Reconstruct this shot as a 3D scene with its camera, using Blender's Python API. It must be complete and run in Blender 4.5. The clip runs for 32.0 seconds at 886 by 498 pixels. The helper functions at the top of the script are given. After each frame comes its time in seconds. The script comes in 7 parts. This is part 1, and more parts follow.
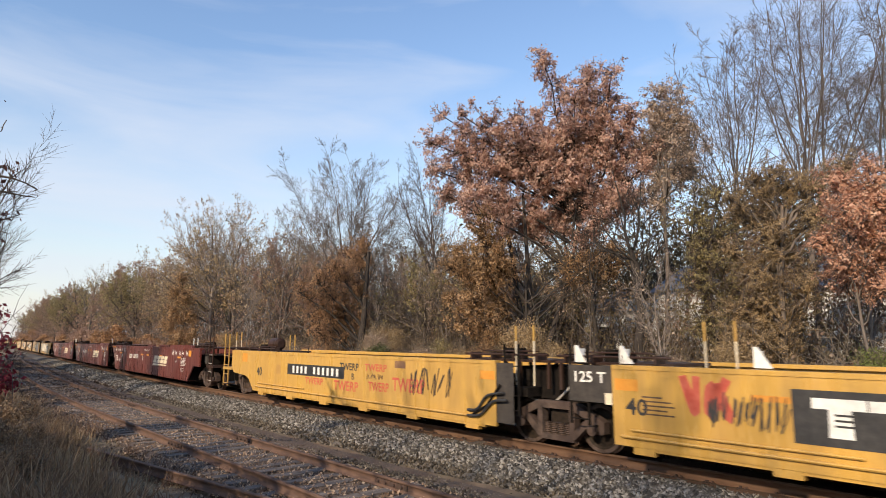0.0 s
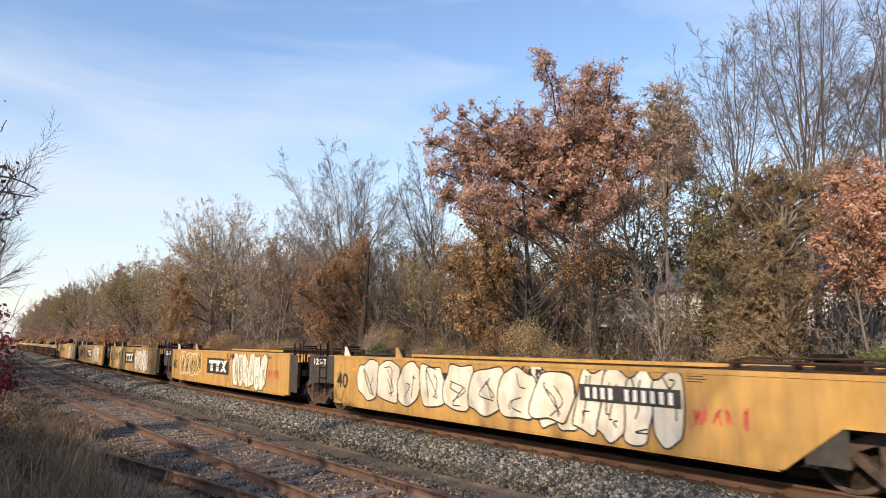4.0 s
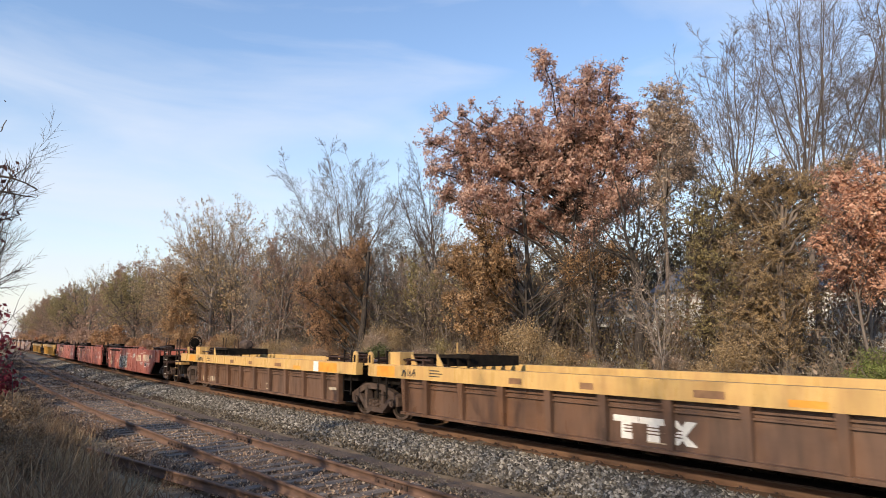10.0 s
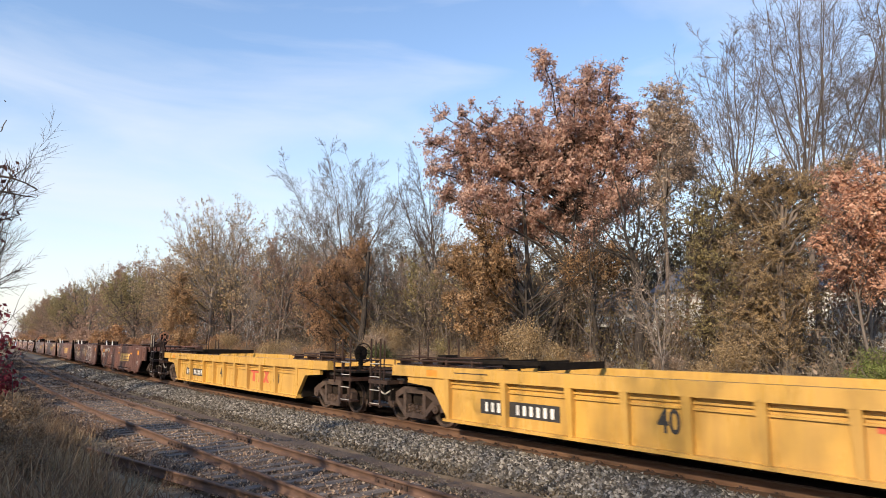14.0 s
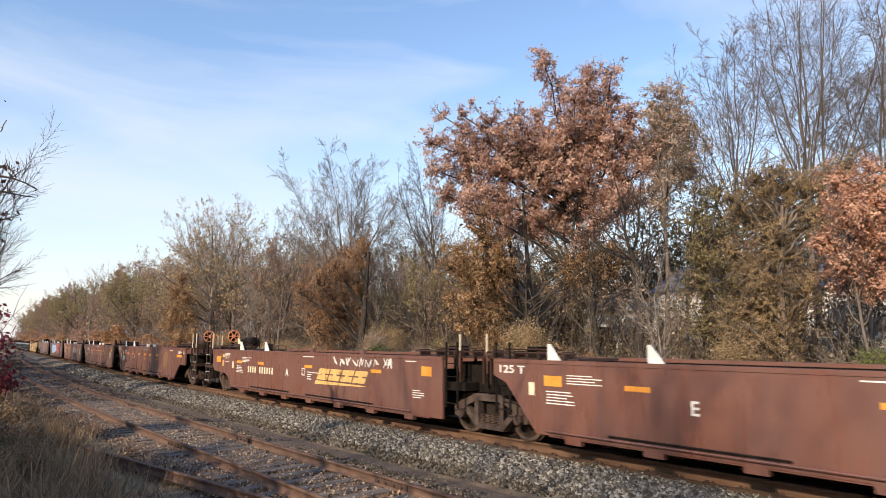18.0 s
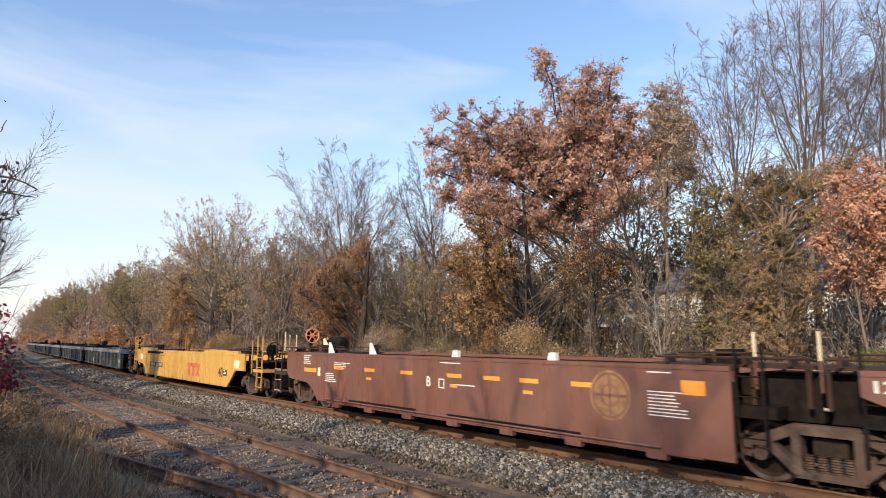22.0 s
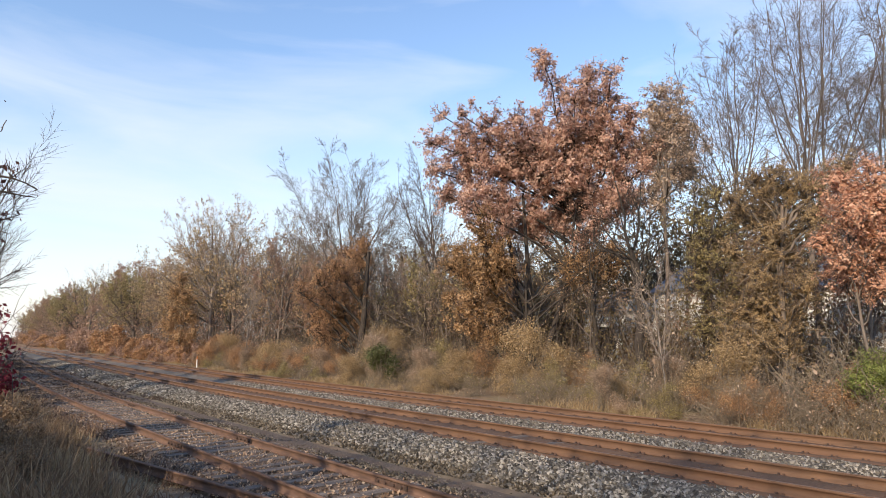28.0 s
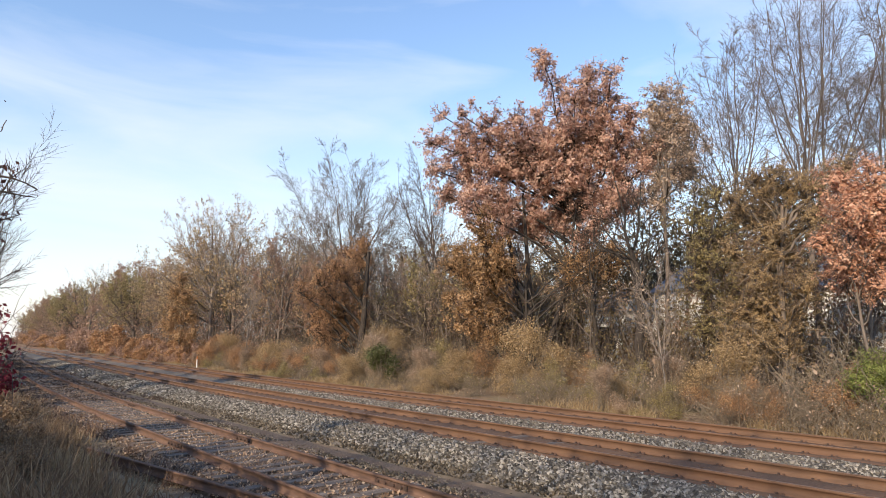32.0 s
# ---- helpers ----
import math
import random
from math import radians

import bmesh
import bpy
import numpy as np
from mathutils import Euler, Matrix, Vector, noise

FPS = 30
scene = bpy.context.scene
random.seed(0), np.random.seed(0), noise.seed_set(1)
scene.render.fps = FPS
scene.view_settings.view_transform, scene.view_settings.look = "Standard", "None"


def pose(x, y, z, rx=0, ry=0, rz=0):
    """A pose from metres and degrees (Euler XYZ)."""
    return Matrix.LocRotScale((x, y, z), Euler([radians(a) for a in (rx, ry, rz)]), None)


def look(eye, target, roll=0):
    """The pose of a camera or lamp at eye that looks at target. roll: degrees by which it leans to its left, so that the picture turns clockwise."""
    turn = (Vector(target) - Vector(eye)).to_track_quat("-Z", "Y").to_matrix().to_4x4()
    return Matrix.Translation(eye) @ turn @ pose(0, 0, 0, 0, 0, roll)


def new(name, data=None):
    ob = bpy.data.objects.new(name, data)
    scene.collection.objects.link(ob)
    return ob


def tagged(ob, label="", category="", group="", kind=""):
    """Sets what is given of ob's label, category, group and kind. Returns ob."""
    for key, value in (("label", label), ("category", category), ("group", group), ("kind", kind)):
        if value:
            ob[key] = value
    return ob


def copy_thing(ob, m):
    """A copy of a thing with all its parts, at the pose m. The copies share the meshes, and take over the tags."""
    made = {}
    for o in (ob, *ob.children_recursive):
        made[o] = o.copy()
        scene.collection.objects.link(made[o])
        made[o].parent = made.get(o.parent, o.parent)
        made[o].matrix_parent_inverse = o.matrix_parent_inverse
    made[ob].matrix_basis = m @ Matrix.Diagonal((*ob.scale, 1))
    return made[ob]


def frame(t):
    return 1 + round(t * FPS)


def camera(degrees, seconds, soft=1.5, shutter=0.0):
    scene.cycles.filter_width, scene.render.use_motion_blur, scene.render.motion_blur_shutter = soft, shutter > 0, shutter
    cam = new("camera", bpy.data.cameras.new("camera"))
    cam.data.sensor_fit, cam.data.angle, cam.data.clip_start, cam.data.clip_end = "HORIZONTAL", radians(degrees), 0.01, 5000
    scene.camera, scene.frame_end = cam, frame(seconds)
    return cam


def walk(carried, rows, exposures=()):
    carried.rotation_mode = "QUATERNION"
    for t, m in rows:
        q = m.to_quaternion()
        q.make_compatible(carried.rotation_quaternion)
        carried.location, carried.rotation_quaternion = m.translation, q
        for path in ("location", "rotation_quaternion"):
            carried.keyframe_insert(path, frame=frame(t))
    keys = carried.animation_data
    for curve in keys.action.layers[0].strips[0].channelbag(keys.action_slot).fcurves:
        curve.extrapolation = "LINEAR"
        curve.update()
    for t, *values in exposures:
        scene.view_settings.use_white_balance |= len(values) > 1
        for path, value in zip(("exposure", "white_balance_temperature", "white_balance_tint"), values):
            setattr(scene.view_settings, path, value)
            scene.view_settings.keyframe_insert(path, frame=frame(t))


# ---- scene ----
# The eye stands still on a bank beside the line; z = 0 is the top of the main line's rails.
cam = camera(72, 32.0, soft=0.85, shutter=0.08)
AIM = (-math.cos(radians(40.828)) * math.cos(radians(8.59)), math.sin(radians(40.828)) * math.cos(radians(8.59)), math.sin(radians(8.59)))
EYE = (0.0, 0.0, 2.11)
view = look(EYE, [EYE[i] + 10 * AIM[i] for i in range(3)], 0.205)
walk(cam, [(0.0, view), (32.0, view)], [(0.0, 0.27, 6750, 14), (1.0, 0.29, 6750, 14), (2.0, 0.42, 6750, 14), (3.0, 0.42, 6750, 14), (6.0, 0.36, 6750, 14), (9.5, 0.36, 6750, 14), (12.0, 0.45, 6750, 14), (26.5, 0.48, 6750, 14), (29.0, 0.57, 6750, 14), (32.0, 0.57, 6750, 14)])

# ---- light ----
SUN_EL, SUN_AZ = radians(27), radians(288)   # azimuth of the sun, counted from +x towards +y
sun_data = bpy.data.lights.new("sun", "SUN")
sun_data.energy, sun_data.angle, sun_data.color = 4.5, radians(0.55), (1.0, 0.84, 0.62)
sun = new("sun", sun_data)
sun_way = Vector((math.cos(SUN_AZ) * math.cos(SUN_EL), math.sin(SUN_AZ) * math.cos(SUN_EL), math.sin(SUN_EL)))
sun.matrix_world = look((0, 0, 60), Vector((0, 0, 60)) - sun_way)

world = bpy.data.worlds.new("sky")
scene.world = world
world.use_nodes = True
wn, wl = world.node_tree.nodes, world.node_tree.links
wn.clear()
sky = wn.new("ShaderNodeTexSky")
sky.sky_type, sky.sun_disc, sky.sun_elevation, sky.sun_rotation = "NISHITA", False, SUN_EL, radians(90) - SUN_AZ
sky.air_density, sky.dust_density, sky.ozone_density = 1.6, 0.3, 4.0
wco = wn.new("ShaderNodeTexCoord")
wmap = wn.new("ShaderNodeMapping")
wmap.inputs["Scale"].default_value = (1.2, 1.2, 5.5)
wmap.inputs["Rotation"].default_value = (0.06, 0.10, 0.5)
wl.new(wco.outputs["Generated"], wmap.inputs["Vector"])
cloud = wn.new("ShaderNodeTexNoise")
cloud.inputs["Scale"].default_value, cloud.inputs["Detail"].default_value, cloud.inputs["Roughness"].default_value = 1.9, 7.0, 0.52
cloud.inputs["Distortion"].default_value = 0.5
wl.new(wmap.outputs[0], cloud.inputs["Vector"])
ramp = wn.new("ShaderNodeValToRGB")
ramp.color_ramp.elements[0].position, ramp.color_ramp.elements[0].color = 0.46, (0, 0, 0, 1)
ramp.color_ramp.elements[1].position, ramp.color_ramp.elements[1].color = 0.80, (0.55, 0.55, 0.55, 1)
wl.new(cloud.outputs["Fac"], ramp.inputs["Fac"])
# thin haze that thickens towards the horizon
sep = wn.new("ShaderNodeSeparateXYZ")
wl.new(wco.outputs["Generated"], sep.inputs[0])
low = wn.new("ShaderNodeMapRange")
low.inputs["From Min"].default_value, low.inputs["From Max"].default_value = 0.0, 0.42
low.inputs["To Min"].default_value, low.inputs["To Max"].default_value = 0.62, 0.0
wl.new(sep.outputs["Z"], low.inputs["Value"])
add = wn.new("ShaderNodeMath")
add.operation, add.use_clamp = "ADD", True
wl.new(ramp.outputs["Color"], add.inputs[0])
wl.new(low.outputs[0], add.inputs[1])
mixw = wn.new("ShaderNodeMix")
mixw.data_type = "RGBA"
wl.new(add.outputs[0], mixw.inputs["Factor"])
tone = wn.new("ShaderNodeVectorMath")
tone.operation = "MULTIPLY"
tone.inputs[1].default_value = (0.96, 0.98, 1.08)
wl.new(sky.outputs[0], tone.inputs[0])
wl.new(tone.outputs[0], mixw.inputs["A"])
mixw.inputs["B"].default_value = (4.0, 4.45, 5.1, 1)
back = wn.new("ShaderNodeBackground")
back.inputs["Strength"].default_value = 0.158
wl.new(mixw.outputs["Result"], back.inputs["Color"])
wl.new(back.outputs[0], wn.new("ShaderNodeOutputWorld").inputs["Surface"])


# ---- materials ----
def base(name, rough=0.8, metal=0.0):
    m = bpy.data.materials.new(name)
    m.use_nodes = True
    n, l = m.node_tree.nodes, m.node_tree.links
    b = n["Principled BSDF"]
    b.inputs["Roughness"].default_value, b.inputs["Metallic"].default_value = rough, metal
    return m, n, l, b


def noise_tex(n, l, co, scale, detail=5.0, rough=0.6, stretch=(1, 1, 1)):
    mp = n.new("ShaderNodeMapping")
    mp.inputs["Scale"].default_value = stretch
    l.new(co, mp.inputs["Vector"])
    t = n.new("ShaderNodeTexNoise")
    t.inputs["Scale"].default_value, t.inputs["Detail"].default_value, t.inputs["Roughness"].default_value = scale, detail, rough
    l.new(mp.outputs[0], t.inputs["Vector"])
    return t.outputs["Fac"]


def step(n, l, value, lo, hi, top=1.0):
    r = n.new("ShaderNodeMapRange")
    r.inputs["From Min"].default_value, r.inputs["From Max"].default_value, r.inputs["To Max"].default_value = lo, hi, top
    l.new(value, r.inputs["Value"])
    return r.outputs[0]


def blend(n, l, fac, a, b):
    x = n.new("ShaderNodeMix")
    x.data_type = "RGBA"
    l.new(fac, x.inputs["Factor"])
    for key, c in (("A", a), ("B", b)):
        if isinstance(c, tuple):
            x.inputs[key].default_value = (*c, 1)
        else:
            l.new(c, x.inputs[key])
    return x.outputs["Result"]


def bump(n, l, b, height, strength=0.4, distance=0.02):
    k = n.new("ShaderNodeBump")
    k.inputs["Strength"].default_value, k.inputs["Distance"].default_value = strength, distance
    l.new(height, k.inputs["Height"])
    l.new(k.outputs[0], b.inputs["Normal"])


def paint(name, colour, dirt, rough=0.5, wear=0.5, streak=0.6, rust=(0.10, 0.045, 0.025)):
    """Old car paint: faded patches, vertical grime streaks, painted-in soft shadow bands and rust freckles."""
    m, n, l, b = base(name, rough)
    co = n.new("ShaderNodeTexCoord").outputs["Object"]
    big = noise_tex(n, l, co, 0.55, 4, 0.6)
    drip = noise_tex(n, l, co, 2.6, 6, 0.65, (1.0, 1.0, 0.16))
    fine = noise_tex(n, l, co, 14.0, 6, 0.7)
    faded = tuple(min(1, c * 0.92 + 0.022) for c in colour)
    c = blend(n, l, step(n, l, big, 0.38, 0.68), colour, faded)
    # broad upright bands: soft tree shadow put into the colour
    shade_band = noise_tex(n, l, co, 0.9, 5, 0.62, (1.3, 1.0, 0.05))
    c = blend(n, l, step(n, l, shade_band, 0.47, 0.72, 0.55 * streak), c, tuple(0.72 * p + 0.28 * q for p, q in zip(dirt, colour)))
    stain = noise_tex(n, l, co, 1.3, 7, 0.68, (0.6, 1.0, 1.0))
    c = blend(n, l, step(n, l, stain, 0.52, 0.74, 0.75 * streak), c, tuple(0.6 * p + 0.4 * q for p, q in zip(dirt, colour)))
    c = blend(n, l, step(n, l, drip, 0.46, 0.78, streak), c, dirt)
    c = blend(n, l, step(n, l, fine, 0.66 - 0.06 * wear, 0.76, 0.8 * wear), c, rust)
    l.new(c, b.inputs["Base Color"])
    l.new(step(n, l, drip, 0.2, 0.9, 0.3 + rough), b.inputs["Roughness"])
    bump(n, l, b, fine, 0.12, 0.01)
    return m


def mottled(name, a, b_, scale=6.0, rough=0.85, metal=0.0, bumpy=0.4, stretch=(1, 1, 1), where="Object", third=None):
    m, n, l, b = base(name, rough, metal)
    co = n.new("ShaderNodeTexCoord").outputs[where]
    f1 = noise_tex(n, l, co, scale, 6, 0.65, stretch)
    f2 = noise_tex(n, l, co, scale * 0.13, 4, 0.6, stretch)
    c = blend(n, l, step(n, l, f1, 0.34, 0.68), a, b_)
    if third:
        c = blend(n, l, step(n, l, f2, 0.45, 0.66), c, third)
    l.new(c, b.inputs["Base Color"])
    if bumpy:
        bump(n, l, b, f1, bumpy, 0.02)
    return m


def leafy(name, a, b_, c_, rough=0.7):
    """Leaves: each one its own tint, with some light passing through."""
    m, n, l, b = base(name, rough)
    rnd = n.new("ShaderNodeNewGeometry").outputs["Random Per Island"]
    r = n.new("ShaderNodeValToRGB")
    e = r.color_ramp.elements
    e[0].position, e[0].color = 0.1, (*a, 1)
    e[1].position, e[1].color = 0.95, (*c_, 1)
    mid = e.new(0.55)
    mid.color = (*b_, 1)
    l.new(rnd, r.inputs["Fac"])
    co = n.new("ShaderNodeTexCoord").outputs["Object"]
    patch = noise_tex(n, l, co, 0.45, 3, 0.5)
    c = blend(n, l, step(n, l, patch, 0.4, 0.7, 0.55), r.outputs["Color"], tuple(x * 0.75 for x in b_))
    l.new(c, b.inputs["Base Color"])
    tr = n.new("ShaderNodeBsdfTranslucent")
    l.new(c, tr.inputs["Color"])
    mx = n.new("ShaderNodeMixShader")
    mx.inputs[0].default_value = 0.42
    l.new(b.outputs[0], mx.inputs[1])
    l.new(tr.outputs[0], mx.inputs[2])
    l.new(mx.outputs[0], n["Material Output"].inputs["Surface"])
    return m


M = {
    "earth": mottled("leaf_litter_earth", (0.10, 0.065, 0.04), (0.22, 0.15, 0.09), 3.0, 0.95, bumpy=0.6, third=(0.16, 0.13, 0.07)),
    "ballast": mottled("ballast_bed", (0.06, 0.05, 0.039), (0.20, 0.17, 0.135), 26.0, 0.95, bumpy=1.0, third=(0.15, 0.128, 0.105)),
    "old_ballast": mottled("old_ballast_bed", (0.055, 0.037, 0.026), (0.165, 0.118, 0.085), 20.0, 0.95, bumpy=1.0, third=(0.105, 0.066, 0.044)),
    "rail": mottled("rusty_rail_steel", (0.07, 0.037, 0.021), (0.145, 0.078, 0.043), 7.0, 0.8, bumpy=0.15, stretch=(0.15, 1, 1), third=(0.115, 0.058, 0.031)),
    "rail_top": mottled("worn_rail_head", (0.20, 0.12, 0.08), (0.33, 0.22, 0.16), 9.0, 0.45, 0.5, 0.1, (0.1, 1, 1)),
    "old_rail": mottled("old_rail_steel", (0.06, 0.035, 0.026), (0.145, 0.083, 0.056), 9.0, 0.85, bumpy=0.2, stretch=(0.2, 1, 1)),
    "tie": mottled("weathered_tie_wood", (0.05, 0.04, 0.035), (0.20, 0.165, 0.14), 9.0, 0.9, bumpy=0.6, stretch=(1, 0.12, 1)),
    "bark": mottled("grey_bark", (0.075, 0.06, 0.05), (0.19, 0.155, 0.13), 9.0, 0.95, bumpy=0.5, stretch=(1, 1, 0.25)),
    "bark_dark": mottled("dark_bark", (0.045, 0.035, 0.03), (0.13, 0.10, 0.08), 9.0, 0.95, bumpy=0.5, stretch=(1, 1, 0.25)),
    # dark bark taken lower still: shade under the crowns is in the colour
    "bark_black": mottled("shade_black_bark", (0.016, 0.013, 0.011), (0.055, 0.043, 0.035), 9.0, 0.95, bumpy=0.5, stretch=(1, 1, 0.25)),
    "bark_pale": mottled("pale_bark", (0.15, 0.12, 0.10), (0.31, 0.26, 0.22), 9.0, 0.95, bumpy=0.4, stretch=(1, 1, 0.25)),
    "oak_leaf": leafy("russet_leaves", (0.37, 0.20, 0.15), (0.60, 0.375, 0.285), (0.78, 0.59, 0.475)),
    "gold_leaf": leafy("golden_brown_leaves", (0.18, 0.12, 0.058), (0.41, 0.285, 0.145), (0.60, 0.455, 0.27)),
    "pale_leaf": leafy("bleached_tan_leaves", (0.34, 0.235, 0.165), (0.58, 0.44, 0.33), (0.74, 0.62, 0.50)),
    "rust_gold_leaf": leafy("tawny_leaves", (0.24, 0.135, 0.062), (0.46, 0.28, 0.135), (0.64, 0.44, 0.25)),
    "orange_leaf": leafy("orange_leaves", (0.42, 0.20, 0.125), (0.66, 0.37, 0.24), (0.80, 0.56, 0.41)),
    "tan_leaf": leafy("tan_leaves", (0.20, 0.125, 0.08), (0.42, 0.30, 0.21), (0.58, 0.46, 0.35)),
    "rust_leaf": leafy("rust_brown_leaves", (0.18, 0.088, 0.042), (0.42, 0.235, 0.12), (0.58, 0.37, 0.20)),
    "olive_leaf": leafy("olive_leaves", (0.11, 0.09, 0.035), (0.30, 0.24, 0.10), (0.46, 0.38, 0.18)),
    "green_leaf": leafy("green_leaves", (0.10, 0.13, 0.03), (0.20, 0.235, 0.06), (0.30, 0.325, 0.10)),
    "dark_leaf": leafy("dark_withered_leaves", (0.035, 0.015, 0.015), (0.09, 0.035, 0.03), (0.15, 0.07, 0.05)),
    "crimson_leaf": leafy("crimson_leaves", (0.12, 0.012, 0.02), (0.25, 0.03, 0.05), (0.32, 0.07, 0.08)),
    # brown leaves paled and greyed: distance haze painted into the colour
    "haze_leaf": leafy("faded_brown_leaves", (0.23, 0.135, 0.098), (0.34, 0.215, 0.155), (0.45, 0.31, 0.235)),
    "rust_bed": mottled("rust_stained_ballast", (0.07, 0.037, 0.022), (0.17, 0.095, 0.054), 24.0, 0.95, bumpy=0.9, third=(0.15, 0.08, 0.045)),
    "cane": mottled("dry_canes", (0.115, 0.092, 0.066), (0.27, 0.217, 0.158), 9.0, 0.9, bumpy=0.2),
    "dark_green_leaf": leafy("dark_green_leaves", (0.05, 0.055, 0.018), (0.10, 0.115, 0.04), (0.17, 0.18, 0.07)),
    # leaves inside the wood: its shade is put into their colour
    "shade_leaf": leafy("shade_dark_leaves", (0.075, 0.056, 0.03), (0.16, 0.122, 0.062), (0.26, 0.205, 0.11)),
    "straw": leafy("dry_grass", (0.24, 0.16, 0.08), (0.40, 0.29, 0.16), (0.52, 0.41, 0.25)),
    "pale_weed": leafy("sunburnt_weeds", (0.13, 0.08, 0.048), (0.27, 0.18, 0.105), (0.44, 0.32, 0.20)),
    "weed": leafy("brown_weeds", (0.06, 0.03, 0.02), (0.14, 0.078, 0.048), (0.27, 0.165, 0.10)),
    "stone": leafy("crushed_stone", (0.07, 0.062, 0.052), (0.23, 0.21, 0.178), (0.56, 0.52, 0.455), 0.9),
    "stone_dull": leafy("weathered_stone", (0.055, 0.043, 0.03), (0.155, 0.127, 0.092), (0.34, 0.29, 0.22), 0.9),
    "stone_rust": leafy("rusty_stone", (0.09, 0.045, 0.025), (0.19, 0.105, 0.06), (0.32, 0.21, 0.14), 0.9),
    "stone_old": leafy("stained_stone", (0.05, 0.035, 0.027), (0.125, 0.088, 0.066), (0.30, 0.23, 0.18), 0.9),
}


# ---- mesh tools ----
def mesh_np(name, V, F):
    """A mesh out of vertex rows and faces that all have the same number of corners."""
    V, F = np.asarray(V, np.float32), np.asarray(F, np.int32)
    me = bpy.data.meshes.new(name)
    k = F.shape[1]
    me.vertices.add(len(V))
    me.vertices.foreach_set("co", V.ravel())
    me.loops.add(F.size)
    me.loops.foreach_set("vertex_index", F.ravel())
    me.polygons.add(len(F))
    me.polygons.foreach_set("loop_start", np.arange(len(F), dtype=np.int32) * k)
    me.update(calc_edges=True)
    return me


def part(name, bm, material, parent=None, label=""):
    me = bm
    if isinstance(bm, bmesh.types.BMesh):
        me = bpy.data.meshes.new(name)
        bmesh.ops.recalc_face_normals(bm, faces=bm.faces)
        bm.to_mesh(me)
        bm.free()
    if not me.materials:
        me.materials.append(material)
    ob = new(name, me)
    if parent is not None:
        ob.parent = parent
    return tagged(ob, label)


def bx(bm, x0, x1, y0, y1, z0, z1):
    v = [bm.verts.new((x, y, z)) for z in (z0, z1) for x, y in ((x0, y0), (x1, y0), (x1, y1), (x0, y1))]
    for f in ((3, 2, 1, 0), (4, 5, 6, 7), (0, 1, 5, 4), (1, 2, 6, 5), (2, 3, 7, 6), (3, 0, 4, 7)):
        bm.faces.new([v[i] for i in f])


def prism(bm, pts, y0, y1):
    """A plate: an outline in x and z, drawn out from y0 to y1."""
    a = [bm.verts.new((x, y0, z)) for x, z in pts]
    b = [bm.verts.new((x, y1, z)) for x, z in pts]
    bm.faces.new(a)
    bm.faces.new(b[::-1])
    for i in range(len(pts)):
        j = (i + 1) % len(pts)
        bm.faces.new((a[j], a[i], b[i], b[j]))


def rod(bm, p0, p1, r, n=8, r1=None):
    p0, p1 = Vector(p0), Vector(p1)
    q = (p1 - p0).to_track_quat("Z", "Y")
    rings = []
    for p, rr in ((p0, r), (p1, r if r1 is None else r1)):
        rings.append([bm.verts.new(p + q @ Vector((rr * math.cos(2 * math.pi * i / n), rr * math.sin(2 * math.pi * i / n), 0))) for i in range(n)])
    for i in range(n):
        j = (i + 1) % n
        bm.faces.new((rings[0][i], rings[0][j], rings[1][j], rings[1][i]))
    bm.faces.new(rings[0][::-1])
    bm.faces.new(rings[1])


def lathe(bm, prof, c, n=28):
    """Turned about an axis along y through c: rows of (radius, y)."""
    rings = []
    for r, y in prof:
        rings.append([bm.verts.new((c[0] + r * math.cos(2 * math.pi * i / n), c[1] + y, c[2] + r * math.sin(2 * math.pi * i / n))) for i in range(n)])
    for a, b in zip(rings, rings[1:]):
        for i in range(n):
            j = (i + 1) % n
            bm.faces.new((a[i], a[j], b[j], b[i]))
    bm.faces.new(rings[0][::-1])
    bm.faces.new(rings[-1])


def bar(bm, p0, p1, w, y0, y1):
    """A straight strut of width w between two points in x and z."""
    d = Vector((p1[0] - p0[0], p1[1] - p0[1])).normalized() * w / 2
    n = Vector((-d.y, d.x))
    prism(bm, [(p0[0] + n.x, p0[1] + n.y), (p0[0] - n.x, p0[1] - n.y), (p1[0] - n.x, p1[1] - n.y), (p1[0] + n.x, p1[1] + n.y)], y0, y1)


# ---- the line ----
TRACK_Y = 11.02      # centre of the train's track
SPEED = 21.65


def bend(x):
    """How far the line swings away beyond the straight."""
    return 0.065 * 6 * np.log1p(np.exp(-(np.asarray(x, float) + 33) / 6))


SIDING_Y = 5.57


def siding_bend(x):
    """The siding follows the line and closes on the near track far along it."""
    return bend(x) + 4.3 * np.clip((-np.asarray(x, float) - 70) / 85, 0, 1) ** 1.6


XS = np.concatenate([np.arange(-700, -200, 25.0), np.arange(-200, -60, 5.0), np.arange(-60, 12, 1.0), np.arange(12, 120.1, 12.0)])


def swept(name, section, mat, y0, xs=XS, closed=True, wobble=0.0, seed=1, path=bend):
    """A section (y, z) drawn along the line at the distance y0."""
    s = np.asarray(section, float)
    rng = np.random.default_rng(seed)
    V = np.zeros((len(xs), len(s), 3))
    V[:, :, 0] = xs[:, None]
    V[:, :, 1] = y0 + path(xs)[:, None] + s[None, :, 0]
    V[:, :, 2] = s[None, :, 1]
    if wobble:
        V[:, :, 2] += rng.normal(0, wobble, V.shape[:2])
    k = len(s)
    cols = np.arange(k if closed else k - 1)
    i = np.arange(len(xs) - 1)[:, None] * k
    F = np.stack([i + cols, i + k + cols, i + k + (cols + 1) % k, i + (cols + 1) % k], -1).reshape(-1, 4)
    return part(name, mesh_np(name, V.reshape(-1, 3), F), mat)


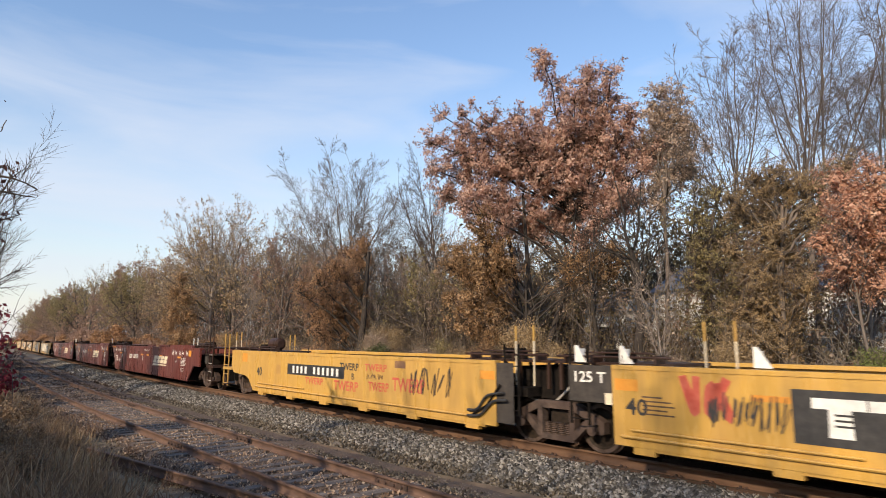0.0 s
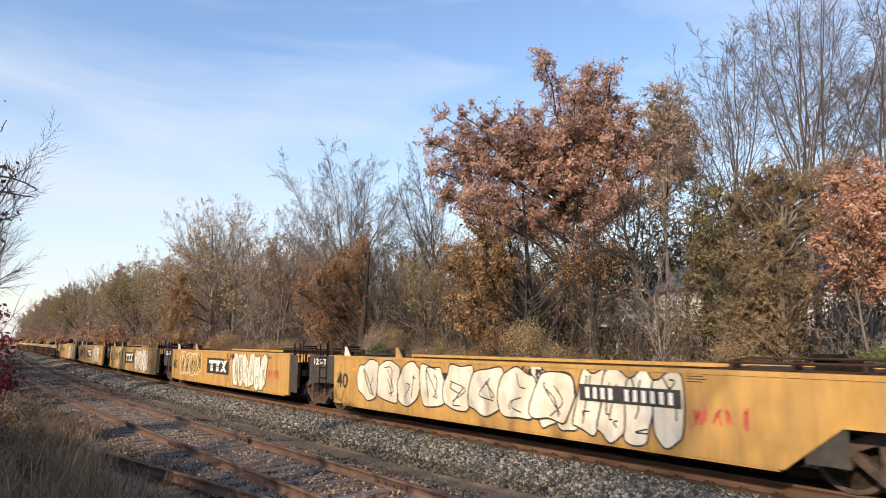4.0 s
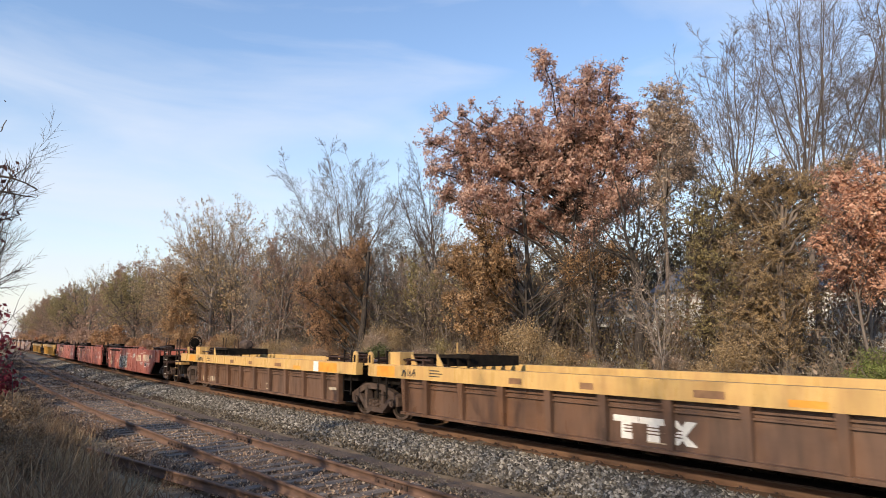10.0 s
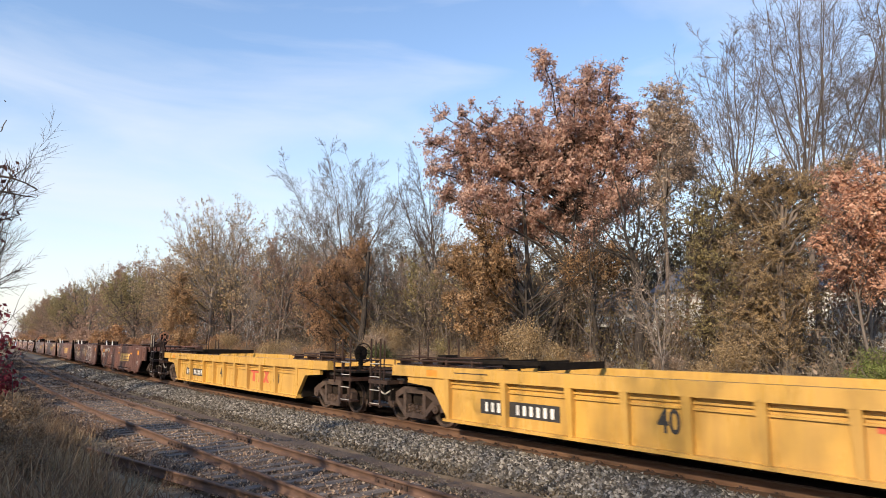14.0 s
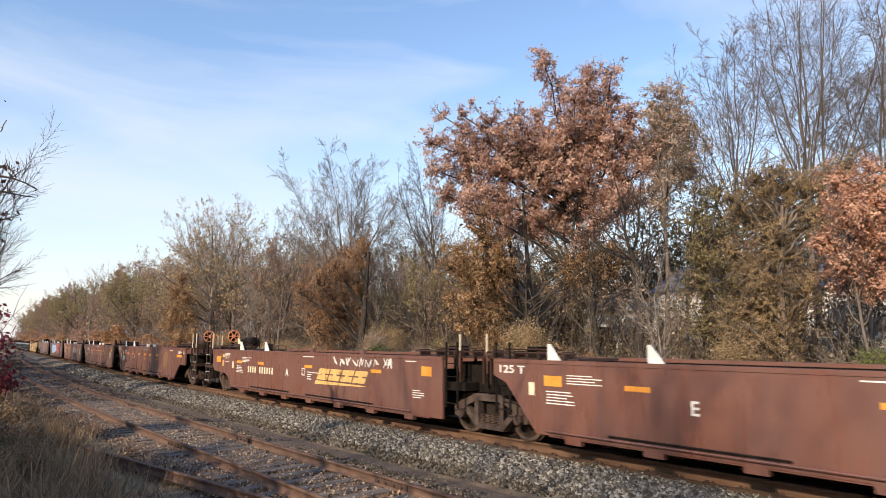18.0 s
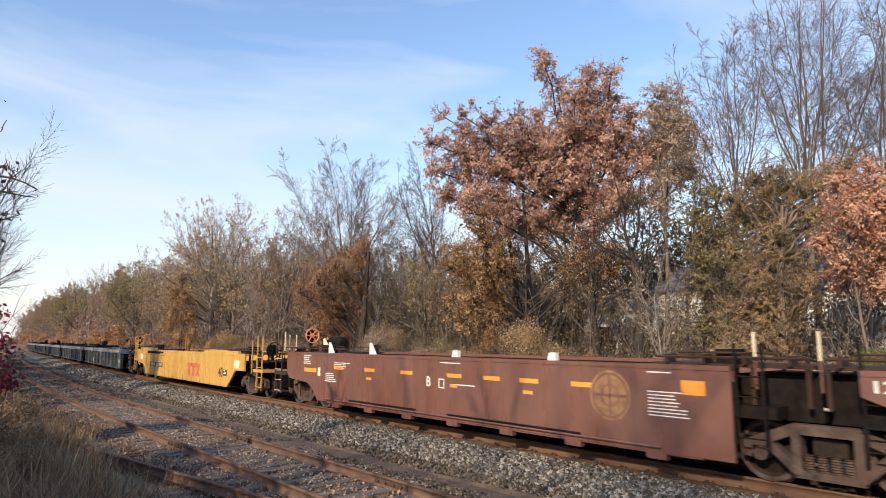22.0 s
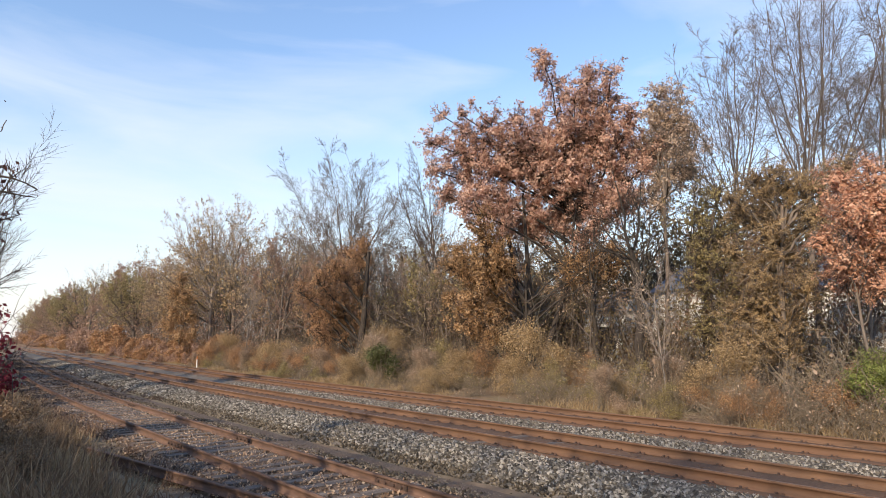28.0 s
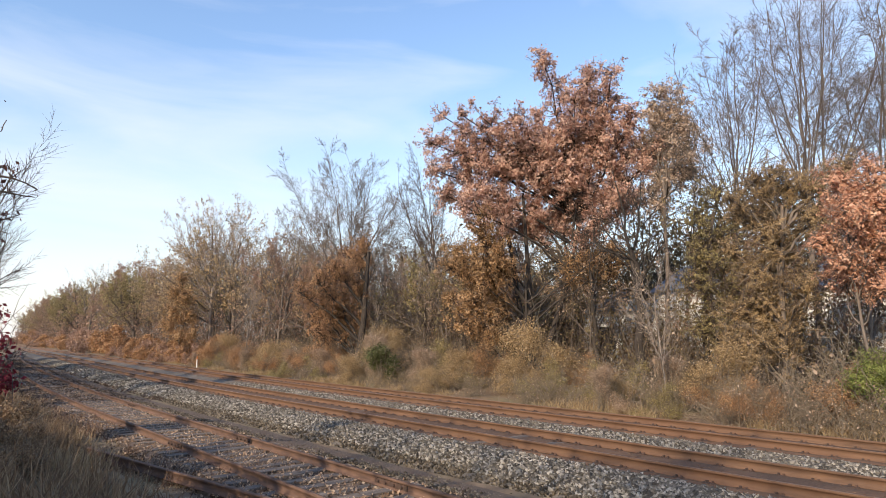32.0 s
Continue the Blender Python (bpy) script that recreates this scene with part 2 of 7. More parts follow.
def rail_section(h, top):
    w = 0.075
    return [(-w, top - h), (w, top - h), (w, top - h + 0.015), (0.012, top - h + 0.035), (0.010, top - 0.045), (0.037, top - 0.035), (0.037, top - 0.004), (0.03, top),
            (-0.03, top), (-0.037, top - 0.004), (-0.037, top - 0.035), (-0.010, top - 0.045), (-0.012, top - h + 0.035), (-w, top - h + 0.015)]


# ground: one sheet to the horizon
gx = np.concatenate([[-3000, -1500], np.arange(-700, -100, 20.0), np.arange(-100, 20, 1.5), np.arange(20, 140, 15.0), [400, 1500, 3000]])
gy = np.concatenate([[-3000, -800, -200, -60, -30, -15], np.arange(-10, 24, 0.5), np.arange(24, 60, 3.0), [80, 140, 300, 900, 3000]])


def ground_z(y):
    return np.interp(y, [-30, -2, 1.2, 2.6, 3.6, 8, 9, 17.2, 18.0, 19.2, 22, 40, 80, 3000], [0.9, 0.6, 0.15, -0.30, -0.42, -0.46, -0.62, -0.62, -0.42, -0.40, -0.25, 0.1, 0.4, 0.4])


GX, GY = np.meshgrid(gx, gy, indexing="ij")
rng = np.random.default_rng(3)
GZ = ground_z(GY) + rng.normal(0, 0.03, GX.shape)
gi = (np.arange(len(gx) - 1)[:, None] * len(gy) + np.arange(len(gy) - 1)).ravel()
ground_me = mesh_np("ground", np.stack([GX, GY + bend(GX) * (np.abs(GY) < 900), GZ], -1).reshape(-1, 3), np.stack([gi, gi + len(gy), gi + len(gy) + 1, gi + 1], -1))
ground = tagged(part("ground", ground_me, M["earth"]), "brown leaf-strewn earth beside the railway line", "ground", kind="structure")

ballast = swept("ballast_bed", [(-3.3, -0.60), (-2.05, -0.24), (-1.45, -0.20), (1.45, -0.21), (2.0, -0.26), (2.4, -0.26), (2.9, -0.21), (5.7, -0.21), (6.4, -0.27), (7.4, -0.62)], M["ballast"], TRACK_Y, closed=False, wobble=0.012)
tagged(ballast, "light grey crushed stone ballast under the double track", "ballast", kind="structure")
old_bed = swept("siding_bed", [(-1.9, -0.60), (-1.35, -0.345), (1.4, -0.345), (2.2, -0.40), (2.9, -0.60)], M["old_ballast"], SIDING_Y, closed=False, wobble=0.012, seed=2, path=siding_bend)
tagged(old_bed, "dark worn ballast of the old siding", "ballast", kind="structure")


for yc, nm in ((TRACK_Y, "near"), (TRACK_Y + 4.21, "far")):
    for lo, hi in ((-1.12, -0.80), (-0.70, 0.70), (0.80, 1.05)):
        strip = swept("rusty_ballast", [(lo, -0.205), (lo + 0.05, -0.178), (hi - 0.05, -0.178), (hi, -0.205)], M["rust_bed"], yc, closed=False, wobble=0.008, seed=7)
        tagged(strip, "rust-stained ballast along the rails", "ballast", kind="structure")


def track(name, yc, top, h, side_mat, label, path=bend):
    whole = tagged(new(name), label, "railway track", kind="structure")
    for s in (-0.7525, 0.7525):
        r = swept("rail", rail_section(h, top), side_mat, yc + s, path=path)
        r.parent = whole
        hd = swept("rail_head", [(-0.022, top + 0.001), (0.022, top + 0.001), (0.022, top + 0.004), (-0.022, top + 0.004)], M["rail_top"] if side_mat is M["rail"] else side_mat, yc + s, path=path)
        hd.parent = r
    return whole


near_track = track("track_near", TRACK_Y, 0.0, 0.185, M["rail"], "rusty main line rails on stone ballast")
far_track = track("track_far", TRACK_Y + 4.21, 0.0, 0.185, M["rail"], "rusty rails of the second main track")
siding = track("track_siding", SIDING_Y, -0.16, 0.165, M["old_rail"], "rusty old siding with worn wooden sleepers", siding_bend)


# ---- trees ----
def tubes(P, Rr, m):
    """Tapered tubes along polylines P (B, K, 3) with radii Rr (B, K)."""
    B, K, _ = P.shape
    T = np.gradient(P, axis=1)
    T /= np.linalg.norm(T, axis=2, keepdims=True) + 1e-9
    ref = np.where(np.abs(T[..., 2:3]) > 0.9, [1.0, 0, 0], [0, 0, 1.0])
    U = np.cross(T, ref)
    U /= np.linalg.norm(U, axis=2, keepdims=True) + 1e-9
    W = np.cross(T, U)
    a = 2 * np.pi * np.arange(m) / m
    V = P[:, :, None] + Rr[:, :, None, None] * (np.cos(a)[:, None] * U[:, :, None] + np.sin(a)[:, None] * W[:, :, None])
    b = np.arange(B)[:, None, None] * K * m + np.arange(K - 1)[None, :, None] * m
    c, d = np.arange(m), (np.arange(m) + 1) % m
    F = np.stack([b + c, b + d, b + m + d, b + m + c], -1).reshape(-1, 4)
    return V.reshape(-1, 3), F


def grow(rng, start, way, length, radius, wander, up, K):
    """Polylines for many branches at once."""
    B = len(start)
    P = np.zeros((B, K, 3))
    P[:, 0] = start
    d = way.copy()
    for k in range(1, K):
        d = d + rng.normal(0, wander, (B, 3)) + np.array([0, 0, up])
        d /= np.linalg.norm(d, axis=1, keepdims=True)
        P[:, k] = P[:, k - 1] + d * (length / (K - 1))[:, None]
    return P


def ramify(rng, P, R0, L, levels, wander, twig, fall=0.35, thin=0.62):
    """Branches upon branches, level by level, on the polylines P."""
    Vs, Fs, tips = [], [], []
    for lv, (nc, ratio, ang, u0, up) in enumerate(levels):
        B, K0, _ = P.shape
        u = u0 + (1 - u0) * (np.arange(nc)[None] + rng.random((B, nc))) / nc
        u[:, -1] = 0.995
        f = u * (K0 - 1)
        i = np.minimum(f.astype(int), K0 - 2)
        w = (f - i)[..., None]
        bi = np.arange(B)[:, None]
        S = P[bi, i] * (1 - w) + P[bi, i + 1] * w
        D = P[bi, i + 1] - P[bi, i]
        D /= np.linalg.norm(D, axis=2, keepdims=True)
        pr = R0[bi, i] * (1 - w[..., 0]) + R0[bi, i + 1] * w[..., 0]
        side = rng.normal(0, 1, D.shape)
        side -= (side * D).sum(2, keepdims=True) * D
        side /= np.linalg.norm(side, axis=2, keepdims=True)
        th = np.radians(ang) * (0.6 + 0.8 * rng.random((B, nc, 1)))
        th[:, -1] *= 0.4
        D = D * np.cos(th) + side * np.sin(th)
        Lc = L[:, None] * ratio * (0.65 + 0.6 * rng.random((B, nc))) * (1.1 - fall * (u - u0) / (1 - u0 + 1e-6))
        Kc = [6, 5, 3, 2, 2][min(lv, 4)] if lv < len(levels) - 1 else 2 + (lv < 3)
        rad = np.maximum(pr * thin, twig)
        P = grow(rng, S.reshape(-1, 3), D.reshape(-1, 3), Lc.ravel(), None, wander, up, Kc)
        L = Lc.ravel()
        R0 = rad.ravel()[:, None] * np.linspace(1, 0.35, Kc)[None]
        V, F = tubes(P, R0, [6, 4, 3, 3, 3][min(lv, 4)])
        Vs.append(V), Fs.append(F)
        tips.append(P)
    return Vs, Fs, tips


def tree_meshes(seed, height, radius, levels, leaves=0, leaf=0.12, trunk=0.45, lean=0.05, leaf_low=0.0, wander=0.10, spray=0.25, twig=0.010, wide=1.0):
    """Wood and leaves of one tree. levels: rows of (children, length by the parent's, angle, first place, upward pull)."""
    rng = np.random.default_rng(seed)
    K = 8
    way = np.array([[rng.normal(0, lean), rng.normal(0, lean), 1.0]])
    way /= np.linalg.norm(way)
    P = grow(rng, np.zeros((1, 3)), way, np.array([height * trunk]), None, wander * 0.5, 0.03, K)
    R0 = radius * (1 - 0.55 * np.linspace(0, 1, K))[None]
    R0[0, 0] *= 1.35
    Vs, Fs, off = [], [], 0
    V, F = tubes(P, R0, 7)
    Vs.append(V), Fs.append(F)
    off += len(V)
    V2, F2, tips = ramify(rng, P, R0, np.array([height * trunk]), levels, wander, twig)
    for V, F in zip(V2, F2):
        Vs.append(V), Fs.append(F + off)
        off += len(V)
    k = height / max(V[:, 2].max() for V in Vs)
    grown = np.array([k * wide, k * wide, k])
    n2 = len(Vs[0]) + len(Vs[1])
    wood = (mesh_np("trunk", np.concatenate(Vs[:2]) * grown, np.concatenate(Fs[:2])), mesh_np("crown", np.concatenate(Vs[2:]) * grown, np.concatenate(Fs[2:]) - n2))
    crown = None
    if leaves:
        P = tips[-1]
        B, K, _ = P.shape
        P = P * grown
        keep = np.flatnonzero(P[:, -1, 2] > leaf_low * height)
        b = rng.choice(keep, leaves)
        t = rng.random(leaves) ** 0.7 * (K - 1)
        i = np.minimum(t.astype(int), K - 2)
        C = P[b, i] + (P[b, i + 1] - P[b, i]) * (t - i)[:, None] + rng.normal(0, spray * leaf * 3, (leaves, 3))
        crown = leaf_quads("foliage", rng, C, leaf)
    return wood, crown


def leaf_quads(name, rng, C, size, facing=None):
    """Loose leaves at C; facing turns most of them outwards."""
    n = len(C)
    a = rng.normal(0, 1, (n, 3))
    if facing is not None:
        f = facing / (np.linalg.norm(facing, axis=1, keepdims=True) + 1e-9) + rng.normal(0, 0.45, (n, 3))
        a = np.cross(a, f)
    a /= np.linalg.norm(a, axis=1, keepdims=True)
    b = np.cross(a, rng.normal(0, 1, (n, 3)) if facing is None else f)
    b /= np.linalg.norm(b, axis=1, keepdims=True)
    s = size * (0.6 + 0.8 * rng.random((n, 1)))
    V = np.stack([C - a * s * 0.6, C - b * s * 0.36 + np.cross(a, b) * s * 0.12, C + a * s * 0.6, C + b * s * 0.36 + np.cross(a, b) * s * 0.12], 1)
    return mesh_np(name, V.reshape(-1, 3), np.arange(4 * n).reshape(n, 4))


def tree(name, meshes, bark, leaf_mat, m, label, group="", scale=1.0):
    root = tagged(new(name), label, "tree", group)
    part("trunk", meshes[0][0], bark, root)
    part("crown", meshes[0][1], bark, root)
    if meshes[1] is not None:
        part("foliage", meshes[1], leaf_mat, root)
    root.matrix_world = m @ Matrix.Scale(scale, 4)
    return root


VASE = [(8, 1.25, 34, 0.50, 0.09), (8, 0.52, 32, 0.22, 0.09), (7, 0.50, 34, 0.15, 0.07), (6, 0.55, 36, 0.15, 0.05)]
BROAD = [(8, 0.80, 52, 0.35, 0.06), (7, 0.52, 42, 0.25, 0.05), (7, 0.5, 42, 0.2, 0.03), (5, 0.5, 42, 0.2, 0.02)]
SLIM = [(12, 0.36, 42, 0.25, 0.10), (7, 0.5, 38, 0.2, 0.07), (6, 0.5, 40, 0.2, 0.05)]


def stand(x, y, turn=0.0, dz=0.0):
    return pose(x, y + float(bend(x)), float(ground_z(y)) + dz - 0.05, 0, 0, turn)



FAN = [(13, 0.36, 36, 0.20, 0.02), (9, 0.47, 38, 0.12, 0.01), (6, 0.50, 42, 0.12, 0.0)]


def fan_tree(name, seed, fork, ends, radius, bark, m, label, levels=FAN, twig=0.009, leaves=0, leaf=0.1, leaf_mat=None, wander=0.09, depth=0.6):
    """A bare tree whose limbs rise from a fork (u, z) to the given ends (u, z), each with side branches and fine twigs."""
    rng = np.random.default_rng(seed)
    root = tagged(new(name), label, "tree")
    n = len(ends)
    top = np.array([[fork[0], 0.0, fork[1]]])
    K = 9
    t = np.linspace(0, 1, K)[None, :, None]
    Pt = np.array([[0.0, 0, 0]])[:, None] * (1 - t) + top[:, None] * t
    Pt[:, 1:-1] += rng.normal(0, 0.06, (1, K - 2, 3)) * [1, 1, 0]
    V0, F0 = tubes(Pt, radius * (1 - 0.45 * np.linspace(0, 1, K))[None], 8)
    E_ = np.array([(u, 0.0, z) for u, z in ends], float)
    spread = np.abs(E_[:, 0]).max()
    E_[:, 1] = rng.uniform(-1, 1, n) * depth * spread
    S = Pt[0, rng.integers(K - 3, K, n)]
    mid = S + (E_ - S) * [0.55, 0.55, 0.45]
    Pl = S[:, None] * (1 - t) ** 2 + 2 * mid[:, None] * t * (1 - t) + E_[:, None] * t ** 2
    Pl[:, 1:-1] += np.cumsum(rng.normal(0, 0.09, (n, K - 2, 3)), 1) * [1, 1, 0.3]
    Rl = radius * rng.uniform(0.17, 0.42, (n, 1)) * np.linspace(1, 0.14, K)[None]
    V1, F1 = tubes(Pl, Rl, 6)
    V2, F2, tips = ramify(rng, Pl, Rl, np.linalg.norm(E_ - S, axis=1), levels, wander, twig, 0.72, 0.46)
    part("trunk", mesh_np("trunk", np.concatenate([V0, V1]), np.concatenate([F0, F1 + len(V0)])), bark, root)
    off = np.cumsum([0] + [len(v) for v in V2])
    part("crown", mesh_np("crown", np.concatenate(V2), np.concatenate([f + o for f, o in zip(F2, off)])), bark, root)
    if leaves:
        Q = tips[-1]
        b = rng.integers(0, len(Q), leaves)
        part("foliage", leaf_quads("foliage", rng, Q[b, -1] + rng.normal(0, leaf * 0.6, (leaves, 3)), leaf), leaf_mat, root)
    root.matrix_world = m
    return root


def clump_tree(name, seed, clumps, radius, bark, leaf_mat, m, label, leaves, leaf, depth=1.0, twigs=26, trunk_top=0.6, forks=1, puff=1.0):
    """A tree whose crown is a number of leafy boughs (u, z, size), each on a limb of its own."""
    rng = np.random.default_rng(seed)
    root = tagged(new(name), label, "tree")
    C = np.array(clumps, float) * [1, 1, puff]
    n = len(C)
    top = C[:, 1].max()
    centre = np.stack([C[:, 0], rng.uniform(-1, 1, n) * depth * (np.abs(C[:, 0]).max() * 0.6 + 0.4), C[:, 1]], 1)
    Vs, Fs, off = [], [], 0
    for k in range(forks):
        way = np.array([[rng.normal(0, 0.05) + (k - (forks - 1) / 2) * 0.16, rng.normal(0, 0.05), 1.0]])
        Pt = grow(rng, np.array([[0.25 * k, 0.1 * k, 0.0]]), way / np.linalg.norm(way), np.array([top * trunk_top]), None, 0.05, 0.04, 9)
        V, F = tubes(Pt, radius * (1 - 0.6 * np.linspace(0, 1, 9))[None], 7)
        Vs.append(V), Fs.append(F + off)
        off += len(V)
    # limbs
    z0 = np.clip(centre[:, 2] - C[:, 2] * 1.0 - 0.35 * np.hypot(centre[:, 0], centre[:, 1]), top * 0.12, top * trunk_top * 0.98)
    i = np.clip((z0 / (top * trunk_top) * 8), 0, 8).astype(int)
    S = Pt[0, i]
    t = np.linspace(0, 1, 7)[None, :, None]
    mid = (S + centre) / 2 + np.stack([0 * z0, 0 * z0, 0.12 * np.abs(centre[:, 0] - S[:, 0])], 1)
    Pl = S[:, None] * (1 - t) ** 2 + 2 * mid[:, None] * t * (1 - t) + centre[:, None] * t ** 2
    Pl[:, 1:-1] += rng.normal(0, 0.09, Pl[:, 1:-1].shape)
    V, F = tubes(Pl, radius * 0.42 * np.linspace(1, 0.3, 7)[None] * np.ones((n, 1)), 5)
    Vs.append(V), Fs.append(F + off)
    off += len(V)
    # boughs and twigs within each clump
    b = np.repeat(np.arange(n), twigs)
    d = rng.normal(0, 1, (len(b), 3)) + [0, 0, 0.25]
    d /= np.linalg.norm(d, axis=1, keepdims=True)
    Pb = grow(rng, Pl[b, rng.integers(4, 7, len(b))], d, C[b, 2] * rng.uniform(0.5, 1.25, len(b)), None, 0.22, 0.04, 4)
    V, F = tubes(Pb, np.full((len(b), 1), 0.022) * np.linspace(1, 0.4, 4)[None], 3)
    Vs.append(V), Fs.append(F + off)
    off += len(V)
    b2 = rng.integers(0, len(b), len(b) * 5)
    d = rng.normal(0, 1, (len(b2), 3)) + [0, 0, 0.2]
    d /= np.linalg.norm(d, axis=1, keepdims=True)
    Pc = grow(rng, Pb[b2, rng.integers(1, 4, len(b2))], d, C[b[b2], 2] * rng.uniform(0.15, 0.5, len(b2)), None, 0.2, 0.03, 3)
    V, F = tubes(Pc, np.full((len(b2), 1), 0.011) * np.linspace(1, 0.6, 3)[None], 3)
    Vs.append(V), Fs.append(F + off)
    n2 = sum(len(V) for V in Vs[:-2])
    part("trunk", mesh_np("trunk", np.concatenate(Vs[:-2]), np.concatenate(Fs[:-2])), bark, root)
    part("crown", mesh_np("crown", np.concatenate(Vs[-2:]), np.concatenate(Fs[-2:]) - n2), bark, root)
    w = C[b[b2], 2] ** 2
    pick = rng.choice(len(b2), leaves, p=w / w.sum())
    t = rng.random((leaves, 1)) * 1.15
    at = Pc[pick, 0] * (1 - t) + Pc[pick, 2] * t + rng.normal(0, leaf * 0.7, (leaves, 3))
    away = at - centre[b[b2[pick]]] + [0, 0, 0.3]
    part("foliage", leaf_quads("foliage", rng, at, leaf, away), leaf_mat, root)
    root.matrix_world = m
    return root


FACE = 49.2     # turn that sets a crown's broad side across the view
OAK = [(1.1, 18.3, 0.74), (2.2, 18.0, 0.74), (4.2, 18.6, 0.68), (4.7, 17.4, 0.8), (3.5, 17.0, 0.8), (1.4, 16.5, 0.91), (2.7, 15.8, 1.02), (4.3, 15.8, 1.02), (5.2, 16.3, 0.68), (-4.3, 16.0, 0.63), (-3.3, 15.6, 0.45), (-5.0, 14.1, 1.02), (-3.3, 14.5, 1.08), (-1.7, 14.8, 1.02), (-0.4, 14.7, 0.85), (-4.6, 12.8, 0.97), (-2.7, 13.0, 1.19), (-0.9, 12.8, 1.14), (-4.1, 11.3, 0.97), (-2.6, 11.0, 1.19), (-1.0, 10.8, 1.08)]
OAK += [(-3.2, 9.6, 0.85), (0.5, 14.4, 1.02), (1.5, 13.9, 1.25), (3.1, 13.8, 1.25), (0.8, 12.3, 1.31), (2.6, 12.0, 1.31), (1.1, 10.5, 1.08), (2.7, 10.3, 0.97), (5.7, 14.9, 0.91), (6.7, 14.2, 0.91), (5.0, 13.5, 1.19), (6.9, 12.6, 0.97), (4.0, 12.0, 1.19), (5.6, 11.8, 1.19), (4.9, 10.7, 0.97), (7.0, 11.2, 0.8), (3.7, 9.0, 0.74), (0.3, 9.2, 0.85)]
oak = clump_tree("oak_tree", 11, [(a, b - 0.045 * b, c) for a, b, c in OAK], 0.20, M["bark_black"], M["oak_leaf"], stand(-22.4, 25, FACE), "tall oak tree in russet autumn leaf beside the track", 125000, 0.115, 0.55, 40, forks=4, puff=1.3)
OAK_LOW = [(-2.4, 8.4, 0.87), (-3.2, 7.3, 0.92), (-1.7, 7.3, 0.87), (-3.6, 6.1, 0.87), (-2.1, 6.1, 0.98), (-1.1, 6.4, 0.76), (-3.5, 4.6, 0.76), (-2.3, 4.3, 0.98), (-3.2, 3.4, 0.7), (-1.4, 4.9, 0.81), (-1.7, 3.1, 0.81), (3.7, 6.7, 0.65), (4.7, 7.0, 0.76), (5.6, 6.4, 0.65), (4.4, 6.1, 0.6)]
clump_tree("oak_tree", 12, OAK_LOW, 0.12, M["bark_black"], M["rust_gold_leaf"], stand(-22.0, 24.2, FACE), "younger oak with golden brown leaves under a taller one", 34000, 0.09, 0.4, 36, trunk_top=0.7, puff=1.25)
PALE = [(0.2, 15.4, 0.68), (0.8, 15.5, 0.57), (-0.3, 14.6, 0.68), (1.4, 14.9, 0.68), (0.6, 13.9, 0.83), (1.6, 13.6, 0.73), (-0.1, 12.8, 0.89), (1.2, 12.2, 0.89), (0.4, 11.0, 0.78), (2.2, 11.3, 0.73), (0.1, 9.5, 0.73)]
clump_tree("half_bare_tree", 24, PALE, 0.15, M["bark"], M["pale_leaf"], stand(-16.2, 29, FACE), "half bare tree with pale tan leaves at the top", 15000, 0.11, 0.6, 40, 0.7, puff=1.35)
GOLD = [(-1.7, 7.3, 0.43), (-1.1, 7.9, 0.54), (-0.3, 8.2, 0.61), (0.6, 8.1, 0.65), (1.4, 8.0, 0.65), (2.4, 8.5, 0.61), (-0.7, 7.0, 0.65), (0.4, 7.1, 0.72), (1.3, 6.8, 0.65), (-0.4, 5.9, 0.72), (0.6, 5.7, 0.69), (-1.2, 5.7, 0.51), (-1.1, 4.7, 0.65), (-0.1, 4.5, 0.76), (0.7, 4.5, 0.58), (-1.6, 3.5, 0.61), (-0.6, 3.3, 0.76), (0.4, 3.1, 0.65), (-1.3, 2.3, 0.72), (-0.1, 2.1, 0.72), (-2.0, 2.3, 0.54)]
clump_tree("vine_tree", 25, GOLD, 0.16, M["bark"], M["gold_leaf"], stand(-8.6, 23.2, FACE), "tree overgrown from foot to top with golden brown vines", 130000, 0.043, 0.5, 44, 0.85, puff=1.3)
ORANGE = [(-0.3, 7.1, 0.55), (0.5, 7.4, 0.55), (-0.7, 6.3, 0.49), (0.1, 6.3, 0.6), (0.7, 6.5, 0.49), (-0.9, 5.5, 0.44), (-0.2, 5.3, 0.58), (0.5, 5.5, 0.49), (-1.0, 4.8, 0.36), (-0.3, 4.5, 0.49), (0.4, 4.7, 0.41), (0.0, 4.0, 0.38), (1.2, 5.8, 0.69)]
clump_tree("maple_tree", 27, ORANGE, 0.06, M["bark"], M["orange_leaf"], stand(-5.2, 20.6, FACE), "young tree with bright orange autumn leaves", 26000, 0.075, 0.8, 30, 0.8, puff=1.25)
SNAG = [(0.2, 9.8, 0.67), (-0.9, 8.9, 1.04), (0.2, 8.3, 0.89), (-1.4, 7.4, 1.12), (-2.6, 6.4, 1.26), (-4.1, 5.8, 0.97), (-1.8, 5.4, 1.26), (-3.2, 4.5, 1.12), (-0.2, 6.6, 0.89), (-1.3, 3.7, 1.12), (-2.9, 3.1, 0.97), (0.3, 4.1, 0.74)]
clump_tree("vine_tree", 28, SNAG, 0.30, M["bark_black"], M["rust_leaf"], stand(-37.8, 24, FACE), "dead trunk wrapped in rust brown vines", 34000, 0.08, 0.5, 44, 0.9, puff=1.25)
SMALL = [(-0.3, 9.6, 0.92), (-1.0, 7.9, 1.16), (0.6, 7.6, 1.27), (-1.2, 5.7, 1.27), (0.7, 5.4, 1.39), (-2.0, 4.1, 1.16), (0.1, 3.2, 1.39), (1.8, 3.5, 0.92)]
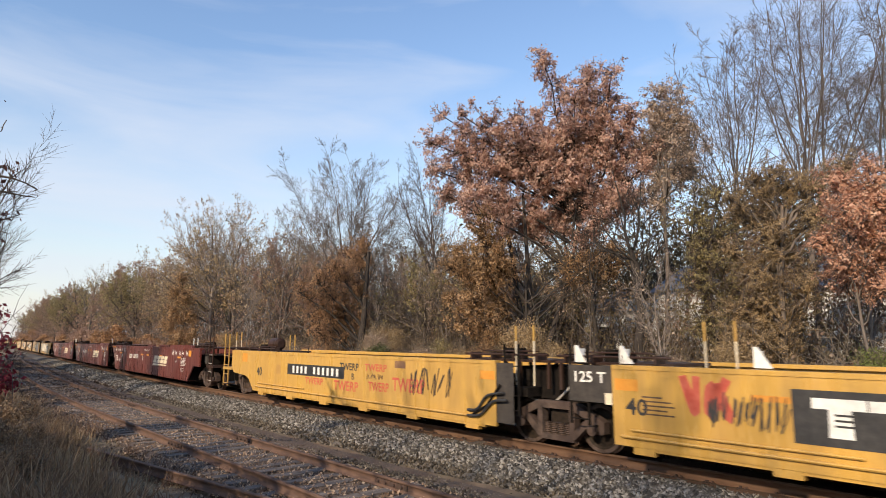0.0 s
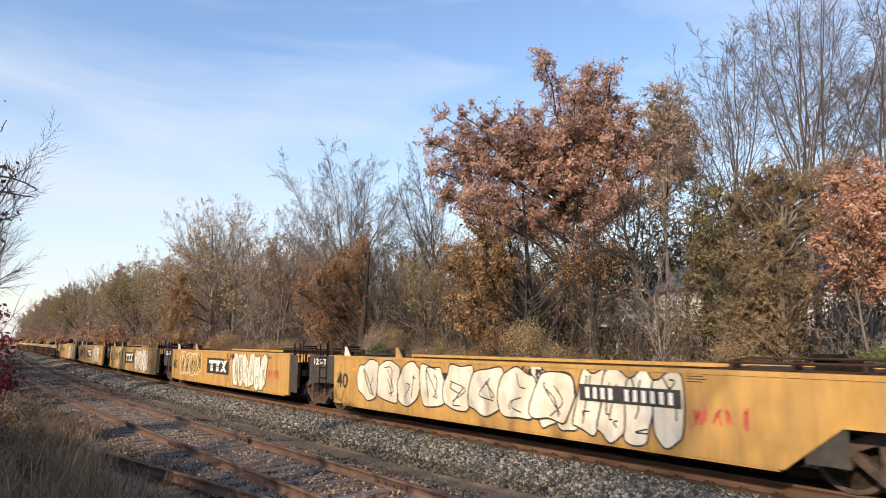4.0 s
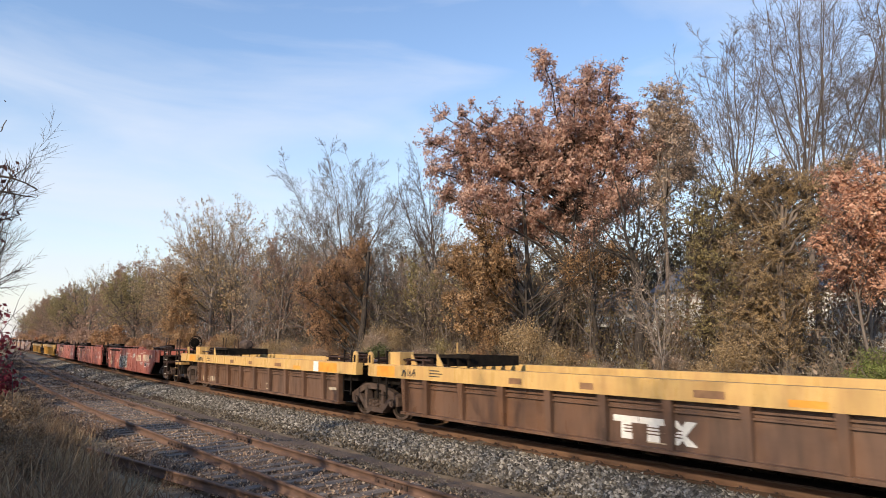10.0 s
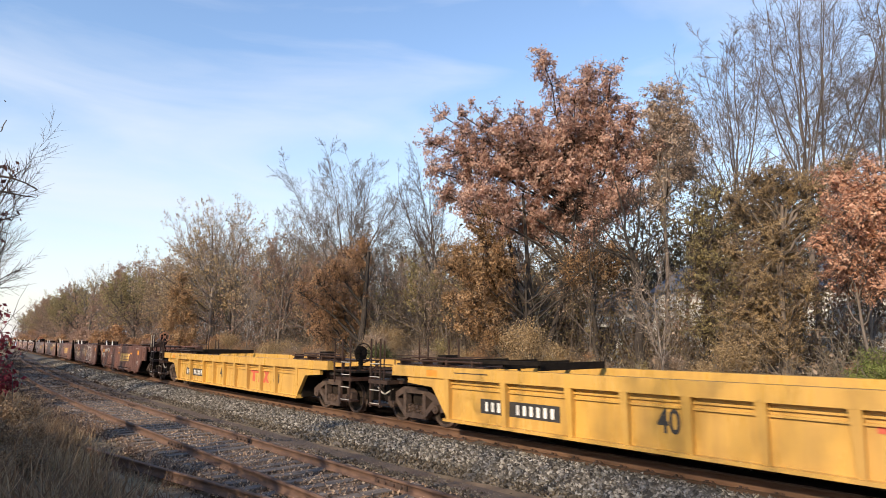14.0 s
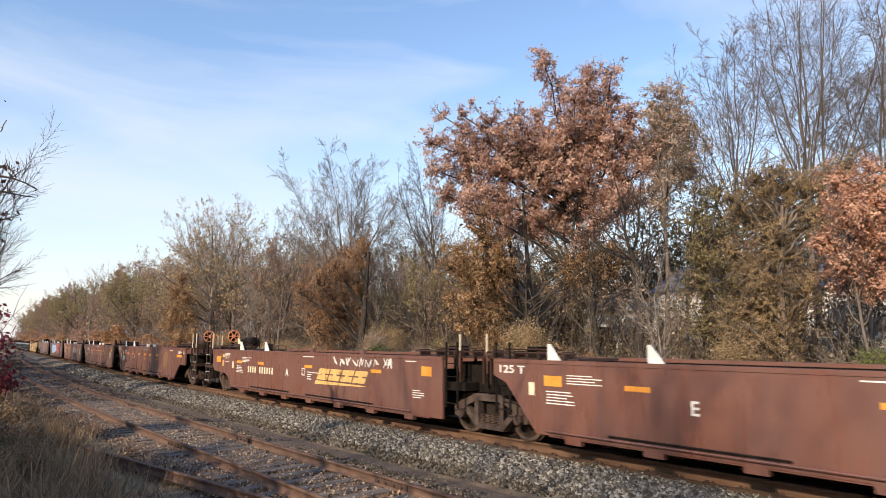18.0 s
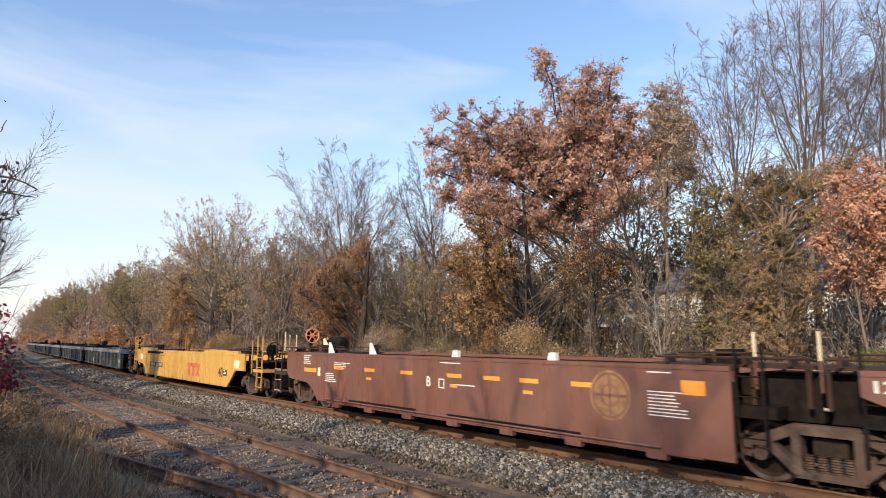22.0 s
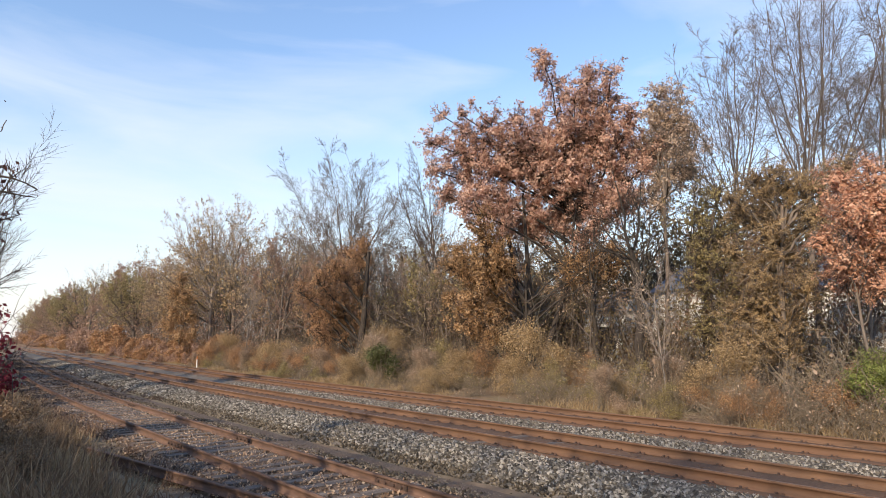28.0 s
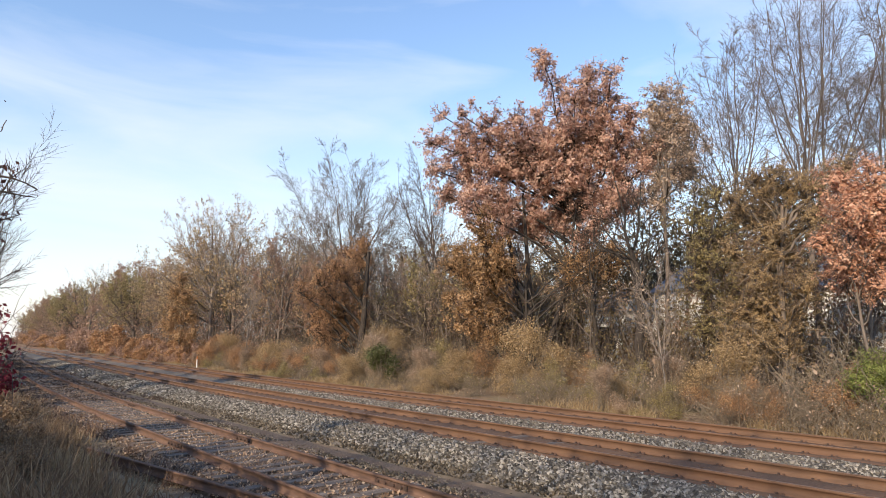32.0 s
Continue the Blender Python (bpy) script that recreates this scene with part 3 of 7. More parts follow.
clump_tree("small_tree", 30, SMALL, 0.12, M["bark_dark"], M["rust_gold_leaf"], stand(-71.8, 20.4, FACE), "small tree full of golden brown leaves", 12000, 0.12, 0.6, 30, 0.85)

OLIVE = [(0.2, 9.0, 1.0), (-0.7, 8.0, 1.0), (0.8, 7.4, 1.1), (-0.4, 6.4, 1.1), (0.7, 5.6, 1.1), (-0.9, 5.0, 1.0), (0.3, 4.0, 1.1), (-0.5, 2.9, 1.0)]
clump_tree("vine_tree", 29, OLIVE, 0.13, M["bark_dark"], M["olive_leaf"], stand(-12.7, 27, FACE), "dark stem hung with olive brown vines", 16000, 0.07, 0.7, 40, 0.9, puff=1.2)
TALL = [(-1.3, 17.5), (-0.2, 19.0), (0.5, 19.6), (-1.7, 16.2), (1.2, 19.3), (2.1, 19.6), (2.8, 19.3), (3.6, 18.8), (4.3, 17.6), (-2.3, 14.8), (3.9, 14.1), (3.4, 12.1), (0.1, 18.2), (2.1, 17.3), (-0.9, 15.4)]
tall_bare = fan_tree("bare_tree", 121, (0.0, 8.6), TALL, 0.17, M["bark"], stand(-9.3, 29.1, FACE), "tall bare tree with spreading grey limbs", twig=0.007)
SIDE = [(-2.2, 14.0), (-1.4, 16.7), (-0.8, 17.2), (-0.1, 17.5), (0.7, 17.2), (1.4, 18.1), (2.1, 18.3), (2.3, 16.3), (-3.1, 13.4)]
fan_tree("bare_tree", 122, (0.7, 9.5), SIDE, 0.16, M["bark"], stand(-13.4, 30, FACE), "slender bare tree with grey limbs", FAN[:1] + [(7, 0.5, 36, 0.2, 0.07), (6, 0.5, 38, 0.2, 0.05)])
EDGE = [(-0.2, 17.8), (0.4, 17.6), (1.0, 16.2), (-1.0, 16.2), (0.5, 13.6), (-1.7, 13.3)]
fan_tree("bare_tree", 134, (-0.9, 9.0), EDGE, 0.17, M["bark"], stand(-6.4, 31, FACE), "bare tree with tall thin limbs")
MIDDLE = [(-7.8, 13.8), (-6.5, 15.2), (-5.2, 16.2), (-4.0, 18.2), (-2.5, 18.9), (-1.2, 19.5), (0.3, 18.6), (1.6, 18.6), (3.0, 16.8), (3.6, 15.4), (4.5, 16.2), (-3.1, 12.5), (1.5, 12.5)]
fan_tree("bare_tree", 23, (-0.7, 7.4), MIDDLE, 0.24, M["bark"], stand(-46.0, 28.5, FACE), "broad bare tree with a fan of fine branches", FAN[:2] + [(8, 0.5, 42, 0.12, 0.0)], 0.012)
BESIDE = [(-2.1, 15.0), (-1.2, 14.3), (-0.7, 16.3), (0.5, 15.4), (0.3, 13.2), (-1.6, 11.0), (-2.2, 9.7), (1.6, 14.1)]
fan_tree("bare_tree", 36, (1.2, 6.5), BESIDE, 0.22, M["bark_dark"], stand(-35.5, 28.5, FACE), "bare tree beside a russet oak", twig=0.009)
LEFT = [(-5.5, 16.9), (-4.5, 18.1), (-2.6, 18.3), (-0.9, 19.1), (1.0, 17.9), (2.6, 18.4), (4.5, 17.4), (5.3, 15.7), (-5.4, 13.5), (1.5, 14.9), (-2.3, 14.2)]
fan_tree("half_bare_tree", 31, (0.0, 8.5), LEFT, 0.26, M["bark_pale"], stand(-74.9, 24.7, FACE), "half bare tree with pale tan leaves in its crown", twig=0.011, leaves=7000, leaf=0.12, leaf_mat=M["pale_leaf"])
sapling = tree("sapling", tree_meshes(32, 6.2, 0.055, SLIM, 160, 0.09, 0.9, 0.02, 0.3), M["bark_pale"], M["tan_leaf"], stand(-11.7, 20.6, 0), "thin pale sapling beside the track")
tree("sapling", tree_meshes(33, 9.0, 0.09, SLIM, 0, 0.09, 0.9, 0.02, 0.3), M["bark_pale"], None, stand(-51.0, 20.6, 0), "slender bare sapling with a straight stem")
CROOK = [(-0.8, 8.7), (-1.8, 8.3), (-2.4, 7.8), (0.4, 8.8), (1.0, 9.7), (0.8, 10.7), (-1.2, 10.6), (1.5, 8.1)]
crooked = fan_tree("crooked_tree", 35, (0.0, 6.0), CROOK, 0.24, M["bark_black"], stand(-15.9, 26, FACE), "dark crooked tree with a bent trunk", [(9, 0.5, 50, 0.25, 0.0), (7, 0.5, 48, 0.15, 0.0)], wander=0.16)
POLE = [(-0.3, 11.0), (0.3, 12.4), (0.7, 10.5), (-0.8, 9.4)]
fan_tree("dark_tree", 37, (0.1, 7.0), POLE, 0.15, M["bark_black"], stand(-13.2, 27, FACE), "straight dark trunk with thin high branches", [(9, 0.42, 50, 0.2, 0.0), (6, 0.5, 46, 0.15, 0.0)])
fan_tree("dark_tree", 38, (-0.3, 6.0), [(-0.9, 9.0), (0.2, 10.4), (0.9, 9.2), (-1.4, 8.0)], 0.13, M["bark_black"], stand(-18.6, 26.5, FACE), "leaning dark trunk behind a russet oak", [(9, 0.42, 50, 0.2, 0.0), (6, 0.5, 46, 0.15, 0.0)])

# the wood behind: bare trunks, twigs and the last leaves
V3 = [(6, 1.25, 36, 0.45, 0.08), (6, 0.52, 34, 0.22, 0.08), (5, 0.50, 36, 0.15, 0.06)]
WOOD = [(tree_meshes(41, 15, 0.20, V3 + [(3, 0.5, 38, 0.2, 0.05)], 0, trunk=0.36), M["bark"], None, "bare grey tree in the wood beside the line"),
        (tree_meshes(42, 15, 0.18, V3 + [(3, 0.5, 38, 0.2, 0.05)], 2600, 0.14, 0.4, 0.05, 0.3), M["bark"], M["tan_leaf"], "grey tree that keeps a few tan leaves"),
        (tree_meshes(43, 13, 0.16, SLIM, 4500, 0.15, 0.75, 0.05, 0.25), M["bark"], M["haze_leaf"], "slim tree with faded brown leaves"),
        (tree_meshes(44, 14, 0.14, SLIM, 0, trunk=0.8), M["bark_pale"], None, "slim bare tree with a pale trunk"),
        (tree_meshes(45, 12, 0.15, BROAD[:3], 3600, 0.15, 0.5, 0.05, 0.25), M["bark_dark"], M["olive_leaf"], "tree with sparse olive brown leaves"),
        (tree_meshes(46, 15, 0.17, BROAD[:3], 2800, 0.14, 0.45, 0.05, 0.25), M["bark"], M["gold_leaf"], "nearly bare tree with scattered golden leaves")]
rng = np.random.default_rng(77)
wood_first = {}
spots = []
for x, y0, y1, k in [(float(a), 25, 30, 0) for a in np.arange(-112, 2, 3.9)] + [(float(a), 31, 44, 0) for a in np.arange(-130, 4, 4.2)] + [(float(a), 32, 46, 2) for a in np.arange(-44, -8, 1.5)] + [(float(a), 29, 42, 3) for a in np.arange(-80, -38, 1.6)] + [(float(a), 24, 36, 1) for a in np.arange(-340, -112, 4.2)] + [(float(a), 24, 34, 1) for a in np.arange(-440, -340, 8.0)]:
    spots.append((x + rng.uniform(-1.6, 1.6), rng.uniform(y0, y1), k))
HOUSES = ((-22.4, 34.2), (-17.0, 36.5), (-8.0, 35.5))
for x, y, far in spots:
    if min(math.hypot(x - a, y - b) for a, b in HOUSES) < 4.5:
        continue
    i = int(rng.choice(6, p=[0.12, 0.2, 0.22, 0.12, 0.16, 0.18] if not far else [0.2, 0.2, 0.12, 0.3, 0.1, 0.08] if far > 1 else [0.02, 0.05, 0.40, 0.04, 0.24, 0.25]))
    s = rng.uniform(0.8, 1.05)
    if far > 1:
        s *= 0.86 if far == 2 else 1.0 if x > -55 else 1.15
    elif not far:
        # the crowns stay below the skyline that the tall trees make
        s = s * 0.76 if x > -30 else s * 0.92 if x > -58 else s * 1.3
        s *= 0.85 if -44 < x < -28 else 1.0
    else:
        s *= 1.36 if x > -140 else 1.65
    if i not in wood_first:
        wood_first[i] = tree("wood_tree", *WOOD[i][:3], stand(x, y, rng.uniform(0, 360)), WOOD[i][3], "trees of the wood", s)
    else:
        copy_thing(wood_first[i], stand(x, y, rng.uniform(0, 360))).scale = (s, s, s)


GAPS = (1.517, 2.14, 4.3)


def thicket(name, seed, n, x0, x1, y0, y1, z1, stems, leaf, bark, leaf_mat, label):
    """Undergrowth too dense to count: thin stems and withered leaves."""
    rng = np.random.default_rng(seed)
    S = np.stack([rng.uniform(x0, x1, stems), rng.uniform(y0, y1, stems), np.zeros(stems)], 1)
    S[:, 1] += bend(S[:, 0])
    for slope in GAPS:
        # a narrow gap in the growth before each house
        off = S[:, 0] + S[:, 1] / slope
        S[:, 0] += np.where((np.abs(off) < 0.6) & (S[:, 1] > 26) & (S[:, 1] < 35), np.sign(off) * 0.8, 0)
    S[:, 2] = ground_z(S[:, 1] - bend(S[:, 0])) - 0.05
    d = np.concatenate([rng.normal(0, 0.28, (stems, 2)), np.ones((stems, 1))], 1)
    d /= np.linalg.norm(d, axis=1, keepdims=True)
    L = z1 * rng.uniform(0.35, 1.1, stems)
    Pm = grow(rng, S, d, L, None, 0.16, 0.02, 5)
    V, F = tubes(Pm, 0.022 * np.linspace(1, 0.3, 5)[None] * rng.uniform(0.5, 1.4, (stems, 1)), 3)
    k = stems * 3
    b = rng.integers(0, stems, k)
    dd = rng.normal(0, 1, (k, 3)) + [0, 0, 0.6]
    dd /= np.linalg.norm(dd, axis=1, keepdims=True)
    P2 = grow(rng, Pm[b, rng.integers(1, 5, k)], dd, L[b] * rng.uniform(0.12, 0.4, k), None, 0.2, 0.03, 3)
    V2, F2 = tubes(P2, 0.010 * np.linspace(1, 0.5, 3)[None] * np.ones((k, 1)), 3)
    tagged(part(name, mesh_np(name, np.concatenate([V, V2]), np.concatenate([F, F2 + len(V)])), bark), label, "undergrowth", kind="stuff")
    pick = rng.integers(0, k, n)
    t = rng.random((n, 1))
    at = P2[pick, 0] * (1 - t) + P2[pick, 2] * t + rng.normal(0, 0.12, (n, 3))
    tagged(part("withered_leaves", leaf_quads("withered_leaves", rng, at, leaf), leaf_mat), "withered leaves caught in the " + label, "leaves", kind="stuff")


# inner thickets carry leaves coloured dark for the shade within the wood
thicket("thicket", 64, 40000, -62, 2, 33, 46, 10.0, 1500, 0.20, M["bark_dark"], M["shade_leaf"], "shade-dark thicket deep in the wood")
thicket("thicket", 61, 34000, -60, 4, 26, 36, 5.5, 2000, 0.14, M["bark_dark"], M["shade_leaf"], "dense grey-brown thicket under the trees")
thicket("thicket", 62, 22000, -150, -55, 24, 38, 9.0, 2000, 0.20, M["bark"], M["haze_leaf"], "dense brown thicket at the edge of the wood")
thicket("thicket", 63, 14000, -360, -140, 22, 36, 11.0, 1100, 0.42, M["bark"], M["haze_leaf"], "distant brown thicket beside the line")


thicket("thicket", 66, 26000, -40, 0, 28, 32, 3.4, 1300, 0.11, M["bark"], M["pale_weed"], "low brown brambles under the wood")
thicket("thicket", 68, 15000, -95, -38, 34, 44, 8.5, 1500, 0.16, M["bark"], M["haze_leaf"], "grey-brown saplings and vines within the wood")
thicket("thicket", 67, 26000, -34, 2, 39, 45, 11.5, 700, 0.22, M["bark_dark"], M["shade_leaf"], "shade-dark tangle of vines behind the houses")


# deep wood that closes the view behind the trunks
thicket("thicket", 65, 36000, -80, 6, 44, 60, 12.0, 1500, 0.30, M["bark_dark"], M["shade_leaf"], "shade-dark tangle at the back of the wood")


# ---- brush along the foot of the wood ----
def brush_meshes(seed, h, w, stems, leaves, leaf):
    """Loose canes with side shoots and few leaves."""
    rng = np.random.default_rng(seed)
    S = np.zeros((stems, 3))
    S[:, :2] = rng.normal(0, w * 0.26, (stems, 2))
    d = np.concatenate([rng.normal(0, 0.45, (stems, 2)), np.ones((stems, 1))], 1)
    d /= np.linalg.norm(d, axis=1, keepdims=True)
    L = h * (0.5 + 0.8 * rng.random(stems))
    P = grow(rng, S, d, L, None, 0.14, -0.10, 6)
    V, F = tubes(P, np.full((stems, 1), 0.011) * np.linspace(1, 0.4, 6)[None], 3)
    n = stems * 4
    b = rng.integers(0, stems, n)
    k = rng.integers(1, 6, n)
    d2 = rng.normal(0, 1, (n, 3)) + [0, 0, 0.4]
    d2 /= np.linalg.norm(d2, axis=1, keepdims=True)
    P2 = grow(rng, P[b, k], d2, h * 0.28 * (0.4 + rng.random(n)), None, 0.2, -0.02, 3)
    V2, F2 = tubes(P2, np.full((n, 1), 0.007) * np.linspace(1, 0.5, 3)[None], 3)
    wood = mesh_np("stems", np.concatenate([V, V2]), np.concatenate([F, F2 + len(V)]))
    if not leaves:
        return wood, None
    b = rng.integers(0, n, leaves)
    t = rng.random((leaves, 1))
    C = P2[b, 1] * (1 - t) + P2[b, 2] * t + rng.normal(0, 0.06, (leaves, 3))
    return wood, leaf_quads("foliage", rng, C, leaf)


def mound_meshes(seed, h, w, lumps, leaves, leaf, stems):
    """A dense bush: leafy lumps heaped on one another, with canes inside and shoots that stick out."""
    rng = np.random.default_rng(seed)
    r = rng.uniform(0.30, 0.62, lumps) * w * 0.5
    c = np.stack([rng.normal(0, w * 0.24, lumps), rng.normal(0, w * 0.24, lumps), rng.uniform(0.1, 0.86, lumps) * h], 1)
    c[:, :2] *= (1.15 - 0.75 * c[:, 2:3] / h)
    b = rng.choice(lumps, leaves, p=r ** 2 / (r ** 2).sum())
    d = rng.normal(0, 1, (leaves, 3)) + [0, 0, 0.25]
    d /= np.linalg.norm(d, axis=1, keepdims=True)
    rough = 0.84 + 0.34 * np.sin(d[:, 0] * 7 + b) * np.sin(d[:, 1] * 6 + 2 * b) * np.cos(d[:, 2] * 5 + b)
    at = c[b] + d * (r[b] * rough * (1.12 - 0.75 * rng.random(leaves) ** 1.3))[:, None] * [1, 1, 0.9] + rng.normal(0, 0.07, (leaves, 3))
    keep = at[:, 2] > 0.03
    foliage = leaf_quads("foliage", rng, at[keep], leaf, d[keep])
    k = rng.integers(0, lumps, stems)
    S = np.stack([rng.normal(0, w * 0.16, stems), rng.normal(0, w * 0.16, stems), np.zeros(stems)], 1)
    end = c[k] + rng.normal(0, 1, (stems, 3)) * r[k][:, None] * 0.75 + [0, 0, 0.15 * h]
    t = np.linspace(0, 1, 6)[None, :, None]
    mid = S * 0.55 + end * 0.45 + [0, 0, 0.35 * h]
    P = S[:, None] * (1 - t) ** 2 + 2 * mid[:, None] * t * (1 - t) + end[:, None] * t ** 2
    V, F = tubes(P, np.full((stems, 1), 0.011) * np.linspace(1, 0.4, 6)[None], 3)
    n = stems * 4
    q = rng.integers(0, stems, n)
    d2 = rng.normal(0, 1, (n, 3)) + [0, 0, 0.35]
    d2 /= np.linalg.norm(d2, axis=1, keepdims=True)
    P2 = grow(rng, P[q, rng.integers(3, 6, n)], d2, h * 0.22 * (0.4 + rng.random(n)), None, 0.2, -0.04, 3)
    V2, F2 = tubes(P2, np.full((n, 1), 0.0065) * np.linspace(1, 0.5, 3)[None], 3)
    return mesh_np("stems", np.concatenate([V, V2]), np.concatenate([F, F2 + len(V)])), foliage


def bush(name, meshes, bark, leaf_mat, m, label, group="", s=1.0):
    root = tagged(new(name), label, "bush", group)
    tagged(part("cane", meshes[0], bark, root), kind="stuff")
    if meshes[1] is not None:
        part("foliage", meshes[1], leaf_mat, root)
    root.matrix_world = m @ Matrix.Scale(s, 4)
    return root


BRUSH = [(mound_meshes(51, 2.1, 2.6, 12, 14000, 0.04, 40), M["cane"], M["gold_leaf"], "tangled bush with golden brown leaves"),
         (mound_meshes(52, 2.3, 2.4, 11, 13000, 0.04, 40), M["cane"], M["rust_leaf"], "tangled bush with rust brown leaves"),
         (brush_meshes(53, 2.0, 2.2, 75, 300, 0.07), M["cane"], M["tan_leaf"], "grey leafless bush of thin arching canes"),
         (mound_meshes(54, 1.7, 2.3, 9, 8500, 0.042, 36), M["cane"], M["olive_leaf"], "low bush with olive brown leaves"),
         (brush_meshes(55, 1.5, 2.0, 60, 1300, 0.06), M["cane"], M["straw"], "straw-coloured weeds and canes"),
         (mound_meshes(58, 2.7, 2.0, 12, 11500, 0.04, 46), M["cane"], M["tan_leaf"], "tall heaped bush with pale tan leaves")]
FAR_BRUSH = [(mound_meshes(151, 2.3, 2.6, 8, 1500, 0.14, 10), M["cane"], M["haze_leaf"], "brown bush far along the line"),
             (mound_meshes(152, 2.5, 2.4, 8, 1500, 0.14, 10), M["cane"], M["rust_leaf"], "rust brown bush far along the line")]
brush_first = {}
rows = [(float(a), 19.1, 20.0, 0.62, 0) for a in np.arange(-110, 3, 2.3)] + [(float(a), 20.3, 21.6, 1.0, 1) for a in np.arange(-110, 3, 2.3)] + [(float(a), 22.0, 24.5, 1.25, 1) for a in np.arange(-110, 3, 2.9)] + [(float(a), 19.5, 23, 1.8, 1) for a in np.arange(-300, -110, 4.5)] + [(float(a), 21, 24, 3.0, 1) for a in np.arange(-440, -300, 9.0)]
rows += [(-7.1, 19.4, 19.6, 0.95, 2), (-12.0, 20.4, 20.6, 1.0, 2), (-9.7, 20.9, 21.1, 1.0, 3), (-6.2, 19.3, 19.5, 0.85, 2), (-8.1, 19.6, 19.8, 0.9, 2), (-5.4, 19.5, 19.7, 0.9, 2), (-9.0, 19.3, 19.5, 0.6, 2), (-16.4, 19.8, 20.0, 0.8, 2), (-24.0, 20.0, 20.3, 0.9, 2)]
for x, y0, y1, s, k in rows:
    if k < 2:
        x += rng.uniform(-1.0, 1.0)
    y = rng.uniform(y0, y1)
    if k == 2:
        i = 2
    elif k == 3:
        i = 0
    else:
        i = int(rng.choice(6, p=[0.18, 0.14, 0.24, 0.14, 0.22, 0.08] if k == 0 else [0.30, 0.22, 0.12, 0.12, 0.04, 0.20]))
        s *= rng.uniform(0.65, 1.3)
    if x < -62:
        i = 6 + int(rng.integers(0, 2))
    if i > 5 and i not in brush_first:
        brush_first[i] = bush("bush", *FAR_BRUSH[i - 6][:3], stand(x, y, 0), FAR_BRUSH[i - 6][3], "bushes along the line", s)
    elif i not in brush_first:
        brush_first[i] = bush("bush", *BRUSH[i][:3], stand(x, y, rng.uniform(0, 360)), BRUSH[i][3], "bushes along the line", s)
    else:
        copy_thing(brush_first[i], stand(x, y, rng.uniform(0, 360))).scale = (s * rng.uniform(0.85, 1.2), s, s * rng.uniform(0.8, 1.15))
bush("green_bush", mound_meshes(56, 2.5, 2.0, 8, 9500, 0.05, 30), M["cane"], M["green_leaf"], stand(-4.9, 20.4, 0), "bush still in fresh green leaf", s=1.0)
bush("green_bush", mound_meshes(57, 2.2, 2.2, 7, 4200, 0.08, 30), M["cane"], M["dark_green_leaf"], stand(-28.8, 20.0, 0), "dark olive green bush", s=1.05)


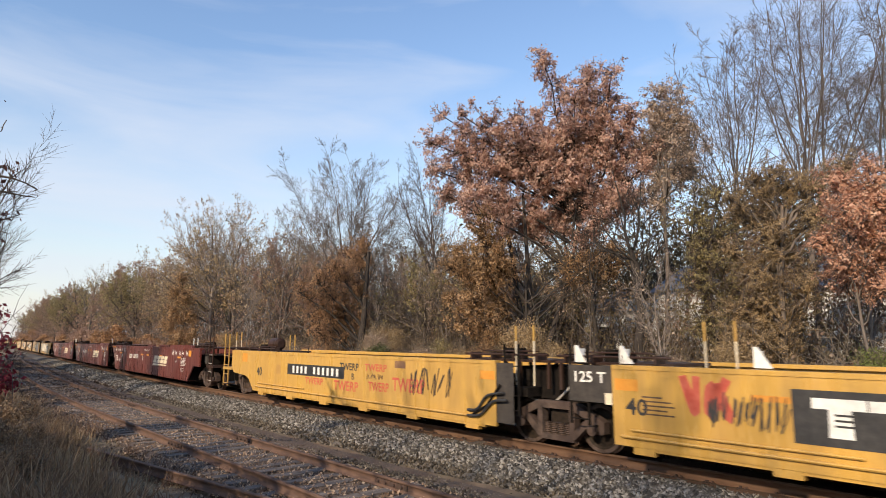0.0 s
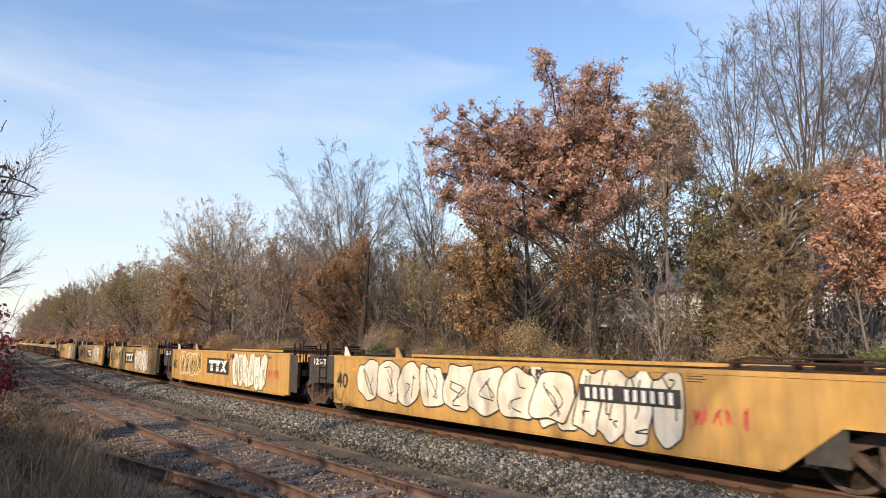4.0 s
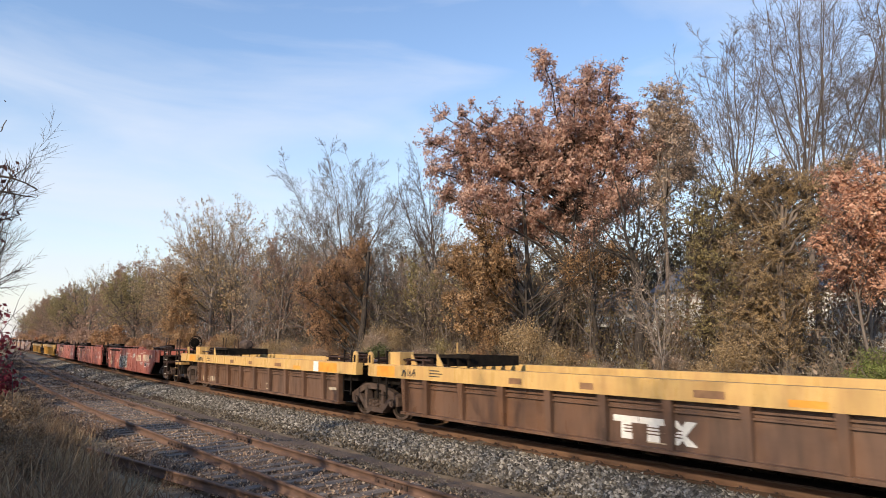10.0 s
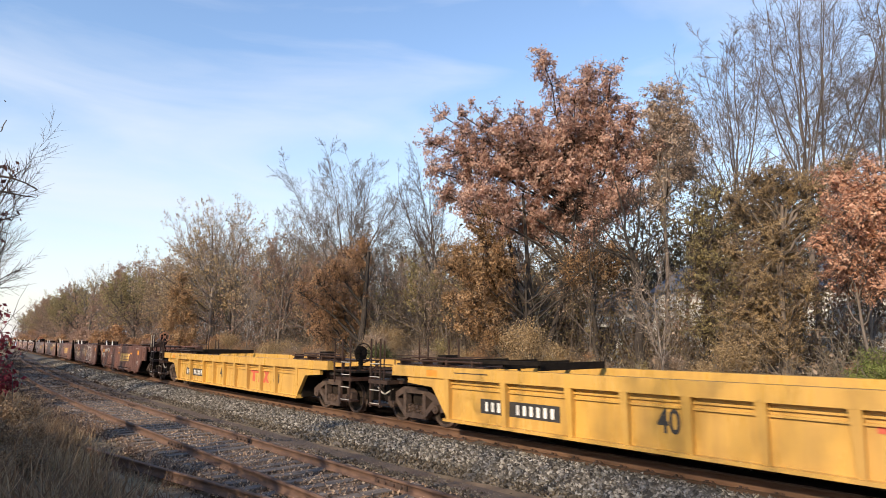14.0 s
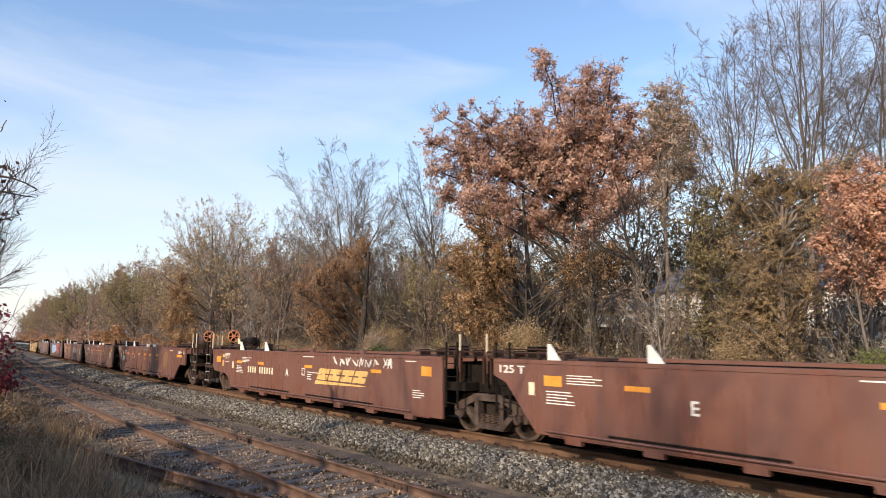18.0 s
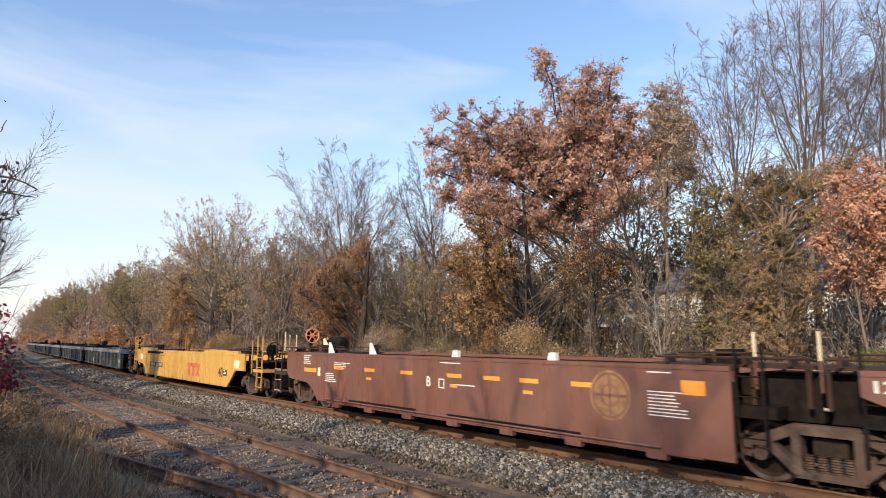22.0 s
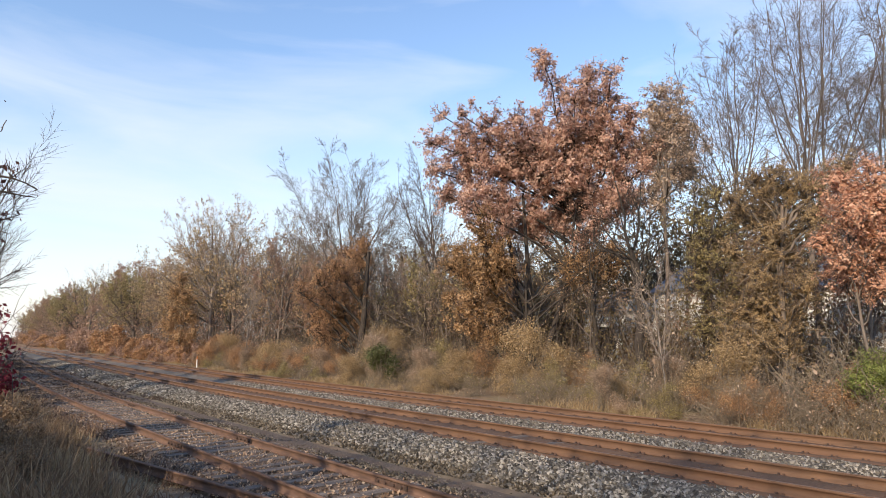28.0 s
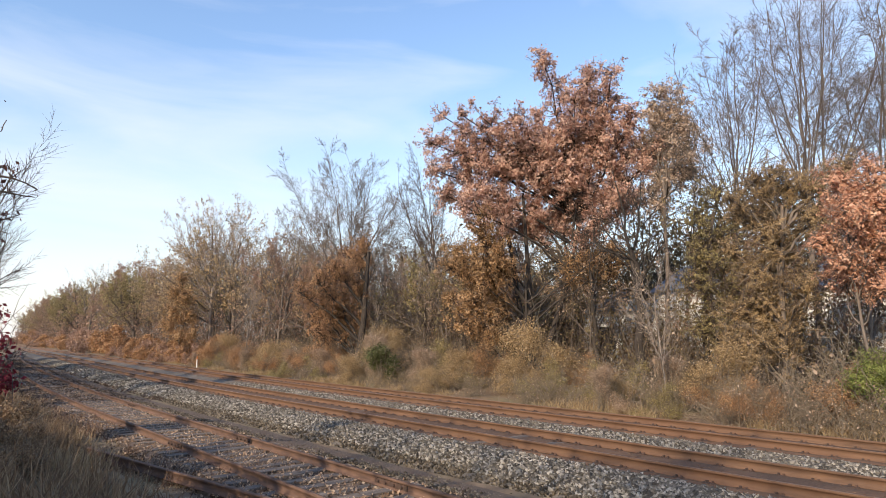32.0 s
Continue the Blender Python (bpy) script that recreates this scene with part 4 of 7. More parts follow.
# ---- the train ----
P = {
    "yellow": paint("yellow_car_paint", (0.54, 0.315, 0.072), (0.29, 0.16, 0.045), 0.5, 0.4, 0.55),
    "ochre": paint("faded_mustard_paint", (0.50, 0.285, 0.08), (0.19, 0.10, 0.035), 0.6, 0.5, 0.7),
    "pale_yellow": paint("bleached_yellow_paint", (0.56, 0.36, 0.13), (0.30, 0.14, 0.055), 0.55, 0.6, 0.65),
    "maroon": paint("faded_maroon_paint", (0.135, 0.033, 0.025), (0.075, 0.026, 0.02), 0.55, 0.3, 0.55),
    "brown": paint("weathered_brown_paint", (0.150, 0.064, 0.046), (0.082, 0.042, 0.032), 0.6, 0.4, 0.6),
    "red": paint("faded_red_paint", (0.345, 0.097, 0.07), (0.23, 0.066, 0.048), 0.5, 0.35, 0.5),
    "rust": paint("rust_brown_steel", (0.135, 0.071, 0.042), (0.032, 0.019, 0.013), 0.8, 0.55, 0.9, rust=(0.28, 0.165, 0.085)),
    "slate": paint("slate_grey_paint", (0.052, 0.066, 0.078), (0.092, 0.084, 0.076), 0.6, 0.45, 0.7),
    "blue_grey": paint("worn_blue_grey_paint", (0.075, 0.135, 0.21), (0.13, 0.16, 0.185), 0.55, 0.35, 0.5),
    # grimy steel, taken near black: deep shade of the car ends is in the colour
    "dark": mottled("grimy_shade_dark_steel", (0.005, 0.004, 0.0035), (0.017, 0.013, 0.010), 8.0, 0.9, bumpy=0.2),
    "grey": mottled("dark_grey_panel", (0.025, 0.021, 0.018), (0.06, 0.05, 0.042), 5.0, 0.8, bumpy=0.15),
    "truck": mottled("dusty_cast_steel", (0.028, 0.018, 0.014), (0.105, 0.072, 0.056), 6.0, 0.9, bumpy=0.3, third=(0.06, 0.037, 0.028)),
    "wheel": mottled("rusty_wheel_steel", (0.03, 0.02, 0.015), (0.105, 0.068, 0.05), 9.0, 0.8, 0.2, 0.1),
    "grease": mottled("greasy_wheel_plate", (0.010, 0.008, 0.006), (0.04, 0.028, 0.02), 9.0, 0.7, bumpy=0.1),
    "tyre": mottled("worn_wheel_rim", (0.055, 0.038, 0.03), (0.13, 0.09, 0.072), 9.0, 0.55, 0.3, 0.1),
    "old_steel": paint("dark_brown_steel", (0.045, 0.024, 0.017), (0.02, 0.013, 0.01), 0.75, 0.4, 0.6),
    "white": mottled("aged_white_paint", (0.62, 0.60, 0.55), (0.80, 0.78, 0.72), 9.0, 0.6, bumpy=0),
    "cream": mottled("cream_lettering", (0.62, 0.52, 0.36), (0.76, 0.66, 0.48), 9.0, 0.6, bumpy=0),
    "gold": mottled("gold_lettering", (0.52, 0.32, 0.10), (0.64, 0.42, 0.16), 9.0, 0.6, bumpy=0),
    "faded_gold": mottled("faded_gold_emblem", (0.165, 0.085, 0.045), (0.28, 0.155, 0.075), 5.0, 0.7, bumpy=0),
    "worn_cream": mottled("worn_cream_lettering", (0.26, 0.21, 0.15), (0.60, 0.50, 0.36), 6.0, 0.7, bumpy=0),
    "throw_up": mottled("pale_spray_paint", (0.52, 0.44, 0.31), (0.76, 0.71, 0.60), 3.0, 0.6, bumpy=0, stretch=(1, 1, 0.5)),
    "reflector": mottled("orange_reflective_tape", (0.60, 0.235, 0.03), (0.72, 0.32, 0.05), 5.0, 0.45, bumpy=0),
    "black": mottled("black_lettering", (0.02, 0.02, 0.02), (0.045, 0.042, 0.04), 8.0, 0.6, bumpy=0),
    "red_mark": mottled("faded_red_lettering", (0.45, 0.07, 0.04), (0.55, 0.13, 0.08), 6.0, 0.6, bumpy=0),
    "hose": mottled("pale_rubber_hose", (0.35, 0.33, 0.30), (0.50, 0.47, 0.43), 9.0, 0.6, bumpy=0),
}


def bogie_meshes():
    """One three-piece truck, its parts as meshes."""
    out = {}
    bm = bmesh.new()
    bx(bm, -0.22, 0.22, -0.95, 0.95, 0.50, 0.74)
    bx(bm, -0.30, 0.30, -0.35, 0.35, 0.74, 0.84)
    out["bolster"] = bm
    bm = bmesh.new()
    y0, y1 = -1.10, -0.92
    prism(bm, [(-1.14, 0.40), (-1.14, 0.62), (-0.98, 0.70), (-0.45, 0.93), (0.45, 0.93), (0.98, 0.70), (1.14, 0.62), (1.14, 0.40), (1.04, 0.38), (1.02, 0.56), (0.76, 0.56), (0.72, 0.64), (0.40, 0.78), (-0.40, 0.78), (-0.72, 0.64), (-0.76, 0.56), (-1.02, 0.56), (-1.04, 0.38)], y0, y1)
    for s in (-1, 1):
        bar(bm, (s * 0.76, 0.58), (s * 0.36, 0.22), 0.13, y0, y1)
        bx(bm, min(s * 0.34, s * 0.46), max(s * 0.34, s * 0.46), y0 - 0.004, y1, 0.22, 0.86)
        rod(bm, (s * 0.89, -1.16, 0.46), (s * 0.89, -0.90, 0.46), 0.105, 12)
        rod(bm, (s * 0.89, -1.185, 0.46), (s * 0.89, -1.16, 0.46), 0.06, 10)
    bx(bm, -0.44, 0.44, y0, y1 + 0.04, 0.17, 0.28)
    out["side_frame"] = bm
    bm = bmesh.new()
    rings = []
    for k in range(13):
        r, z = (0.075, 0.055)[k % 2], 0.285 + 0.018 * k
        rings.append([bm.verts.new((r * math.cos(t * math.pi / 4), -1.03 + r * math.sin(t * math.pi / 4), z)) for t in range(8)])
    for p, q in zip(rings, rings[1:]):
        for t in range(8):
            bm.faces.new((p[t], p[(t + 1) % 8], q[(t + 1) % 8], q[t]))
    bm.faces.new(rings[0][::-1])
    bm.faces.new(rings[-1])
    out["spring"] = bm
    bm = bmesh.new()
    lathe(bm, [(0.10, -0.09), (0.16, -0.055), (0.34, -0.035), (0.385, -0.065), (0.455, -0.065), (0.462, 0.03), (0.49, 0.045), (0.49, 0.065), (0.385, 0.065), (0.34, 0.02), (0.16, 0.03), (0.10, 0.06)], (0, 0, 0))
    out["wheel"] = bm
    bm = bmesh.new()
    rod(bm, (0, -0.72, 0), (0, 0.72, 0), 0.085, 10)
    out["axle"] = bm
    done = {}
    for k, b in out.items():
        me = bpy.data.meshes.new(k)
        bmesh.ops.recalc_face_normals(b, faces=b.faces)
        b.to_mesh(me)
        b.free()
        me.materials.append(P["truck"] if k == "side_frame" else P["wheel"] if k == "spring" else P["grease"])
        if k == "wheel":
            me.materials.append(P["tyre"])
            for p in me.polygons:
                p.material_index = int(math.hypot(p.center.x, p.center.z) > 0.40)
        done[k] = me
    return done


# little sheen, so that these dark steels stay near black
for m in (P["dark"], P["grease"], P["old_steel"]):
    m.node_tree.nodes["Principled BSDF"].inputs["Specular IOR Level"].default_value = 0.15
BOGIE = bogie_meshes()


def add_truck(unit, x):
    t = part("truck", BOGIE["bolster"], None, unit)
    t.location = (x, 0, 0)
    for turn in (0, math.pi):
        o = part("side_frame", BOGIE["side_frame"], None, t)
        o.rotation_euler = (0, 0, turn)
        for k in range(4):
            o = part("coil_spring", BOGIE["spring"], None, t)
            o.location, o.rotation_euler = ((-0.255 + 0.17 * k) * (1 if turn == 0 else -1), 0, 0), (0, 0, turn)
    for wx in (-0.89, 0.89):
        o = part("axle", BOGIE["axle"], None, t)
        o.location = (wx, 0, 0.462)
        for y, turn in ((-0.755, 0), (0.755, math.pi)):
            o = part("wheel", BOGIE["wheel"], None, t)
            o.location, o.rotation_euler = (wx, y, 0.462), (0, 0, turn)
    return t


def ladder(unit, x0, x1, y, z0, z1, rungs, mat, top_mat=None, name="ladder"):
    bm = bmesh.new()
    for x in (x0, x1):
        bx(bm, x - 0.02, x + 0.02, y - 0.018, y + 0.018, z0, z1)
    o = part(name, bm, mat, unit)
    for z in rungs:
        bm = bmesh.new()
        rod(bm, (x0, y - 0.02, z), (x1, y - 0.02, z), 0.013, 6)
        part("rung", bm, top_mat or mat, o)
    return o


def smooth_unit(L, mat, zt, zb, rear, front, label, first, last, grey=False):
    """A well car unit with plain plated sides. rear, front: outline of the side plate from each truck's centre."""
    u = tagged(new("well_car"), label, "well car", "cars of the freight train")
    a, b = -L / 2, L / 2
    outline = [(a + x, z) for x, z in rear] + [(b + x, z) for x, z in front]
    x0, x1 = a + rear[0][0], b + front[-1][0]
    for s in (-1, 1):
        bm = bmesh.new()
        prism(bm, outline, s * 1.46, s * 1.52)
        part("side_panel", bm, mat, u)
        bm = bmesh.new()
        bx(bm, x0 + 0.01, x1 - 0.01, min(s * 1.36, s * 1.535), max(s * 1.36, s * 1.535), zt - 0.07, zt + 0.005)
        part("top_chord", bm, mat, u)
        bm = bmesh.new()
        bx(bm, a + 2.1, b - 1.6, min(s * 1.20, s * 1.50), max(s * 1.20, s * 1.50), zb - 0.05, zb - 0.002)
        part("bottom_chord", bm, mat, u)
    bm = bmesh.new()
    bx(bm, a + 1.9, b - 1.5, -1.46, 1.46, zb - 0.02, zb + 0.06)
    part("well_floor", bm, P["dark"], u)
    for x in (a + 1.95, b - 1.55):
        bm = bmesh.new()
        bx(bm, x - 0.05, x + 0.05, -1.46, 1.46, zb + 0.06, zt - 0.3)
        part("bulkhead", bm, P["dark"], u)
    ends(u, L, zt, first, last, mat)
    return u


def ends(u, L, zt, first, last, mat):
    """The structure over the trucks at both ends: bulkheads, beams, walkway, and at a coupled end platform, ladders and coupler."""
    a, b = -L / 2, L / 2
    bright = mat is P["pale_yellow"] or (mat is P["yellow"] and zt > 1.55)

    def block(name, c, s, u0, u1, y0, y1, z0, z1, m):
        bm = bmesh.new()
        lo, hi = sorted((c + s * u0, c + s * u1))
        bx(bm, lo, hi, y0, y1, z0, z1)
        return part(name, bm, m, u)

    for c, s, outer in ((a, -1, last), (b, 1, first)):
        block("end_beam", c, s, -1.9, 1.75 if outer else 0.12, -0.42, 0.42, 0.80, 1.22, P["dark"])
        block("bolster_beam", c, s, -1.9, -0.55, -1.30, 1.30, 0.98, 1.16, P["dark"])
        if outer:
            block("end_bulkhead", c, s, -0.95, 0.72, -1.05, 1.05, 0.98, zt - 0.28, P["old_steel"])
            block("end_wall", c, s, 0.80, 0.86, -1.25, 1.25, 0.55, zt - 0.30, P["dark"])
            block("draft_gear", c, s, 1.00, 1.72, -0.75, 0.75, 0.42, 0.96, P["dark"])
            deck = block("end_platform", c, s, 0.10, 1.62, -1.32, 1.32, zt - 0.30, zt - 0.25, P["dark"])
            for y in np.linspace(-1.28, 1.28, 9):
                bm = bmesh.new()
                lo, hi = sorted((c + s * 0.12, c + s * 1.60))
                bx(bm, lo, hi, y - 0.02, y + 0.02, zt - 0.25, zt - 0.22)
                part("tread", bm, P["old_steel"], deck)
            block("end_sill", c, s, 0.74, 1.62, -1.43, 1.43, 0.97, 1.07, mat if bright else P["old_steel"])
            block("step_plate", c, s, 0.98, 1.60, -1.44, -1.15, 0.40, 0.44, P["old_steel"])
            bm = bmesh.new()
            lo, hi = sorted((c + s * 1.75, c + s * 1.95))
            bx(bm, lo, hi, -0.18, 0.18, 0.66, 0.98)
            lo, hi = sorted((c + s * 1.90, c + s * 2.22))
            bx(bm, lo, hi, -0.13, 0.13, 0.68, 0.94)
            part("coupler", bm, P["dark"], u)
            for y in (-1.42, 1.42):
                ladder(u, *sorted((c + s * 1.08, c + s * 1.52)), y, 0.35, zt + 0.66, (0.45, 0.8, 1.15, 1.5), mat if mat is P["yellow"] and bright else P["old_steel"], mat if bright else P["hose"])
            for y in (-1.36, 1.36):
                bm = bmesh.new()
                for z in (zt - 0.02, zt + 0.14):
                    rod(bm, (c - s * 0.3, y, z), (c + s * 1.5, y, z), 0.016, 6)
                for x in (-0.25, 0.5):
                    rod(bm, (c + s * x, y, zt - 0.25), (c + s * x, y, zt + 0.14), 0.016, 6)
                part("hand_rail", bm, P["old_steel"], u)
            for y in (-0.5, 0.35):
                bm = bmesh.new()
                q = [(1.62, 0.95), (1.85, 0.75), (1.98, 0.50), (2.10, 0.42)]
                for p0, p1 in zip(q, q[1:]):
                    rod(bm, (c + s * p0[0], y, p0[1]), (c + s * p1[0], y, p1[1]), 0.03, 6)
                part("brake_hose", bm, P["dark"], u)
            block("valve_cabinet", c, s, 0.15, 0.48, -1.30, -1.06, 1.10, zt - 0.34, P["grey"])
            pipe_z = zt + 0.04
        else:
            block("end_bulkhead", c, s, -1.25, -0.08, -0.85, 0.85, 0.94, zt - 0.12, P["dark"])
            ladder(u, *sorted((c - s * 0.65, c - s * 1.05)), -1.45, 0.6, zt + 0.35, (0.7, 1.0, 1.3, 1.6), P["dark"])
            pipe_z = zt + 0.05
        bm = bmesh.new()
        lo, hi = sorted((c - s * 2.6, c + s * (0.7 if outer else -0.05)))
        bx(bm, lo, hi, -1.15, 0.2, zt - 0.02, zt + 0.03)
        for x in np.linspace(lo + 0.1, hi - 0.1, 4):
            bx(bm, x - 0.03, x + 0.03, -1.12, -1.06, 1.16, zt - 0.02)
            bx(bm, x - 0.03, x + 0.03, 0.1, 0.16, 1.16, zt - 0.02)
        part("walkway", bm, P["old_steel"], u)
        # pipes and brackets along the walkway
        bm = bmesh.new()
        rod(bm, (lo + 0.1, -1.22, pipe_z + 0.08), (hi, -1.22, pipe_z + 0.08), 0.025, 6)
        rod(bm, (lo + 0.4, -0.95, pipe_z + 0.15), (hi - 0.5, -0.95, pipe_z + 0.15), 0.02, 6)
        for x in np.linspace(lo + 0.3, hi - 0.3, 4):
            bx(bm, x - 0.025, x + 0.025, -1.25, -0.92, zt + 0.02, pipe_z + 0.12)
        part("pipe_run", bm, P["old_steel"], u)
        bm = bmesh.new()
        m = (lo + hi) / 2
        bx(bm, m - 0.28, m + 0.05, -0.9, -0.5, zt + 0.03, zt + 0.26)
        bx(bm, m + 0.12, m + 0.32, -1.0, -0.75, zt + 0.03, zt + 0.18)
        part("brake_valve", bm, P["dark"], u)


def ribbed_unit(L, panel, chord, zt, zc, zb, label, first, last, ribs, chord_over=(-0.30, 0.27), panel_from=(1.75, -1.28), inset=0.09, spots=None):
    """A well car unit with a deep top chord and upright ribs on its sides."""
    u = tagged(new("well_car"), label, "well car", "cars of the freight train")
    a, b = -L / 2, L / 2
    for s in (-1, 1):
        bm = bmesh.new()
        lo, hi = sorted((s * 1.30, s * 1.52))
        bx(bm, a + chord_over[1], b + chord_over[0], lo, hi, zc, zt)
        part("top_chord", bm, chord, u)
        bm = bmesh.new()
        lo, hi = sorted((s * (1.52 - inset - 0.04), s * (1.52 - inset)))
        bx(bm, a + panel_from[0], b + panel_from[1], lo, hi, zb, zc)
        part("side_panel", bm, panel, u)
        bm = bmesh.new()
        lo, hi = sorted((s * 1.25, s * 1.51))
        bx(bm, a + panel_from[0] - 0.01, b + panel_from[1] + 0.01, lo, hi, zb - 0.06, zb + 0.0)
        part("bottom_chord", bm, panel, u)
        for drop in (0.11, 0.21):
            bm = bmesh.new()
            lo, hi = sorted((s * (1.52 - inset), s * (1.52 - inset + 0.05)))
            bx(bm, a + panel_from[0] + 0.1, b + panel_from[1] - 0.1, lo, hi, zc - drop, zc - drop + 0.035)
            part("side_rail", bm, panel, u)
        for x in [a + q for q in spots] if spots else np.linspace(a + panel_from[0] + 0.05, b + panel_from[1] - 0.05, ribs):
            bm = bmesh.new()
            lo, hi = s * (1.52 - inset), s * 1.515
            v = [bm.verts.new(q) for q in ((x - 0.05, lo, zb), (x + 0.05, lo, zb), (x + 0.05, s * 1.46, zb), (x - 0.05, s * 1.46, zb), (x - 0.08, lo, zc), (x + 0.08, lo, zc), (x + 0.08, hi, zc), (x - 0.08, hi, zc))]
            for f in ((0, 1, 2, 3), (4, 5, 6, 7), (0, 1, 5, 4), (1, 2, 6, 5), (2, 3, 7, 6), (3, 0, 4, 7)):
                bm.faces.new([v[i] for i in f])
            part("rib", bm, panel, u)
    bm = bmesh.new()
    bx(bm, a + 1.9, b - 1.5, inset - 1.48, 1.48 - inset, zb - 0.02, zb + 0.06)
    part("well_floor", bm, P["dark"], u)
    for x in (a + 1.95, b - 1.55):
        bm = bmesh.new()
        bx(bm, x - 0.05, x + 0.05, inset - 1.48, 1.48 - inset, zb + 0.06, zc)
        part("bulkhead", bm, P["dark"], u)
    ends(u, L, zt, first, last, chord)
    return u


# rear and front outlines of the plated cars, measured from the truck centres
B_REAR = [(0.64, 1.74), (0.64, 1.40), (1.0, 1.26), (1.8, 0.32)]
B_FRONT = [(-1.1, 0.32), (-1.1, 1.74)]
END_F = B_END_F = [(-1.53, 0.33), (-0.75, 0.97), (0.14, 0.97), (0.14, 1.74)]
END_R = [(-0.50, 1.74), (-0.50, 1.08), (-0.28, 0.90), (0.85, 0.82), (1.12, 0.72), (1.36, 0.52), (1.55, 0.33)]


def lifted(rows, top):
    return [(x, z if z < 1.7 else top) for x, z in rows]


SET = [  # truck places along the train, kind of car
    ("Y1", [22.75, 7.38, -8.02, -23.1]),
    ("B53", [-27.35, -46.5, -65.6, -84.65]),
    ("Y2", [-88.7, -104.1, -119.5, -134.9, -150.25, -165.6]),
    ("T5", [-169.7, -185.15, -200.35, -215.65, -230.9, -245.9]),
    ("N", [-250.25, -265.6, -281.2, -296.55]),
    ("Y4", [-300.1, -315.7]), ("Y4", [-319.7, -335.4]),
    ("B5", [-339.6, -354.55, -369.55, -384.75, -399.6, -414.85]),
    ("C5", [-419.05, -434.2, -449.4, -464.4, -479.5, -494.7]),
    ("Y6", [-498.8, -514.1]),
    ("K", [-518.2, -535.85, -553.4, -571.3, -588.8, -606.15]),
]
UNITS = []     # (unit, front truck, rear truck, kind, index in its car)


def build_unit(kind, L, first, last):
    if kind == "B53":
        return smooth_unit(L, P["maroon"], 1.76, 0.32, END_R if last else B_REAR, B_END_F if first else B_FRONT, "faded maroon plate-sided well car, empty, with cream and white markings", first, last)
    if kind in ("B5", "C5"):
        return smooth_unit(L, P["brown"], 1.74, 0.34, END_R if last else B_REAR, END_F if first else B_FRONT, "weathered brown plate-sided well car with small orange tape marks", first, last)
    if kind == "Y1":
        return smooth_unit(L, P["yellow"], 1.70, 0.34, END_R if last else [(1.6, 1.7), (1.62, 0.34)], END_F if first else [(-1.25, 0.34), (-1.25, 1.7)], "bright yellow well car with dark end panels and graffiti", first, last)
    if kind == "Y2":
        return smooth_unit(L, P["ochre"], 1.68, 0.34, lifted(END_R, 1.68) if last else [(1.6, 1.68), (1.62, 0.34)], lifted(END_F, 1.68) if first else [(-1.25, 0.34), (-1.25, 1.68)], "faded orange-yellow well car with large white graffiti", first, last)
    if kind == "N":
        return smooth_unit(L, P["red"], 1.58, 0.34, lifted(END_R, 1.58) if last else [(1.5, 1.58), (1.55, 1.1), (2.1, 0.34)], lifted(END_F, 1.58) if first else [(-0.95, 0.34), (-1.45, 1.58)], "faded red plate-sided well car with white lettering", first, last)
    if kind == "Y6":
        return smooth_unit(L, P["yellow"], 1.60, 0.34, lifted(END_R, 1.60), lifted(END_F, 1.60), "clean yellow well car with red lettering", first, last)
    if kind == "T5":
        return ribbed_unit(L, P["rust"], P["pale_yellow"], 1.50, 1.17, 0.36, "rust-brown ribbed well car with a bleached yellow top chord", first, last, 11, (0.5 if first else -0.30, -0.5 if last else 0.27), inset=0.16, spots=[1.82] + [2.68 + 1.262 * k for k in range(9)] + [L - 1.34])
    if kind == "Y4":
        return ribbed_unit(L, P["yellow"], P["yellow"], 1.50, 1.24, 0.34, "yellow ribbed well car with red lettering", first, last, 11, (0.4, -0.4), (1.6, -1.6), 0.16, [1.70, 3.5, 5.2, 6.4, 7.55, 8.7, 9.9, 11.1, 12.3, L - 1.65])
    return ribbed_unit(L, P["slate"], P["blue_grey"], 1.50, 1.26, 0.36, "slate grey ribbed well car with a blue-grey top chord", first, last, 11, (0.6 if first else -0.30, -0.6 if last else 0.27), (1.2, -1.2), 0.16, [1.28, 3.23, 4.44, 5.87, 7.34, 10.45, 11.79, 13.13, 14.5, L - 1.28])


made = {}
for kind, marks in SET:
    n = len(marks) - 1
    for i in range(n):
        f, r = marks[i], marks[i + 1]
        first, last = i == 0 and kind != "Y1", i == n - 1
        key = (kind, first, last)
        if key in made:
            u = copy_thing(made[key], Matrix())
        else:
            u = made[key] = build_unit(kind, f - r, first, last)
            add_truck(u, (f - r) / 2)
            if last:
                add_truck(u, -(f - r) / 2)
        UNITS.append((u, f, r, kind, i))


